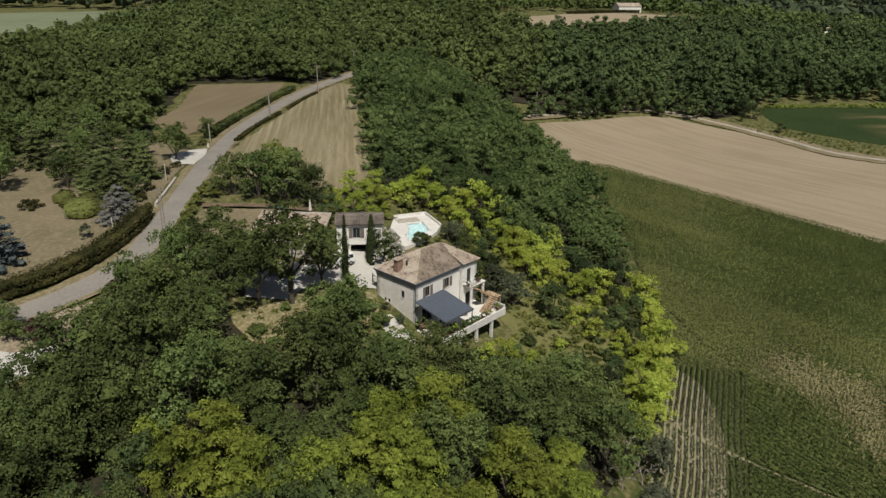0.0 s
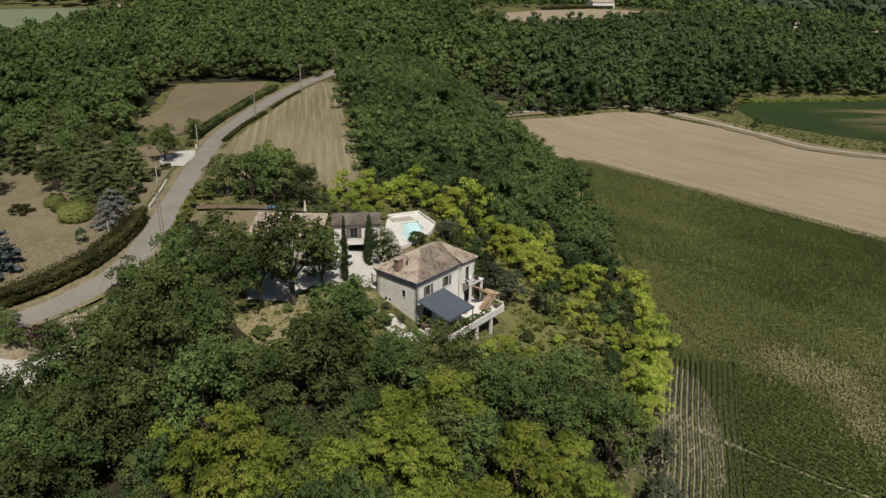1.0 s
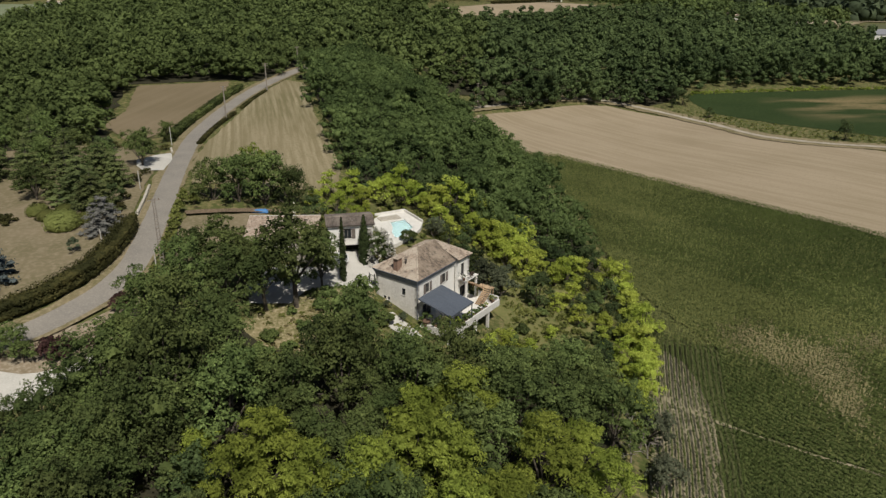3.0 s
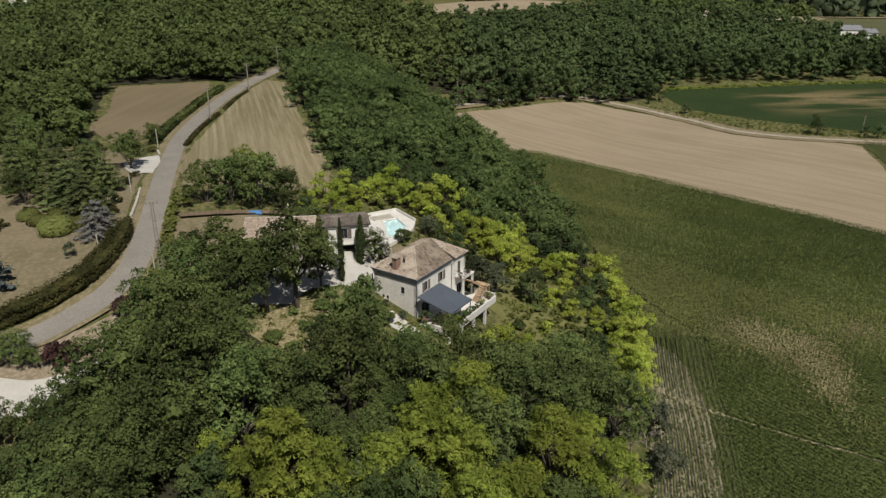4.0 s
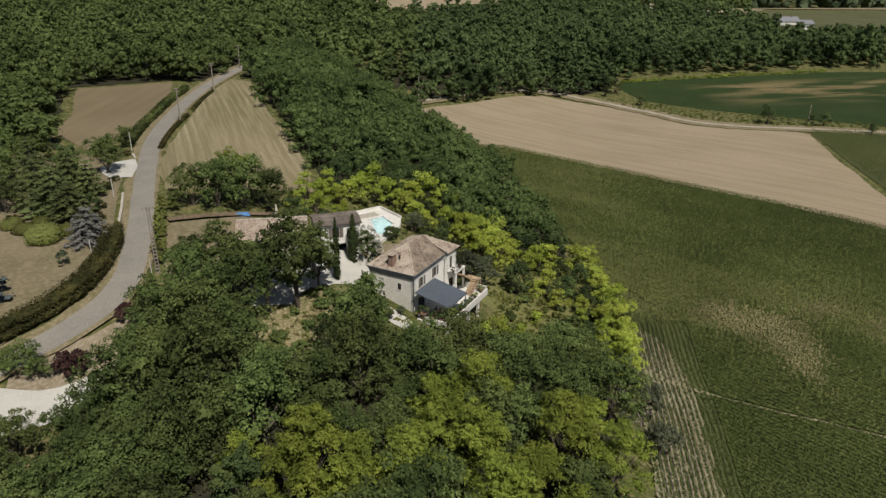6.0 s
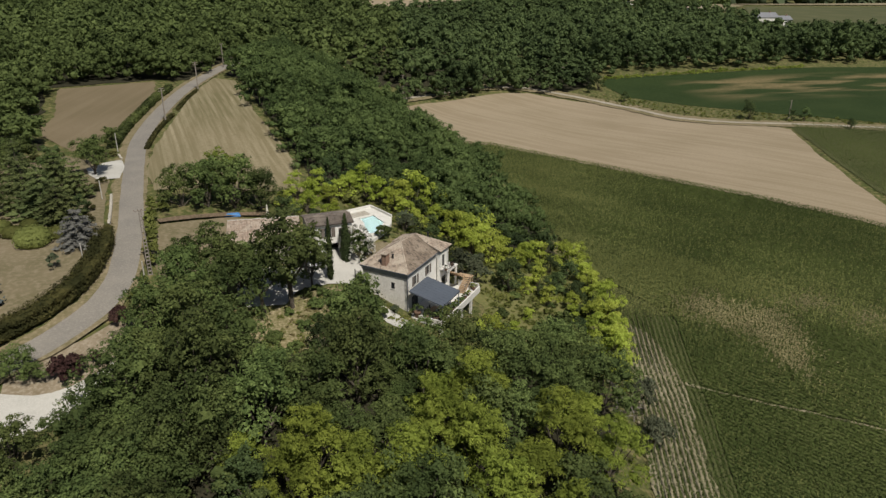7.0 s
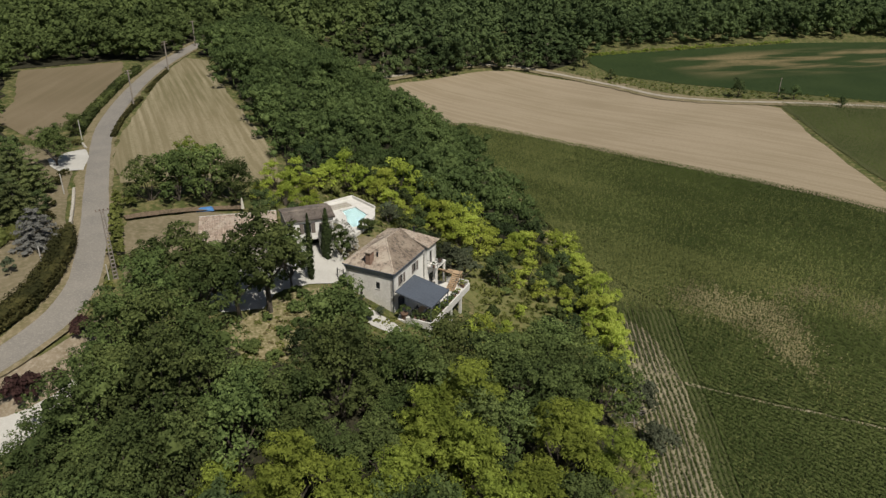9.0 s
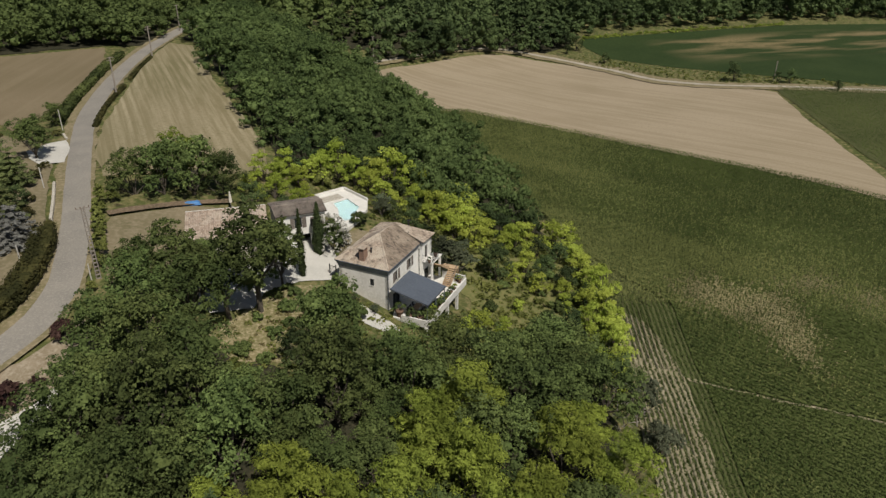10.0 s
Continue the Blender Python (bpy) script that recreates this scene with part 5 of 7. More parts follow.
def conifer(name, x, y, height, radius, leaf, seed, label, tiers=9, gap=0.0, per=20, bare=0.12):
    """A conifer with whorls of layered boughs round a straight trunk."""
    rng = np.random.default_rng(seed)
    cs, rs, wood = [], [], [limb((0, 0, -0.5), (0, 0, height * 0.97), 0.2, 0.03)]
    for t in range(tiers):
        f = bare + (1 - bare) * t / tiers
        reach = radius * (1.04 - f) ** 0.8
        boughs = 7 if t < tiers * 0.7 else 4
        for b in range(boughs):
            a = b * 6.283 / boughs + t * 0.7 + rng.uniform(-0.25, 0.25)
            z = height * (f + rng.uniform(-0.02, 0.02))
            for k in (0.4, 0.75, 1.0):
                q = reach * k * rng.uniform(0.85, 1.1)
                cs.append((q * math.cos(a), q * math.sin(a), z - 0.10 * q))
                rs.append(reach * (0.30 - 0.07 * k) + 0.12)
            wood.append(limb((0, 0, z + 0.1), (reach * 0.9 * math.cos(a), reach * 0.9 * math.sin(a), z - 0.1 * reach), 0.05, 0.015, 4))
    cs, rs = np.array(cs), np.array(rs)
    v, q = join([leaf_cloud(rng, cs, rs, per, 0.22, 0.45, 0.4)] + [clump(p, w * 0.6, 0.4, rng) for p, w in zip(cs, rs)])
    root = new(name)
    part("foliage", quads_mesh("foliage", v, q, leaf), None, root)
    wv, wf = join(wood)
    part("trunk", quads_mesh("trunk", wv, wf, BARK), None, root)
    root.matrix_basis = pose(x, y, gz(x, y))
    return tagged(root, label, "tree")


conifer("blue_spruce", -68.0, 87.5, 9.6, 4.6, SPRUCE, 81, "silvery blue spruce on the dry lawn")
conifer("grey_cedar", -57.6, 103.8, 6.4, 3.6, SILVER, 82, "silver-grey cedar behind the clipped hedge", 7)
for k, (x, y, h, r) in enumerate([(-62.5, 112.5, 7.0, 4.4), (-66, 116.5, 9.0, 5.2), (-70, 121, 10, 4.8), (-84, 139, 11, 4.2), (-95, 128, 11, 4.4), (-66.5, 127, 9.0, 3.8), (-79, 126, 10, 3.6), (-74, 131, 10.5, 3.6), (-62.8, 124.5, 7.5, 3.0), (-88, 131, 10, 3.6)]):
    conifer("pine_tree", x, y, h, r, PINE, 90 + k, "garden pine with layered olive-green boughs", 8)
for x, y, s in [(-69.5, 134.5, 0.7), (-81, 135, 0.75), (-77.5, 141, 0.8), (-85, 147, 0.85), (-75, 119, 0.62), (-91, 140, 0.9), (-63.2, 139, 0.85), (-90, 152, 0.9), (-96, 140, 0.9), (-93, 122, 0.85), (-86, 116, 0.8), (-64.5, 160, 0.55)]:
    plant("oak", x, y, s)
for x, y, s in [(-71.5, 141.5, 0.8), (-66, 147.5, 0.6), (-68.5, 130, 0.6), (-60.6, 116.5, 0.5)]:
    plant("holm", x, y, s)
YOUNG = shrub_mesh(236, 1.2, 3.4, OLIVE, 12, 40, 0.14)
shrub("young_garden_tree", YOUNG, -59.4, 96.4, "young light green garden tree beside the hedge", scale=1.05, category="tree")


def clipped_mesh(seed, radius, height, leaf):
    """A shrub cut to a low dome."""
    rng = np.random.default_rng(seed)
    c, tall = np.array((0.0, 0.0, height * 0.35)), height * 0.65 / radius
    v, f = join([clump(c, radius * 0.93, tall, rng, 1, 0.12), leaf_cloud(rng, c[None], np.array([radius]), 700, 0.09, tall, ruffle=0.25, near=0.88, deep=0.14)])
    return quads_mesh("foliage", v, f, leaf, True)


ROUND = [clipped_mesh(200 + k, 1.5, 1.5, BOX_LEAF) for k in range(2)]
DARK_ROUND = [shrub_mesh(210 + k, 1.4, 1.8, HEDGE_LEAF, 12, 60, 0.13) for k in range(2)]
for k, (x, y, s) in enumerate([(-64.6, 105.2, 2.0), (-61.8, 107.6, 1.2), (-68.6, 109.0, 1.2), (-71.5, 111.6, 1.3), (-67.2, 112.0, 1.1)]):
    shrub("clipped_shrub", ROUND[k % 2], x, y, "rounded clipped light green garden shrub on the lawn", "clipped shrubs of the garden", s)
for k, (x, y, s) in enumerate([(-75.2, 107.1, 1.3), (-71.4, 112.3, 1.4), (-70.0, 108.6, 0.6), (-61.0, 128.6, 1.1), (-59.6, 118.5, 1.0), (-58.6, 113.5, 0.9), (-74.5, 108.0, 1.1), (-60.8, 133.2, 0.9), (-62.9, 152.6, 0.9), (-78, 150.5, 1.3), (-74.5, 154, 1.2)]):
    shrub("garden_shrub", DARK_ROUND[k % 2], x, y, "loose dark green garden shrub", "garden shrubs", s)


def hedge(name, line, half, height, leaf, label, step=0.55, seed=5, size=0.16, per=30):
    """A clipped hedge: leaf sprays over a long rounded core that follows the land."""
    rng = np.random.default_rng(seed)
    c = spline(line, step)
    z = ground_z(c[:, 0], c[:, 1])
    cs, rs = [], []
    t = np.gradient(c[:, :2], axis=0)
    t /= np.hypot(t[:, 0], t[:, 1])[:, None]
    for (x, y), (tx, ty), h in zip(c[:, :2], t, z):
        for off in (-0.5, 0.5):
            for up in (0.3, 0.62, 0.8):
                cs.append((x - ty * off * half + rng.normal(0, 0.05), y + tx * off * half + rng.normal(0, 0.05), h + up * height + rng.normal(0, 0.04)))
                rs.append(half * 0.62 + rng.uniform(-0.05, 0.08))
    cs, rs = np.array(cs), np.array(rs)
    v, q = join([leaf_cloud(rng, cs, rs, per, size, 0.8)] + [clump(p, w * 0.82, 0.85, rng) for p, w in zip(cs[::2], rs[::2])])
    root = new(name)
    part("foliage", quads_mesh("foliage", v, q, leaf), None, root)
    stems = [limb((c[k, 0], c[k, 1], z[k] - 0.3), (c[k, 0], c[k, 1], z[k] + height * 0.6), 0.05, 0.03, 4) for k in range(0, len(c), 3)]
    v, q = join(stems)
    part("stems", quads_mesh("stems", v, q, BARK), None, root)
    return tagged(root, label, "hedge")


hedge("road_hedge", [(-82, 67.4), (-71.6, 73.0), (-63.1, 78.9), (-58.2, 83.7), (-55.3, 88.8), (-54.0, 95), (-53.9, 101), (-54.5, 105.5)], 1.5, 2.4, HEDGE_LEAF, "long clipped brown-green hedge along the road")
hedge("field_hedge", [(-64.3, 160), (-64.6, 175), (-63.8, 192), (-63.0, 208), (-61, 224)], 1.1, 1.7, OAK, "bushy green hedge between meadow and road", 1.0, 6, 0.24, 18)
hedge("verge_hedge", [(-56.6, 157), (-57.0, 168), (-56.6, 180), (-55.6, 190)], 0.5, 0.8, HEDGE_LEAF, "low dark green hedge on the verge", 0.7, 7, 0.16, 14)
hedge("verge_hedge", [(-55.2, 197), (-54.2, 212), (-52.8, 222)], 0.45, 0.7, HEDGE_LEAF, "low dark green hedge on the verge", 0.8, 8, 0.16, 14)

# tall yellow-green shrubs on the near side of the road, and the plum by the driveway
LIGHT = [shrub_mesh(230 + k, 1.5, 3.0, SCRUB, 14, 50, 0.17) for k in range(2)]
PURPLE = [shrub_mesh(240 + k, 1.8, 3.0, PLUM, 14, 46, 0.16) for k in range(2)]
for k, (x, y, s) in enumerate([(-46.3, 97.5, 0.8), (-46.9, 100.5, 0.95), (-47.2, 103.5, 1.0), (-47.8, 106.5, 0.9), (-48.2, 109.5, 1.0), (-48.8, 113, 1.0), (-49.4, 116.5, 1.0), (-47.5, 117.5, 0.9), (-49.9, 120, 0.8), (-46.6, 92.0, 0.6), (-47.5, 88, 0.6)]):
    shrub("roadside_shrub", LIGHT[k % 2], x, y, "tall light green roadside shrub", "roadside shrubs", s)
for k, (x, y, s) in enumerate([(-29.4, 77.4, 0.85), (-27.6, 76.2, 0.75), (-30.6, 75.4, 0.7)]):
    shrub("bank_shrub", LIGHT[k % 2], x, y, "yellow-green shrub at the foot of the dry bank", "yellow-green shrubs of the bank", s)
for k, (x, y, s) in enumerate([(-52.3, 72.3, 1.3), (-51.6, 73.0, 1.1), (-47.8, 82.2, 1.0), (-49.4, 75.0, 0.6), (-48.4, 83.4, 0.8)]):
    shrub("plum_bush", PURPLE[k % 2], x, y, "dark purple-leaved plum bush beside the driveway", "plum bushes", s, 1.25)
for x, y, s in [(-57.2, 72.6, 0.42), (-55.6, 71.8, 0.36), (-59.4, 73.6, 0.36), (-61.5, 73.0, 0.4)]:
    plant("oak", x, y, s)
for x, y, s in [(-54.0, 59.0, 0.62), (-58.5, 60.0, 0.6), (-62, 59, 0.7)]:
    plant("oak", x, y, s)

# round the house
def sprinkled(radius, height, seed, n=90):
    """White blossom heads over a shrub."""
    rng = np.random.default_rng(seed)
    d = rng.normal(size=(n, 3))
    d /= np.linalg.norm(d, axis=1)[:, None]
    d[:, 2] = np.abs(d[:, 2])
    c = d * [radius, radius, height] * 0.98
    return leaf_cloud(rng, c, np.full(n, 0.16), 5, 0.11)


ole = shrub("oleander", shrub_mesh(250, 2.0, 3.6, LOCUST_DULL, 18, 60, 0.16), -14.9, 105.4, "large oleander with white blossom beside the cypress", scale=1.5, tall=1.2)
v, q = sprinkled(2.0, 3.3, 251, 260)
part("blossom", quads_mesh("blossom", v, q, PETALS), None, ole, "white oleander flowers")
shrub("pool_shrub", shrub_mesh(252, 1.7, 2.9, OAK, 14, 70, 0.16), -9.4, 111.6, "dense dark green rounded shrub at the pool edge", scale=1.15)
for k, (x, y, s) in enumerate([(-5.0, 117.0, 1.0), (-4.2, 120.6, 0.9), (3.4, 104.4, 1.9), (6.0, 106.9, 1.5), (-10.8, 90.0, 0.42), (-13.2, 92.4, 0.36)]):
    t = tree_thing("olive_tree", tree_meshes(260 + k, 2.3, 4.0, 0.7, 7, 6, 44, 0.12, OLIVE), "grey-green olive tree with fine leaves", "tree", "olive trees")
    t.matrix_basis = pose(x, y, gz(x, y) - 0.1, 0, 0, k * 77) @ Matrix.Diagonal((s, s, s, 1))

# the tree group behind the dry yard
for x, y, s in [(-40.5, 121, 1.05), (-35.5, 121.5, 1.1), (-45, 120.5, 0.8), (-31.2, 122.0, 0.85), (-38, 125.5, 0.95)]:
    plant("locust" if y > 125 else "oak", x, y, s, tall=1.1, sink=1.4)
for x, y, s in [(-24.6, 128, 0.95), (-21.5, 126, 1.1), (-18.4, 126.5, 1.0), (-27, 123.5, 0.7), (-25.4, 119.8, 0.55), (-20.5, 131, 1.2), (-16.0, 130.5, 1.0)]:
    plant("yellow", x, y, s)
BROWNISH = shrub_mesh(270, 2.2, 3.6, SCRUB, 16, 60, 0.2)
shrub("broom_bush", BROWNISH, -14.0, 129.0, "olive-brown broom bush at the wood edge", scale=1.25)

for x, y, s in [(-14.2, 130.6, 1.2), (-10.8, 131.6, 1.4), (-7.6, 130.4, 1.3), (-5.2, 128.2, 1.2), (-3.4, 125.4, 1.0), (-1.8, 122.6, 0.8), (-17.6, 122.4, 0.7), (-19.2, 119.6, 0.8), (-22.6, 121.4, 0.9)]:
    plant("yellow", x, y, s)
for x, y, s in [(-12.4, 135.2, 0.9), (-6.4, 134.4, 0.9), (-17.6, 134.6, 0.9), (-0.6, 127.4, 0.75), (1.6, 123.6, 0.6), (-2.6, 118.6, 0.5), (0.8, 118.4, 0.6), (2.8, 114.6, 0.55), (-0.6, 112.4, 0.45), (-21.4, 114.6, 0.55), (-26.6, 116.2, 0.7)]:
    plant("holm", x, y, s)

# young locusts down the slope and along the maize
SLOPE = [(-3.4, 133, 1.45), (-0.2, 133.8, 1.6), (6.2, 134.5, 1.6), (13.0, 134.0, 1.5), (14.3, 130.5, 1.3), (7.9, 123.5, 1.0), (0.8, 130.5, 1.2), (3.5, 129.5, 1.2), (6.6, 127.5, 1.3), (9.4, 125, 1.2), (12.2, 124, 1.3), (4.5, 124.6, 0.9), (9, 120.6, 1.1), (12.5, 118.6, 1.2), (15.6, 120.5, 1.3), (18.5, 117.4, 1.2), (21.5, 120.5, 1.3), (20.2, 111.0, 0.8), (24.6, 122.5, 1.2), (2.0, 87.6, 0.75), (4.6, 88.6, 0.85), (6.8, 86.4, 0.6), (8.6, 89.6, 0.7), (13.4, 96.4, 0.6), (16.6, 108.2, 0.7), (19.6, 103.4, 0.75), (22.4, 98.6, 0.8), (24.0, 103, 0.9)]
EDGE = [(30.5, 124, 1.15), (31.3, 119.5, 1.2), (31.4, 115, 1.1), (30.9, 110.5, 1.25), (30.6, 106, 1.1), (30.2, 101.5, 1.25), (29.2, 97.2, 1.2), (28.4, 93, 1.2), (26.8, 89.2, 1.15), (25.2, 85.6, 1.1), (23.6, 81.8, 1.05), (22.6, 78.0, 0.9), (26.6, 99, 1.0), (25.0, 93.4, 0.9), (22.8, 88.6, 0.9)]
for x, y, s in SLOPE + EDGE:
    plant("yellow", x, y, s)
for x, y, s in [(19.8, 124.6, 0.8), (26.5, 127, 0.9), (28, 115.5, 0.62), (24.5, 112.0, 0.5), (18.2, 86.6, 0.75), (14.5, 88.2, 0.7), (21.0, 92.4, 0.6), (26.2, 106.6, 0.6), (10, 127.5, 0.6), (18, 129, 0.75), (25, 118, 0.6), (27.4, 100.4, 0.55), (5, 128.4, 0.5), (20.5, 106.5, 0.6)]:
    plant("holm", x, y, s)


def scrub(name, poly, gap, seed, leaf, label, low=0.5, high=1.5, away=(), per=26, size=0.17):
    """A tangle of low bushes and weeds over a slope, as one mass."""
    rng = np.random.default_rng(seed)
    protos = []
    for k in range(8):
        c, r = crown_lobes(rng, 1.0, 0.8, 6)
        protos.append(join([leaf_cloud(rng, c, r * 1.1, per, size, 0.8)] + [clump(p, q * 0.65, 0.8, rng) for p, q in zip(c, r)]))
    pieces = []
    spots = scatter(poly, gap, seed, away)
    z = ground_z([p[0] for p in spots], [p[1] for p in spots])
    for (x, y), h in zip(spots, z):
        v, f = protos[rng.integers(8)]
        a, s = rng.uniform(0, 6.28), low + (high - low) * rng.random() ** 2
        turn = np.array([[math.cos(a), -math.sin(a), 0], [math.sin(a), math.cos(a), 0], [0, 0, rng.uniform(0.7, 1.2)]])
        pieces.append((v @ turn.T * s + [x, y, h - 0.1], f))
    v, f = join(pieces)
    return tagged(part(name, quads_mesh(name, v, f, leaf)), label, "scrub", kind="stuff")


SLOPE_EDGE = [(6.5, 97), (2.5, 93.5), (-3, 88), (-6.5, 84), (3, 82), (12, 84), (21, 80), (26, 90), (30, 104), (31, 122), (20, 124), (4, 132), (-2, 122), (-1, 112), (3, 106), (7, 100)]
scrub("slope_scrub", SLOPE_EDGE, 1.75, 301, SCRUB, "tangled olive-green scrub on the slope below the house", 0.6, 1.7, per=19, size=0.2)
GREEN_BUSH = [shrub_mesh(310 + k, 1.7, 2.3, OAK, 18, 90, 0.14) for k in range(3)]
LIME_BUSH = [shrub_mesh(320 + k, 1.5, 2.0, YELLOW, 16, 80, 0.14) for k in range(2)]
for k, (x, y, s) in enumerate([(-19.5, 90.6, 1.2), (-17.4, 93.0, 0.9), (-21.4, 92.8, 0.8), (-15.6, 91.2, 1.0), (-18.6, 88.0, 1.2), (-22.6, 86.4, 0.7), (-13.4, 88.4, 1.1), (-28.6, 80.6, 0.9), (-24.2, 92.2, 0.8), (-22.4, 94.2, 0.6), (-20.2, 86.0, 1.0), (-24.6, 84.0, 0.8), (-22.8, 89.4, 0.9), (-16.8, 89.2, 0.9), (-25.8, 79.2, 0.8), (-26.6, 87.2, 0.6)]):
    shrub("bank_bush", GREEN_BUSH[k % 3], x, y, "mid-green bush on the dry bank below the courtyard", "green bushes of the bank", s)
for k, (x, y) in enumerate(scatter(SLOPE_EDGE, 6.6, 308)):
    if k % 6 == 0:
        shrub("lime_bush", LIME_BUSH[k % 2], x, y, "lush yellow-green bush on the slope below the house", "yellow-green bushes of the slope", 0.55 + 0.09 * (k * 7 % 6))
    else:
        shrub("slope_bush", GREEN_BUSH[k % 3], x, y, "dense mid-green bush on the slope below the house", "green bushes of the slope", 0.6 + 0.11 * (k * 5 % 7))
scrub("wood_undergrowth", WOOD_EDGE, 4.4, 302, SCRUB, "patchy undergrowth between the trunks", 0.35, 0.9, per=14, size=0.24)
scrub("bank_scrub", [(-32, 86), (-20, 94.5), (-15, 94), (-14, 86), (-22, 78), (-30, 79)], 1.7, 303, VERGE_LEAF, "dry straw-coloured weeds on the bank below the courtyard", 0.25, 0.7)
scrub("bank_weeds", [(-32, 86), (-20, 94.5), (-15, 94), (-14, 86), (-22, 78), (-30, 74)], 1.6, 309, SCRUB, "tall green weeds on the dry bank", 0.35, 1.0)
scrub("garden_weeds", [(-16, 96), (-9, 90), (-6, 84), (-14, 84)], 1.3, 304, SCRUB, "low green weeds beside the farmhouse wall", 0.3, 0.9)
scrub("pool_planting", [(-6.5, 121), (-2, 124), (0, 116), (-3, 108), (-8, 110), (-7, 116)], 1.5, 305, SCRUB, "low bushes between the pool and the farmhouse", 0.4, 1.0)
scrub("garden_edge", [(-18, 127), (-9, 130), (0, 127), (4, 117), (2, 108), (-4, 106), (-5.5, 118), (-9.5, 128.5), (-16.5, 125.5)], 1.6, 310, SCRUB, "green undergrowth round the pool garden", 0.5, 1.3)
scrub("yard_weeds", [(-29, 118), (-17.6, 124), (-15.4, 112), (-21.5, 112), (-26, 113)], 1.9, 311, SCRUB, "tall weeds behind the outbuildings", 0.4, 1.2)
scrub("track_bushes", [(100, 279), (112.5, 275), (127, 248), (147, 226), (180, 202), (180, 197.5), (152, 209.6), (131, 219.6), (115.5, 242), (97, 279)], 2.3, 306, SCRUB, "dry green weeds along the farm track", 0.4, 1.1)
scrub("field_margin", [(113, 297), (120, 306), (165, 308.5), (230, 313), (230, 309.5), (164, 305), (119, 302)], 1.8, 307, LOCUST, "light green bushes along the far side of the green field", 0.7, 1.9)
for x, y, s in [(137.9, 220.3, 0.85), (153.9, 210.6, 0.72), (150.4, 213.0, 0.55), (161.8, 197.5, 0.5), (111.0, 265.6, 0.6), (108.5, 287.5, 0.85), (105.0, 290.5, 0.95), (103.0, 284.5, 0.55)]:
    plant("holm", x, y, s)


def dead_tree(x, y, height, seed):
    """A bare grey tree: forking limbs with no leaves."""
    rng = np.random.default_rng(seed)
    wood = []

    def grow(p, d, length, r, depth):
        q = p + d * length
        wood.append(limb(p, q, r, r * 0.6, 5))
        if depth:
            for _ in range(3):
                n = d + rng.normal(0, 0.55, 3)
                n[2] = abs(n[2]) * 0.8
                grow(q, n / np.linalg.norm(n), length * rng.uniform(0.6, 0.8), r * 0.55, depth - 1)

    grow(np.array((0.0, 0.0, -0.4)), np.array((0.12, 0.0, 0.99)), height * 0.36, 0.14, 4)
    v, f = join(wood)
    ob = part("dead_tree", quads_mesh("dead_tree", v, f, GREY_WOOD))
    ob.matrix_basis = pose(x, y, gz(x, y), 0, 0, seed * 40)
    return tagged(ob, "bare grey dead tree at the wood edge", "tree", "dead trees")


GREY_WOOD = surface("grey_dead_wood", (0.30, 0.265, 0.235), (0.22, 0.19, 0.165), (0.38, 0.345, 0.31), 1.0, 6.0)
for x, y, h, s in [(19.6, 73.2, 6.0, 3), (21.2, 70.6, 5.0, 4), (18.4, 69.0, 4.5, 5), (34.6, 127.5, 4.0, 6)]:
    dead_tree(x, y, h, s)
for k, (x, y, s) in enumerate([(20.4, 72.6, 1.35), (20.6, 63.8, 1.2), (21.6, 67.0, 0.8)]):
    t = tree_thing("willow_leaved_pear", tree_meshes(280 + k, 2.3, 5.0, 1.6, 7, 6, 34, 0.13, GREY_OLIVE), "grey-green small tree at the maize edge", "tree", "grey-green trees at the maize")
    lean = Matrix.Rotation(radians(34 if k == 0 else 6), 4, "Y")
    t.matrix_basis = pose(x, y, gz(x, y) - 0.1) @ lean @ pose(0, 0, 0, 0, 0, k * 50) @ Matrix.Diagonal((s, s, s, 1))

# ---- poles, walls and yard things ----
POLE_WOOD = surface("grey_pole_wood", (0.27, 0.24, 0.205), (0.20, 0.175, 0.15), (0.34, 0.305, 0.265), 0.8, 6.0)
PALE_POLE = surface("pale_concrete_pole", (0.50, 0.48, 0.44), (0.40, 0.38, 0.34), (0.57, 0.55, 0.51), 0.8, 5.0)
CERAMIC = surface("brown_ceramic", (0.12, 0.06, 0.035), (0.09, 0.045, 0.025), (0.17, 0.09, 0.055), 2.0, 8.0, 0.3, 0.0)


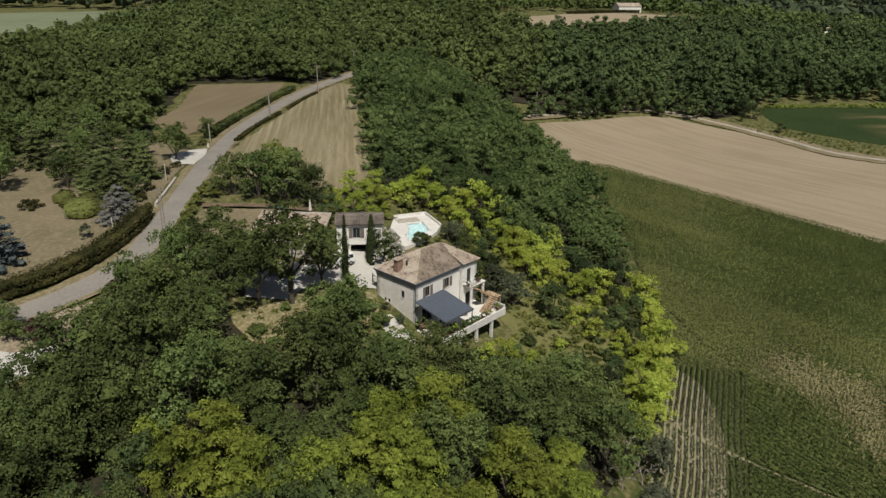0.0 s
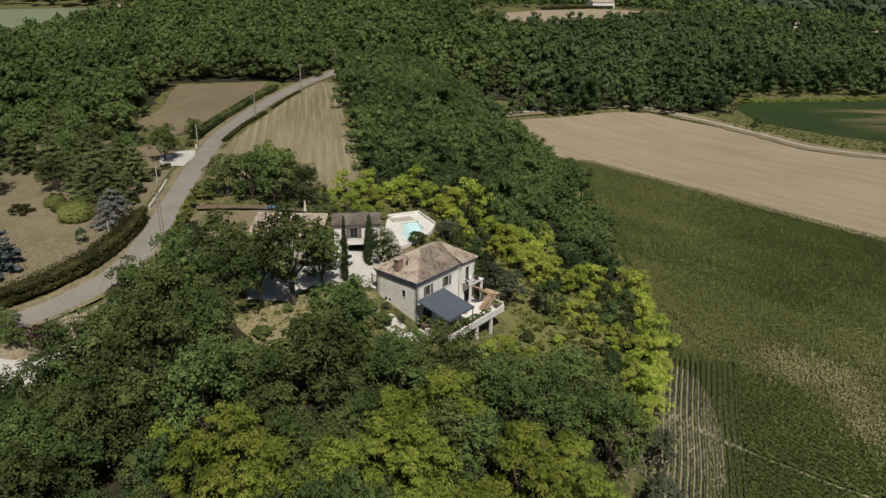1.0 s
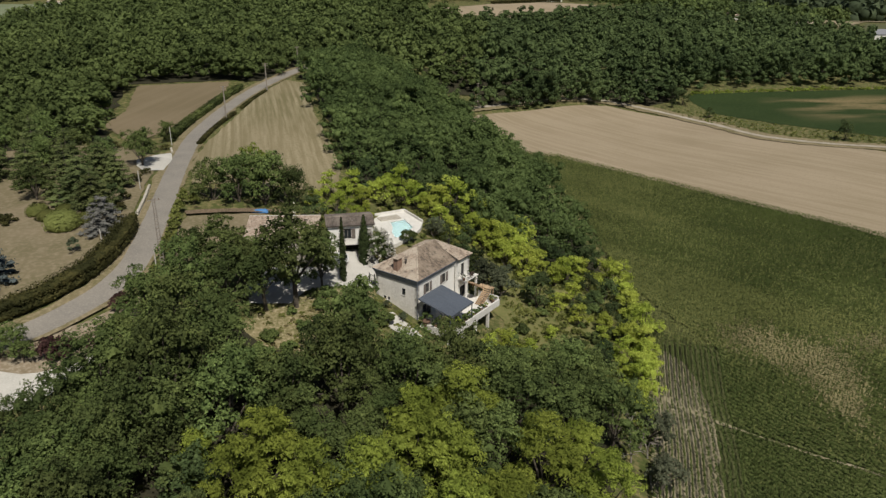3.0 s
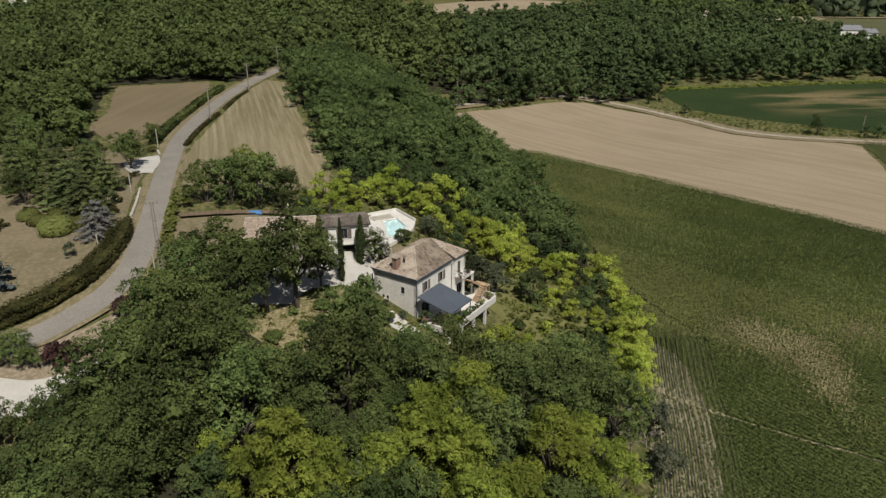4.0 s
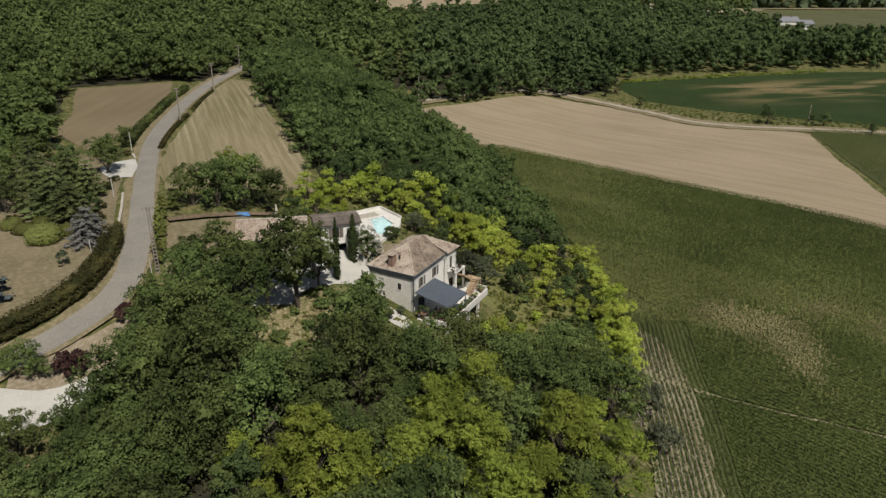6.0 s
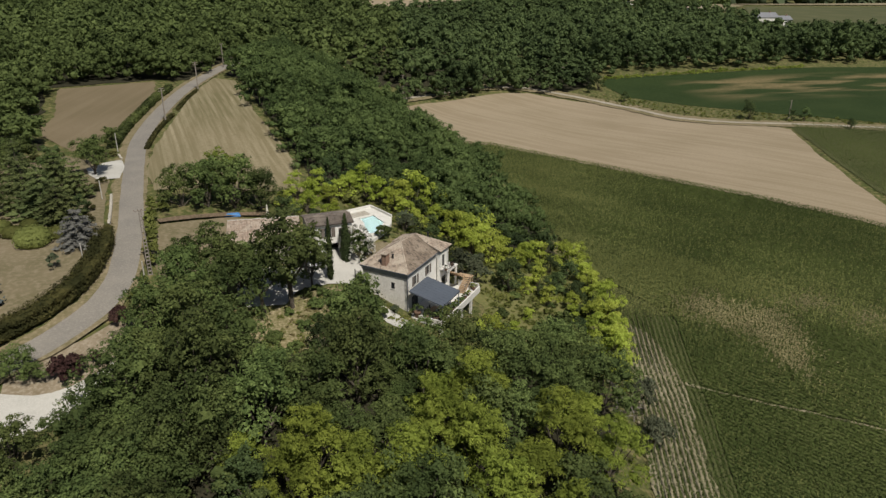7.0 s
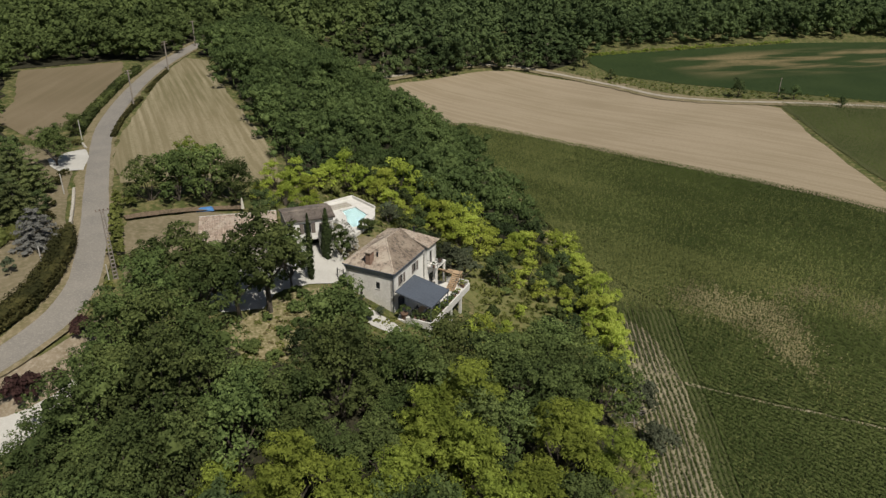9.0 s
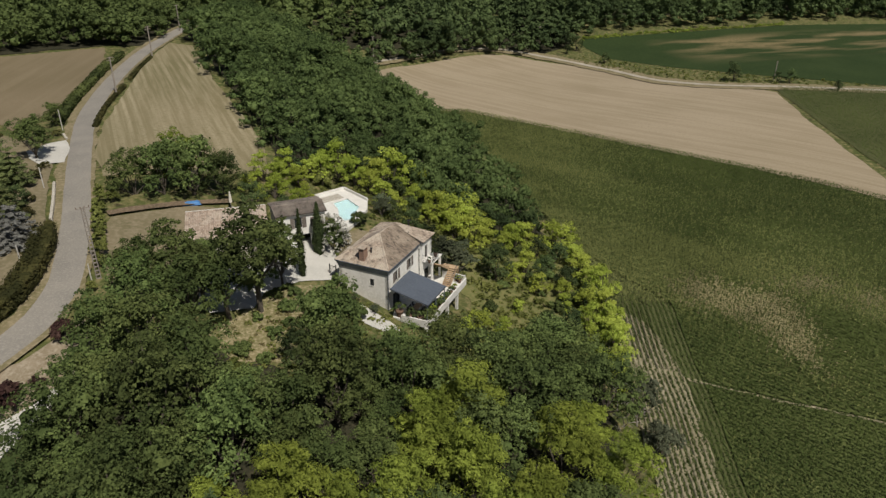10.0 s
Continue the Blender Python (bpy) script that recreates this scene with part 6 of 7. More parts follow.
def utility_pole(x, y, height, arms=1, turn=0.0, lattice=False):
    root = new("utility_pole")
    if lattice:
        bm = bmesh.new()
        w0, w1 = 0.27, 0.15
        for sx in (-1, 1):
            rod(bm, (sx * w0, 0, -0.5), (sx * w1, 0, height), 0.07, 6)
        part("leg", bm, POLE_WOOD, root)
        n = int(height / 0.55)
        for k in range(n):
            f = k / n
            w = w0 + (w1 - w0) * f
            boxed("rung", (-w, w, -0.06, 0.06, f * height, f * height + 0.16), POLE_WOOD, root, 0)
    else:
        bm = bmesh.new()
        bmesh.ops.create_cone(bm, cap_ends=True, segments=10, radius1=0.21, radius2=0.14, depth=height + 0.6, matrix=Matrix.Translation((0, 0, height / 2 - 0.3)))
        part("shaft", bm, POLE_WOOD, root)
    for k in range(arms):
        z = height - 0.25 - 0.6 * k
        arm = boxed("crossarm", (-0.85, 0.85, -0.05, 0.05, z, z + 0.11), POLE_WOOD, root, 0.01)
        for xx in (-0.75, -0.25, 0.25, 0.75):
            bm = bmesh.new()
            rod(bm, (xx, 0, z + 0.11), (xx, 0, z + 0.32), 0.045, 6)
            part("insulator", bm, CERAMIC, arm)
    root.matrix_basis = pose(x, y, gz(x, y), 0, 0, turn)
    return tagged(root, "tall grey lattice concrete power pole beside the road" if lattice else "grey wooden utility pole with a crossarm", "pole", "" if lattice else "utility poles")


utility_pole(-46.2, 94.6, 10.2, 1, 20, True)
for x, y, h, n in [(-56.4, 183.4, 8.8, 2), (-52.6, 223.5, 8.6, 2), (95.0, 297.0, 8.6, 1), (22.5, 297.0, 8.2, 1), (151.8, 216.5, 6.5, 1), (-47.8, 262, 8.5, 1)]:
    utility_pole(x, y, h, n, 30)
for x, y, h in [(-55.9, 98.0, 3.0), (-58.7, 123.7, 3.6), (-62.6, 156.5, 4.2), (-46.9, 93.8, 2.6)]:
    bm = bmesh.new()
    bmesh.ops.create_cone(bm, cap_ends=True, segments=10, radius1=0.1, radius2=0.08, depth=h + 0.5, matrix=Matrix.Translation((0, 0, h / 2 - 0.25)))
    post = part("telephone_post", bm, PALE_POLE)
    post.matrix_basis = pose(x, y, gz(x, y))
    tagged(post, "short pale concrete post beside the road", "post", "short roadside posts")


def stone_wall(line, height, width, label):
    """A low dry-stone wall: single stones laid in courses along a line."""
    root = new("stone_wall")
    rng = np.random.default_rng(9)
    c = spline(line, 0.45)
    t = np.gradient(c[:, :2], axis=0)
    shapes = []
    for k in range(6):
        bm = bmesh.new()
        box(bm, -0.26, 0.26, -width / 2, width / 2, 0, 0.26, 0.05)
        for vtx in bm.verts:
            vtx.co += Vector(rng.normal(0, 0.012, 3))
        me = bpy.data.meshes.new("stone")
        bm.to_mesh(me)
        bm.free()
        me.materials.append(STONE)
        shapes.append(me)
    for (x, y), (tx, ty) in zip(c[:, :2], t):
        for course in range(int(height / 0.24)):
            s = part("stone", shapes[rng.integers(6)], None, root)
            s.matrix_basis = pose(x + rng.normal(0, 0.02), y + rng.normal(0, 0.02), gz(x, y) - 0.05 + course * 0.25, 0, 0, math.degrees(math.atan2(ty, tx)) + rng.normal(0, 2))
    return tagged(root, label, "wall", kind="structure")


stone_wall([(-54.9, 110.6), (-55.9, 117), (-57.3, 124.5)], 0.8, 0.4, "low grey dry-stone wall beside the road")
stone_wall([(-60.5, 149.6), (-61.6, 152.6)], 0.6, 0.4, "short low stone wall at the gravel entrance")


def earth_bank():
    line = [(-47.6, 112.4), (-42.5, 114.8), (-36, 117.3), (-30, 118.6)]
    ob = ribbon("earth_bank", line, 0.8, EARTH, 0.45, "low bank of bare red earth behind the dry yard", "bank", 1.0, 4, 0.3)
    return ob


earth_bank()

# ---- vehicle, terrace things ----
WHITE_PAINT = surface("white_car_paint", (0.72, 0.72, 0.71), (0.66, 0.66, 0.65), (0.76, 0.76, 0.75), 0.6, 4.0, 0.3, 0.0)
RUBBER = surface("tyre_rubber", (0.03, 0.03, 0.03), (0.02, 0.02, 0.02), (0.045, 0.045, 0.045), 2.0, 9.0, 0.9, 0.1, 0.01)
ALLOY = surface("wheel_alloy", (0.42, 0.42, 0.43), (0.34, 0.34, 0.35), (0.5, 0.5, 0.5), 2.0, 9.0, 0.4, 0.0, 0.01, 0.8)
LAMP_GLASS = glass_material("lamp_glass", (0.5, 0.5, 0.5), 0.1)
FABRIC = surface("cream_canvas", (0.66, 0.62, 0.54), (0.56, 0.52, 0.44), (0.71, 0.68, 0.61), 1.5, 8.0, 0.95, 0.2, 0.01)
BLUE_TARP = surface("blue_tarpaulin", (0.06, 0.20, 0.46), (0.045, 0.15, 0.36), (0.10, 0.27, 0.54), 1.2, 5.0, 0.55, 0.3, 0.04)
DARK_CLOTH = surface("charcoal_mesh", (0.05, 0.05, 0.052), (0.035, 0.035, 0.037), (0.075, 0.075, 0.078), 2.0, 9.0, 0.9, 0.1, 0.01)


def white_van(x, y, turn):
    root = new("white_van")
    # side outline: bonnet, raked windscreen, long roof, upright tail
    side = [(-2.15, 0.42), (-2.18, 0.78), (-2.0, 1.0), (-1.25, 1.12), (-0.55, 1.72), (-0.2, 1.84), (1.95, 1.86), (2.12, 1.7), (2.18, 0.75), (2.12, 0.4)]
    bm = bmesh.new()
    rows = []
    for w, inset in ((-0.9, 0.0), (-0.86, 0.06), (0.86, 0.06), (0.9, 0.0)):
        rows.append([bm.verts.new((px, w * (1.0 - max(0, pz - 1.0) * 0.16), pz + (0.02 if inset else 0))) for px, pz in side])
    for a, b in zip(rows, rows[1:]):
        for k in range(len(side)):
            j = (k + 1) % len(side)
            bm.faces.new((a[k], a[j], b[j], b[k]))
    bm.faces.new(rows[0][::-1])
    bm.faces.new(rows[-1])
    bmesh.ops.recalc_face_normals(bm, faces=bm.faces)
    part("body", bm, WHITE_PAINT, root)
    bm = bmesh.new()
    bm.faces.new([bm.verts.new(v) for v in ((-1.22, -0.74, 1.16), (-1.22, 0.74, 1.16), (-0.6, 0.70, 1.70), (-0.6, -0.70, 1.70))])
    bmesh.ops.translate(bm, vec=(-0.012, 0, 0.012), verts=bm.verts)
    part("windscreen", bm, GLASS, root, "dark tinted windscreen")
    for s in (-1, 1):
        for x0, x1, xt in ((-0.95, 0.05, -0.42), (0.12, 1.05, 0.12), (1.12, 1.9, 1.12)):
            bm = bmesh.new()
            y0, y1 = s * 0.905 * 0.97, s * 0.905 * 0.885
            bm.faces.new([bm.verts.new(v) for v in ((x0, y0, 1.14), (x1, y0, 1.14), (x1, y1, 1.66), (xt, y1, 1.66))])
            part("side_window", bm, GLASS, root)
        bm = bmesh.new()
        box(bm, -2.17, -1.92, s * 0.62 - 0.2, s * 0.62 + 0.2, 0.78, 0.95, 0.03)
        part("headlight", bm, LAMP_GLASS, root)
        bm = bmesh.new()
        box(bm, -0.82, -0.62, s * 1.02 - 0.1, s * 1.02 + 0.1, 1.1, 1.28, 0.03)
        part("mirror", bm, DARK_CLOTH, root)
        for xw in (-1.35, 1.35):
            bm = bmesh.new()
            bmesh.ops.create_cone(bm, cap_ends=True, segments=20, radius1=0.33, radius2=0.33, depth=0.22, matrix=pose(xw, s * 0.84, 0.33, 90))
            wheel = part("wheel", bm, RUBBER, root)
            bm = bmesh.new()
            bmesh.ops.create_cone(bm, cap_ends=True, segments=16, radius1=0.2, radius2=0.19, depth=0.24, matrix=pose(xw, s * 0.845, 0.33, 90))
            part("rim", bm, ALLOY, wheel)
    boxed("bumper", (-2.24, -2.05, -0.85, 0.85, 0.3, 0.6), DARK_CLOTH, root, 0.04)
    boxed("bumper", (2.05, 2.24, -0.85, 0.85, 0.3, 0.6), DARK_CLOTH, root, 0.04)
    root.matrix_basis = pose(x, y, gz(x, y) + 0.17, 0, 0, turn)
    return tagged(root, "small white van with dark windscreen parked on the gravel courtyard", "van")


white_van(-21.6, 101.6, 46)


def potted_plant(at, leaf, seed, size, label):
    root = new("potted_plant")
    bm = bmesh.new()
    bmesh.ops.create_cone(bm, cap_ends=True, segments=14, radius1=0.17 * size, radius2=0.25 * size, depth=0.4 * size, matrix=Matrix.Translation((0, 0, 0.2 * size)))
    bmesh.ops.create_cone(bm, cap_ends=True, segments=14, radius1=0.28 * size, radius2=0.28 * size, depth=0.06 * size, matrix=Matrix.Translation((0, 0, 0.4 * size)))
    part("pot", bm, TERRACOTTA, root, "terracotta flowerpot")
    rng = np.random.default_rng(seed)
    c, r = crown_lobes(rng, 0.55 * size, 0.7 * size, 7)
    v, f = join([leaf_cloud(rng, c + [0, 0, 0.42 * size], r * 1.2, 26, 0.1 * size, 0.9)])
    part("foliage", quads_mesh("foliage", v, f, leaf), None, root)
    root.matrix_basis = HOUSE_AT @ Matrix.Translation(at)
    return tagged(root, label, "plant", "potted plants of the terrace")


for k, (x, y, s) in enumerate([(0.3, -5.6, 2.0), (1.2, -5.7, 1.6), (2.2, -5.6, 1.7), (3.0, -5.7, 1.3), (3.9, -5.75, 1.6), (4.8, -5.7, 1.4), (5.8, -5.7, 1.2), (6.6, -5.7, 1.4), (7.6, -5.75, 1.0), (8.8, -5.7, 1.2), (10.2, -5.7, 1.0), (-0.1, -3.4, 1.7), (0.0, -1.6, 2.2), (0.1, -4.6, 1.5), (12.6, -5.5, 1.2), (13.0, -4.9, 1.0)]):
    potted_plant((x, y, -0.85), (OAK, HOLM, LOCUST, HOLM)[k % 4], 400 + k, s, "leafy green plant in a terracotta pot by the parapet")
potted_plant((12.4, -1.5, 2.97), HOLM, 430, 1.3, "dark potted shrub on the balcony")
potted_plant((9.95, -1.6, 2.97), HOLM, 431, 0.9, "small potted plant on the balcony")


def garden_table():
    root = new("garden_table")
    boxed("tabletop", (-1.1, 1.1, -0.5, 0.5, 0.70, 0.75), TIMBER, root, 0.01)
    for x in (-1.0, 1.0):
        for y in (-0.4, 0.4):
            boxed("leg", (x - 0.04, x + 0.04, y - 0.04, y + 0.04, 0, 0.70), IRON, root, 0.006)
    root.matrix_basis = HOUSE_AT @ pose(2.2, -3.2, -0.85)
    return tagged(root, "long timber garden table under the veranda roof", "table")


def garden_chair():
    root = new("garden_chair")
    boxed("seat", (-0.23, 0.23, -0.23, 0.23, 0.42, 0.46), DARK_CLOTH, root, 0.01)
    boxed("backrest", (-0.23, 0.23, 0.2, 0.24, 0.48, 0.92), DARK_CLOTH, root, 0.01)
    for x in (-0.2, 0.2):
        for y in (-0.2, 0.2):
            boxed("leg", (x - 0.018, x + 0.018, y - 0.018, y + 0.018, 0, 0.42), IRON, root, 0)
    return tagged(root, "dark mesh garden chair at the timber table", "chair", "chairs round the garden table")


garden_table()
chair = garden_chair()
seats = [(1.4, -2.4, 0), (2.2, -2.4, 0), (3.0, -2.4, 0), (1.4, -4.0, 180), (2.2, -4.0, 180), (3.0, -4.0, 180)]
chair.matrix_basis = HOUSE_AT @ pose(seats[0][0], seats[0][1], -0.85, 0, 0, seats[0][2])
for x, y, a in seats[1:]:
    copy_thing(chair, HOUSE_AT @ pose(x, y, -0.85, 0, 0, a))


def sun_lounger(x, y, turn):
    root = new("sun_lounger")
    boxed("mattress", (-0.33, 0.33, -0.95, 0.45, 0.30, 0.40), DARK_CLOTH, root, 0.03)
    bm = bmesh.new()
    box(bm, -0.33, 0.33, 0, 0.7, 0, 0.1, 0.03, pose(0, 0.45, 0.31, 38))
    part("backrest", bm, DARK_CLOTH, root)
    boxed("frame", (-0.35, 0.35, -0.97, 0.5, 0.25, 0.30), ALLOY, root, 0.01)
    for px in (-0.3, 0.3):
        for py in (-0.85, 0.4):
            boxed("leg", (px - 0.025, px + 0.025, py - 0.025, py + 0.025, 0, 0.25), ALLOY, root, 0)
    root.matrix_basis = HOUSE_AT @ pose(x, y, -0.85, 0, 0, turn)
    return tagged(root, "charcoal sun lounger on the open part of the terrace", "lounger", "sun loungers of the terrace")


sun_lounger(7.4, -2.4, 60)
sun_lounger(8.6, -2.0, 60)


def closed_parasol(x, y):
    root = new("closed_parasol")
    bm = bmesh.new()
    rod(bm, (0, 0, 0), (0, 0, 3.0), 0.035)
    part("pole", bm, ALLOY, root)
    bm = bmesh.new()
    bmesh.ops.create_cone(bm, cap_ends=True, segments=12, radius1=0.24, radius2=0.08, depth=1.9, matrix=Matrix.Translation((0, 0, 1.95)))
    for v in bm.verts:
        a = math.atan2(v.co.y, v.co.x)
        v.co.xy *= 1 + 0.18 * math.cos(6 * a)
    part("canopy", bm, FABRIC, root, "folded cream canvas canopy")
    boxed("base", (-0.35, 0.35, -0.35, 0.35, 0, 0.1), CONCRETE, root, 0.02)
    root.matrix_basis = pose(x, y, gz(x, y) + 0.12)
    return tagged(root, "folded cream parasol standing behind the barn", "parasol")


closed_parasol(-29.9, 116.8)


def covered_stack(x, y, turn):
    root = new("tarpaulin_cover")
    bm = bmesh.new()
    bmesh.ops.create_grid(bm, x_segments=22, y_segments=12, size=0.5)
    for v in bm.verts:
        px, py = v.co.x, v.co.y
        edge = max(abs(px), abs(py)) * 2
        v.co = Vector((px * 3.0, py * 1.1, 0.5 * (1 - max(0, edge - 0.72) / 0.28) + 0.06 * noise.noise((px * 6, py * 6, 0.4))))
    part("sheet", bm, BLUE_TARP, root)
    root.matrix_basis = pose(x, y, gz(x, y) + 0.1, 0, 0, turn)
    return tagged(root, "crumpled blue tarpaulin over a low stack", "tarpaulin")


covered_stack(-36.0, 117.2, 4)


def garden_gate(x, y, turn):
    root = new("iron_gate")
    for s in (-0.55, 0.55):
        boxed("gate_post", (s - 0.06, s + 0.06, -0.06, 0.06, 0, 1.9), IRON, root, 0.01)
    for k in range(7):
        bm = bmesh.new()
        rod(bm, (-0.42 + k * 0.14, 0, 0.1), (-0.42 + k * 0.14, 0, 1.7), 0.012, 5)
        part("bar", bm, IRON, root)
    for z in (0.15, 1.6):
        boxed("rail", (-0.5, 0.5, -0.02, 0.02, z, z + 0.05), IRON, root, 0)
    root.matrix_basis = pose(x, y, gz(x, y), 0, 0, turn)
    return tagged(root, "black iron garden gate beside the farmhouse corner", "gate")


garden_gate(-15.6, 98.2, 140)
draped("rubble_patch", [(-14.2, 90.2), (-12.2, 91.4), (-9.4, 89.0), (-7.8, 86.4), (-10.4, 85.8), (-13, 87.6)], GRAVEL, 0.13, 1.5, "pale rubble and gravel beside the farmhouse", "gravel", 0.4)

# ---- maize ----


def along(lines, step, seed, stray=0.13):
    """Where the plants stand: points along rows, a little astray."""
    rng = np.random.default_rng(seed)
    pts = []
    for line in lines:
        d = np.r_[0, np.cumsum(np.hypot(*np.diff(line, axis=0).T))]
        q = np.arange(0, d[-1], step)
        pts.append(np.stack([np.interp(q, d, line[:, 0]), np.interp(q, d, line[:, 1])], 1))
    p = np.concatenate(pts)
    return p + rng.normal(0, stray, p.shape)


def maize_rows(name, p, leaf, label, seed=1, tall=1.7, dense=3, spread=1.0, low=0.35):
    """Maize at the given places: each plant a few arching leaf blades, all in one mass."""
    rng = np.random.default_rng(seed)
    p = np.repeat(p, dense, 0)
    n = len(p)
    z = ground_z(p[:, 0], p[:, 1])
    a = rng.uniform(0, 6.283, n)
    out = np.stack([np.cos(a), np.sin(a), np.zeros(n)], 1)
    side = np.stack([-np.sin(a), np.cos(a), np.zeros(n)], 1)
    h = tall * (low + (1 - low) * rng.random(n) ** 0.8)[:, None]
    reach = rng.uniform(0.22, 0.42, n)[:, None] * spread
    wide = rng.uniform(0.06, 0.10, n)[:, None]
    base = np.stack([p[:, 0], p[:, 1], z + 0.1], 1)
    up = np.array([0, 0, 1.0])
    lift = rng.uniform(-0.18, 0.25, n)[:, None]
    v = np.stack([base + up * h - out * 0.1 + side * wide, base + up * (h - 0.06) - out * 0.1 - side * wide, base + out * reach + up * (h + lift)], 1).reshape(-1, 3)
    me = quads_mesh(name, v, np.arange(3 * n).reshape(-1, 3), leaf)
    return tagged(part(name, me), label, "crop", kind="stuff")


# rows of the headland follow the edge of the wood; the rest run along the harvested field
HEAD_LINE = np.array(spline([(10, 34), (15.5, 52), (20, 64.4), (23.6, 74.6), (27, 86.6), (31.6, 100.9)], 2.0))[:, :2]
tang = np.gradient(HEAD_LINE, axis=0)
tang /= np.hypot(tang[:, 0], tang[:, 1])[:, None]
right = np.stack([tang[:, 1], -tang[:, 0]], 1)
head_rows = []
for k in range(14):
    o = 0.5 + 0.82 * k
    head_rows.append(HEAD_LINE + right * o)
LIMIT = [tuple(q) for q in HEAD_LINE] + [tuple(q) for q in (HEAD_LINE + right * (0.5 + 0.82 * 13.6))[::-1]]


def patches(p):
    """How much of the maize is dry at each place, 0 to 1."""
    x, y = p[:, 0], p[:, 1]
    d = mound(x, y, 48.8, 98.5, 4.0, 4.6, 0.9) + mound(x, y, 51.0, 92.5, 2.2, 4.0, 0.6) + mound(x, y, 56.0, 91, 4.2, 4.4, 0.9) + mound(x, y, 55.4, 85.5, 3.2, 5.0, 0.85) + mound(x, y, 53.6, 79.5, 2.2, 4.0, 0.6) + mound(x, y, 68, 94.5, 4.5, 3.0, 0.5) + mound(x, y, 75, 87, 4.5, 3.2, 0.5)
    rough = np.array([noise.noise((a * 0.4, b * 0.4, 7.7)) for a, b in p])
    return np.clip(d * (1 + 0.45 * rough), 0, 1)


def paler(p):
    """How much of the maize is pale, 0 to 1: streaks that run with the rows, more beyond y 78, less beyond x 72."""
    x, y = p[:, 0], p[:, 1]
    d = mound(x, y, 45, 111, 13, 13, 0.75) + mound(x, y, 36.5, 132, 5, 22, 0.7) + mound(x, y, 60, 100, 14, 8, 0.5) + mound(x, y, 76, 92, 12, 12, 0.5) + mound(x, y, 62, 190, 30, 26, 0.35) + mound(x, y, 47, 148, 14, 26, 0.45)
    along, over = x * 0.55 - y * 0.83, x * 0.83 + y * 0.55
    streak = np.array([noise.noise((a * 0.018, b * 0.11, 2.2)) + 0.5 * noise.noise((a * 0.06, b * 0.35, 5.2)) for a, b in zip(along, over)])
    return np.clip(d + 0.04 + 0.22 * ramp(y, 78, 104) - 0.16 * ramp(x, 72, 88) + 0.9 * streak * (0.35 + d), 0, 0.95)


def off_track(p):
    """Clear of the bare wheel track that crosses the field."""
    d = np.abs((p[:, 1] - 82.5) * 0.80 + (p[:, 0] - 31) * 0.60)
    t = (p[:, 0] - 31) * 0.80 - (p[:, 1] - 82.5) * 0.60
    return ~((d < 0.45) & (t > -8) & (np.random.default_rng(4).random(len(p)) < 0.68))


def thin(p):
    """The poor corner by the wood, where much of the soil shows."""
    poor = mound(p[:, 0], p[:, 1], 24, 79, 7, 6, 0.4) + mound(p[:, 0], p[:, 1], 22, 64, 6, 9, 0.3) + mound(p[:, 0], p[:, 1], 27, 86, 5, 5, 0.3)
    return np.random.default_rng(8).random(len(p)) > poor


main_rows = []
way = np.array((69.4, -105.0)) / math.hypot(69.4, 105)
across = np.array((way[1], -way[0]))
start = np.array((43.5, 227.5))
for k in range(-60, 200):
    o = 0.78 * k
    line = np.array([start + across * o + way * s for s in np.arange(-150, 240, 4.0)])
    main_rows.append(line)


def in_main(p):
    ok = inside(CORN_EDGE, p[:, 0], p[:, 1]) & ~inside(LIMIT, p[:, 0], p[:, 1])
    return ok & (p[:, 1] > 44) & (p[:, 0] < 112)


def share(p):
    """Which plants are dry, which pale; the rest are a deep green."""
    u = np.random.default_rng(12).random(len(p))
    d = np.minimum(patches(p) * 1.6, 0.97)
    return u < d, (u >= d) & (u < d + (1 - d) * paler(p))


def clipped(poly, point, normal):
    """The part of a polygon on the side of a line that the normal points to."""
    out = []
    side = [(x - point[0]) * normal[0] + (y - point[1]) * normal[1] for x, y in poly]
    for k, (p, d) in enumerate(zip(poly, side)):
        q, e = poly[k - 1], side[k - 1]
        if (d > 0) != (e > 0):
            f = e / (e - d)
            out.append((q[0] + (p[0] - q[0]) * f, q[1] + (p[1] - q[1]) * f))
        if d > 0:
            out.append(p)
    return out


# the closed mass of lower leaves, on both sides of the wheel track
INNER = [tuple(q) for q in (HEAD_LINE + right * 11.5)[4:]] + [(35.3, 122), (35.3, 139), (37.2, 174), (33.7, 202), (25.5, 220), (20.5, 228.3), (42, 225.5), (68.8, 190.8), (91.6, 153.6), (111, 121), (114, 110), (111, 60), (70, 32), (30, 36)]
for flip in (1, -1):
    draped("maize_underleaves", clipped(INNER, (31 + 0.24 * flip, 82.5 + 0.32 * flip), (0.6 * flip, 0.8 * flip)), UNDERLEAF, 0.5, 3.0, "closed mass of the lower maize leaves", "crop", 0.25)
main = along(main_rows, 0.17, 31)
main = main[in_main(main)]
main = main[off_track(main)]
dry, pale = share(main)
maize_rows("maize", main[~dry & ~pale], MAIZE, "dense field of deep green maize", 31, 1.3, 4, 1.0, 0.45)
maize_rows("maize", main[pale], PALE_MAIZE, "paler maize in patches and streaks along the rows", 32, 1.3, 4, 1.0, 0.45)
maize_rows("maize", main[dry], DRY_MAIZE, "dried-out straw-coloured maize patches", 36, 1.25, 4, 1.0, 0.45)
head = along(head_rows[8:], 0.15, 35, 0.08)
maize_rows("maize", head[off_track(head)], MAIZE, "denser headland rows of green maize", 35, 1.3, 3, 0.8)
head = along(head_rows[:8], 0.12, 33, 0.05)
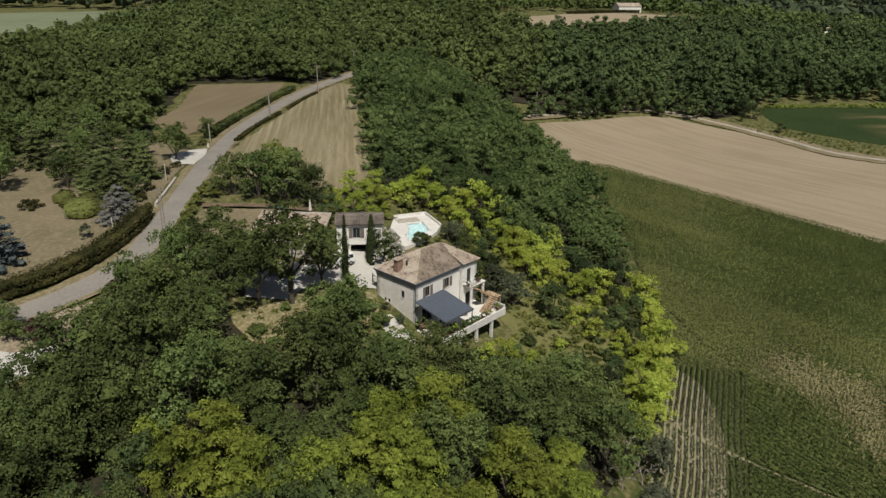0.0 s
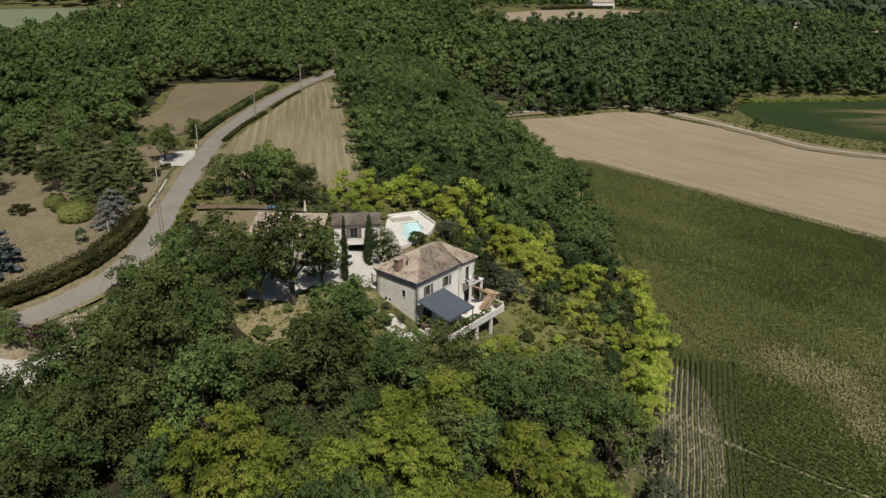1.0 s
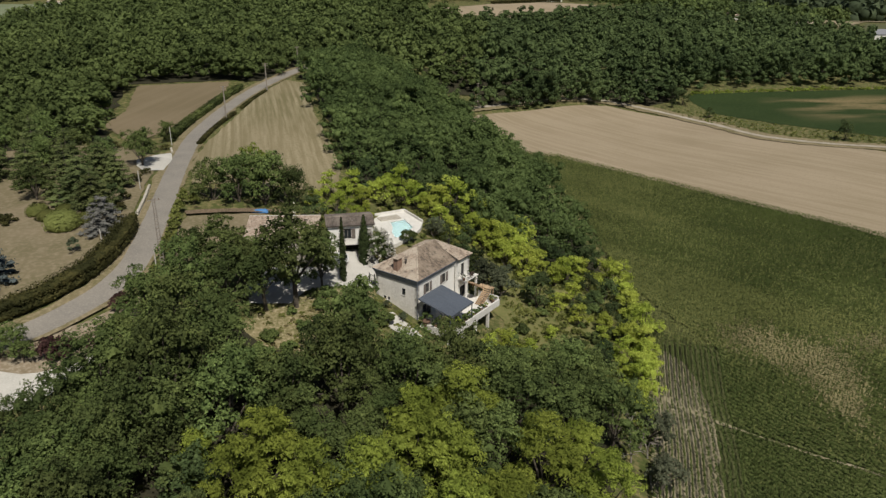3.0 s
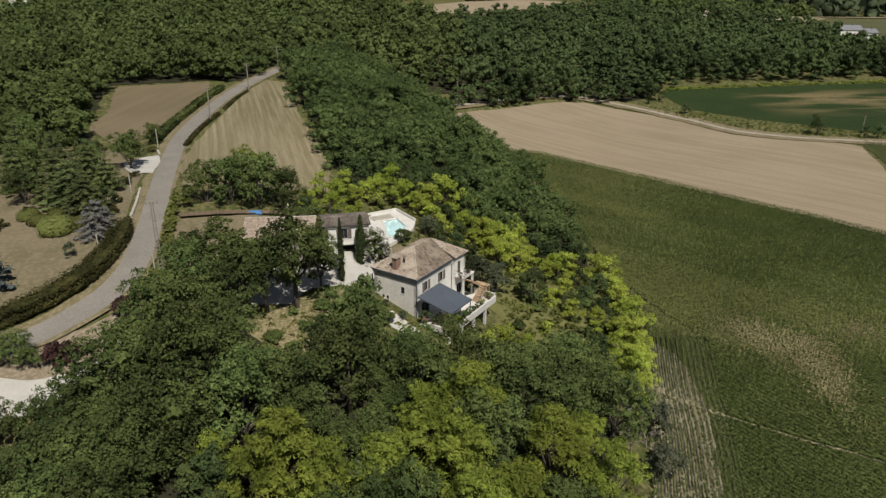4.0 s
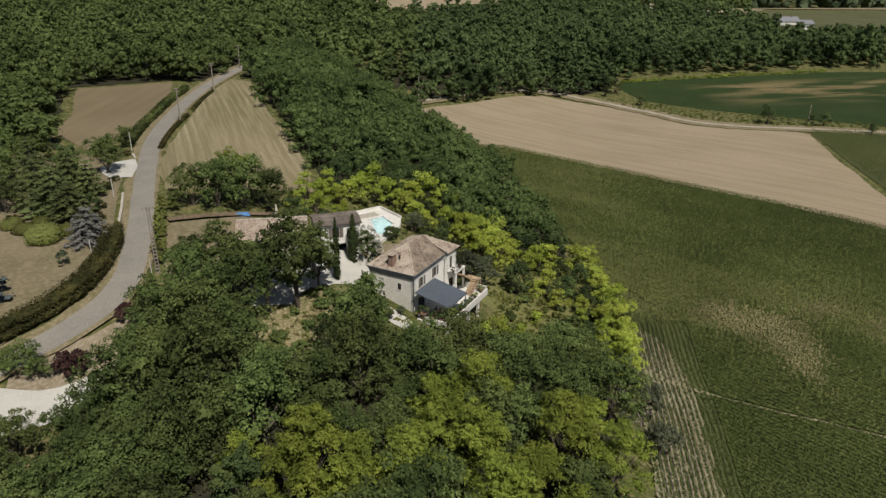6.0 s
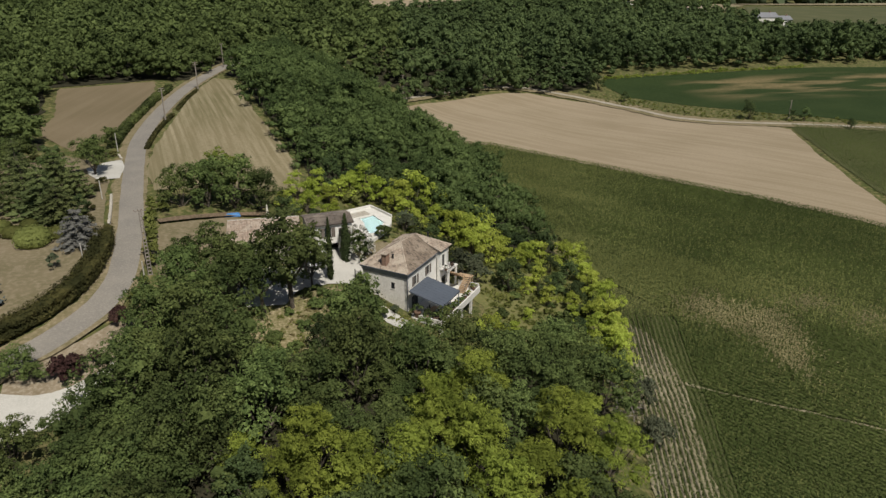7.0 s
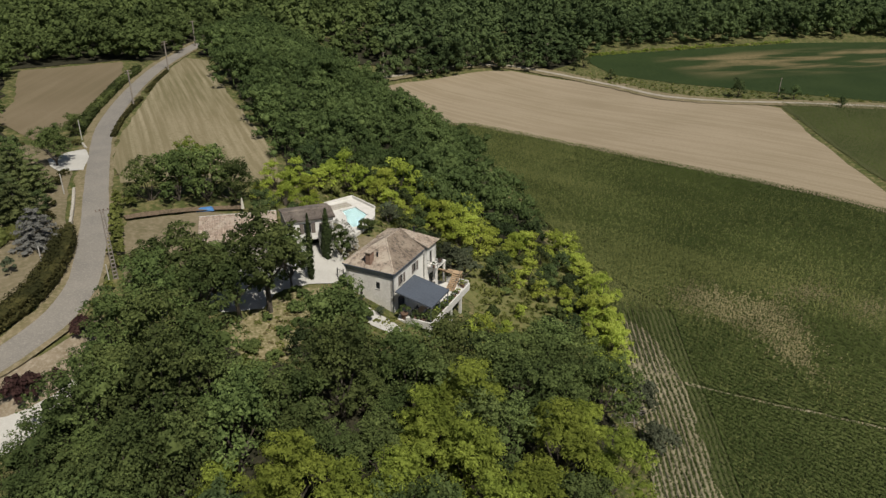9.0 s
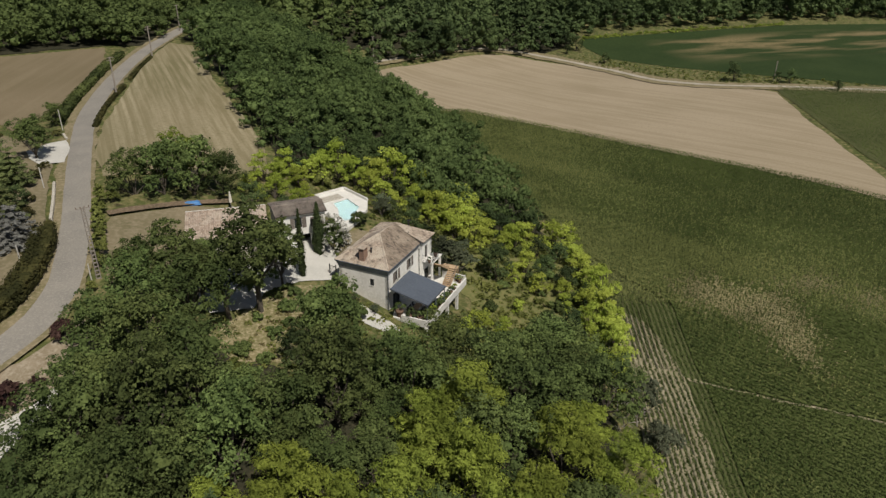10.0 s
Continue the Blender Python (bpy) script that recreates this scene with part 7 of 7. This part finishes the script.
maize_rows("maize", head[off_track(head) & thin(head)], MAIZE, "curving headland rows of green maize over pale soil", 33, 1.2, 4, 0.62)
second = [np.array([(118 + 0.95 * k * 0.84 + s * -0.54, 131 + s * 0.84) for s in np.arange(-60, 120, 4.0)]) for k in range(130)]
second = along(second, 0.5, 34)
maize_rows("maize", second[inside(CORN_RIGHT, second[:, 0], second[:, 1])], MAIZE, "second field of green maize beyond the track", 34, 1.6, 4)

# ---- distance ----
FAR_GREEN = surface("distant_green_field", (0.085, 0.09, 0.042), (0.07, 0.078, 0.035), (0.11, 0.11, 0.055), 0.006, 0.05, 0.95, 0.0)
# the bluish haze of the distance is mixed into this field's colour
FAR_HAZY = surface("hazy_green_field", (0.165, 0.195, 0.115), (0.14, 0.17, 0.10), (0.21, 0.22, 0.14), 0.006, 0.05, 0.95, 0.0)
FAR_TAN = surface("distant_dry_field", (0.24, 0.20, 0.125), (0.20, 0.17, 0.105), (0.28, 0.24, 0.155), 0.01, 0.08, 0.95, 0.0)
FAR_LEAF = leaves("distant_woods", (0.055, 0.075, 0.040), (0.12, 0.15, 0.075), 0.2, 0.008, 0.02)
SLATE = surface("grey_slate", (0.19, 0.195, 0.21), (0.15, 0.155, 0.17), (0.24, 0.245, 0.26), 0.5, 3.0, 0.7, 0.1, 0.02)

draped("hill_field", [(13, 488), (18, 530), (45, 562), (62, 583), (105, 605), (150, 606), (206, 574), (150, 552), (95, 526), (48, 500)], HARVESTED, 0.25, 8.0, "harvested tan field on the far hill")
draped("far_field", [(-640, 800), (-400, 930), (-330, 1180), (-520, 1420), (-760, 1380), (-930, 1240)], FAR_HAZY, 1.5, 40.0, "green field across the valley, paled by haze in its colour", wobble=6)
draped("far_field", [(-330, 1190), (-520, 1430), (-470, 1470), (-250, 1280)], FAR_TAN, 1.6, 40.0, "dry pale field across the valley", wobble=6)
draped("valley_field", [(300, 400), (330, 520), (420, 650), (620, 640), (640, 440), (430, 340)], FAR_GREEN, 0.6, 15.0, "green meadow in the side valley", wobble=3)
woods("valley_clumps", [(240, 470), (262, 600), (300, 640), (345, 610), (320, 540), (300, 440)], 10.0, 64, 8, 0, 14, 0.8, "dark oak wood in the side valley", 6.0, 11.0, DARK_WOOD, away=((305, 541, 14), (298, 528, 9), (262, 585, 7), (309, 446, 16), (303, 432, 10)))
draped("valley_field", [(300, 642), (390, 740), (430, 670), (352, 575), (346, 612)], FAR_TAN, 0.6, 15.0, "dry tan field in the side valley", wobble=3)
draped("valley_field", [(430, 690), (560, 860), (760, 780), (640, 660)], FAR_TAN, 0.7, 20.0, "dry tan field beyond the meadow", wobble=3)
woods("far_hill_wood", [(-1500, 1350), (-950, 1420), (-560, 1500), (-280, 1420), (-60, 1200), (300, 1200), (700, 1100), (1300, 1000), (1700, 1900), (-1500, 2100)], 75.0, 61, 6, 0, 7, 8.0, "wooded hills on the horizon", 46.0, 48.0, FAR_LEAF)
woods("valley_clumps", [(330, 660), (380, 720), (420, 680), (430, 700), (560, 900), (460, 900), (300, 760)], 16.0, 62, 7, 0, 10, 1.5, "dark tree clumps in the valley", 8.5, 14.0)
woods("valley_clumps", [(640, 430), (560, 430), (540, 500), (600, 560), (650, 560)], 14.0, 63, 7, 0, 10, 1.5, "dark wood beside the meadow", 8.5, 14.0)


def country_house(x, y, turn, length, width, height, roof_mat, label, group="", gap=2.4):
    """A distant house: walls, two roof slopes, windows, a chimney."""
    root = new("country_house")
    root.matrix_basis = pose(x, y, gz(x, y), 0, 0, turn)
    boxed("wall", (0, length, 0, width, -1.5, height), PLASTER, root, 0.03)
    rise = width * 0.26
    for s in (0, 1):
        bm = bmesh.new()
        ya, yb = (-0.4, width / 2) if not s else (width + 0.4, width / 2)
        vs = [bm.verts.new(v) for v in ((-0.4, ya, height), (length + 0.4, ya, height), (length + 0.4, yb, height + rise), (-0.4, yb, height + rise))]
        vt = [bm.verts.new(v.co + Vector((0, 0, 0.2))) for v in vs]
        bm.faces.new(vs), bm.faces.new(vt)
        for k in range(4):
            bm.faces.new((vs[k], vs[(k + 1) % 4], vt[(k + 1) % 4], vt[k]))
        bmesh.ops.recalc_face_normals(bm, faces=bm.faces)
        part("roof_slope", bm, roof_mat, root)
    for xx in (0, length):
        bm = bmesh.new()
        vs = [bm.verts.new((xx, 0.02, height)), bm.verts.new((xx, width - 0.02, height)), bm.verts.new((xx, width / 2, height + rise))]
        f = bm.faces.new(vs)
        r = bmesh.ops.extrude_face_region(bm, geom=[f])
        bmesh.ops.translate(bm, vec=(0.2 if xx == 0 else -0.2, 0, 0), verts=[v for v in r["geom"] if isinstance(v, bmesh.types.BMVert)])
        part("gable", bm, PLASTER, root)
    n = max(2, int(length / gap / 1.4))
    for k in range(n):
        xc = length * (k + 0.5) / n
        for lev in range(max(1, int(height / 2.8))):
            boxed("window", (xc - 0.5, xc + 0.5, -0.05, -0.003, 0.9 + 2.8 * lev, 2.2 + 2.8 * lev), GLASS, root, 0)
    boxed("chimney", (length * 0.7, length * 0.7 + 0.7, width / 2 - 0.4, width / 2 + 0.4, height + rise - 0.5, height + rise + 1.1), BRICK, root, 0.02)
    return tagged(root, label, "house", group)


country_house(108.5, 611.5, 22, 21, 10, 4.6, TILES_PALE, "white single-storey house on the far hill beside a tan field")
country_house(297, 451, -6, 15, 11, 7.2, SLATE, "large white farmhouse with a grey slate roof among trees")
country_house(312.6, 448.5, -6, 9, 9, 6.0, SLATE, "white wing of the grey-roofed farmhouse")
for x, y, a, l in [(294, 536, 24, 22), (260, 584, 10, 8), (352, 700, 0, 14), (520, 900, -10, 16), (560, 910, 20, 14), (620, 880, -30, 16)]:
    country_house(x, y, a, l, 7.5, 3.2, TILES_PINK, "small white country house with a clay tile roof", "houses of the valley")
for x, y, a, l in [(-640, 1395, 20, 16), (-600, 1410, -10, 14), (-575, 1400, 40, 18), (-540, 1425, 5, 14), (-665, 1420, -30, 14), (-505, 1440, 10, 18)]:
    country_house(x, y, a, l, 9, 5, TILES_PINK, "pale hamlet house across the valley", "houses of the hamlet")
hedge("hill_hedge", [(64, 586), (85, 597), (106, 607), (124, 612)], 1.6, 2.2, HEDGE_LEAF, "dark clipped hedge in front of the hill house", 2.0, 66, 0.6, 6)
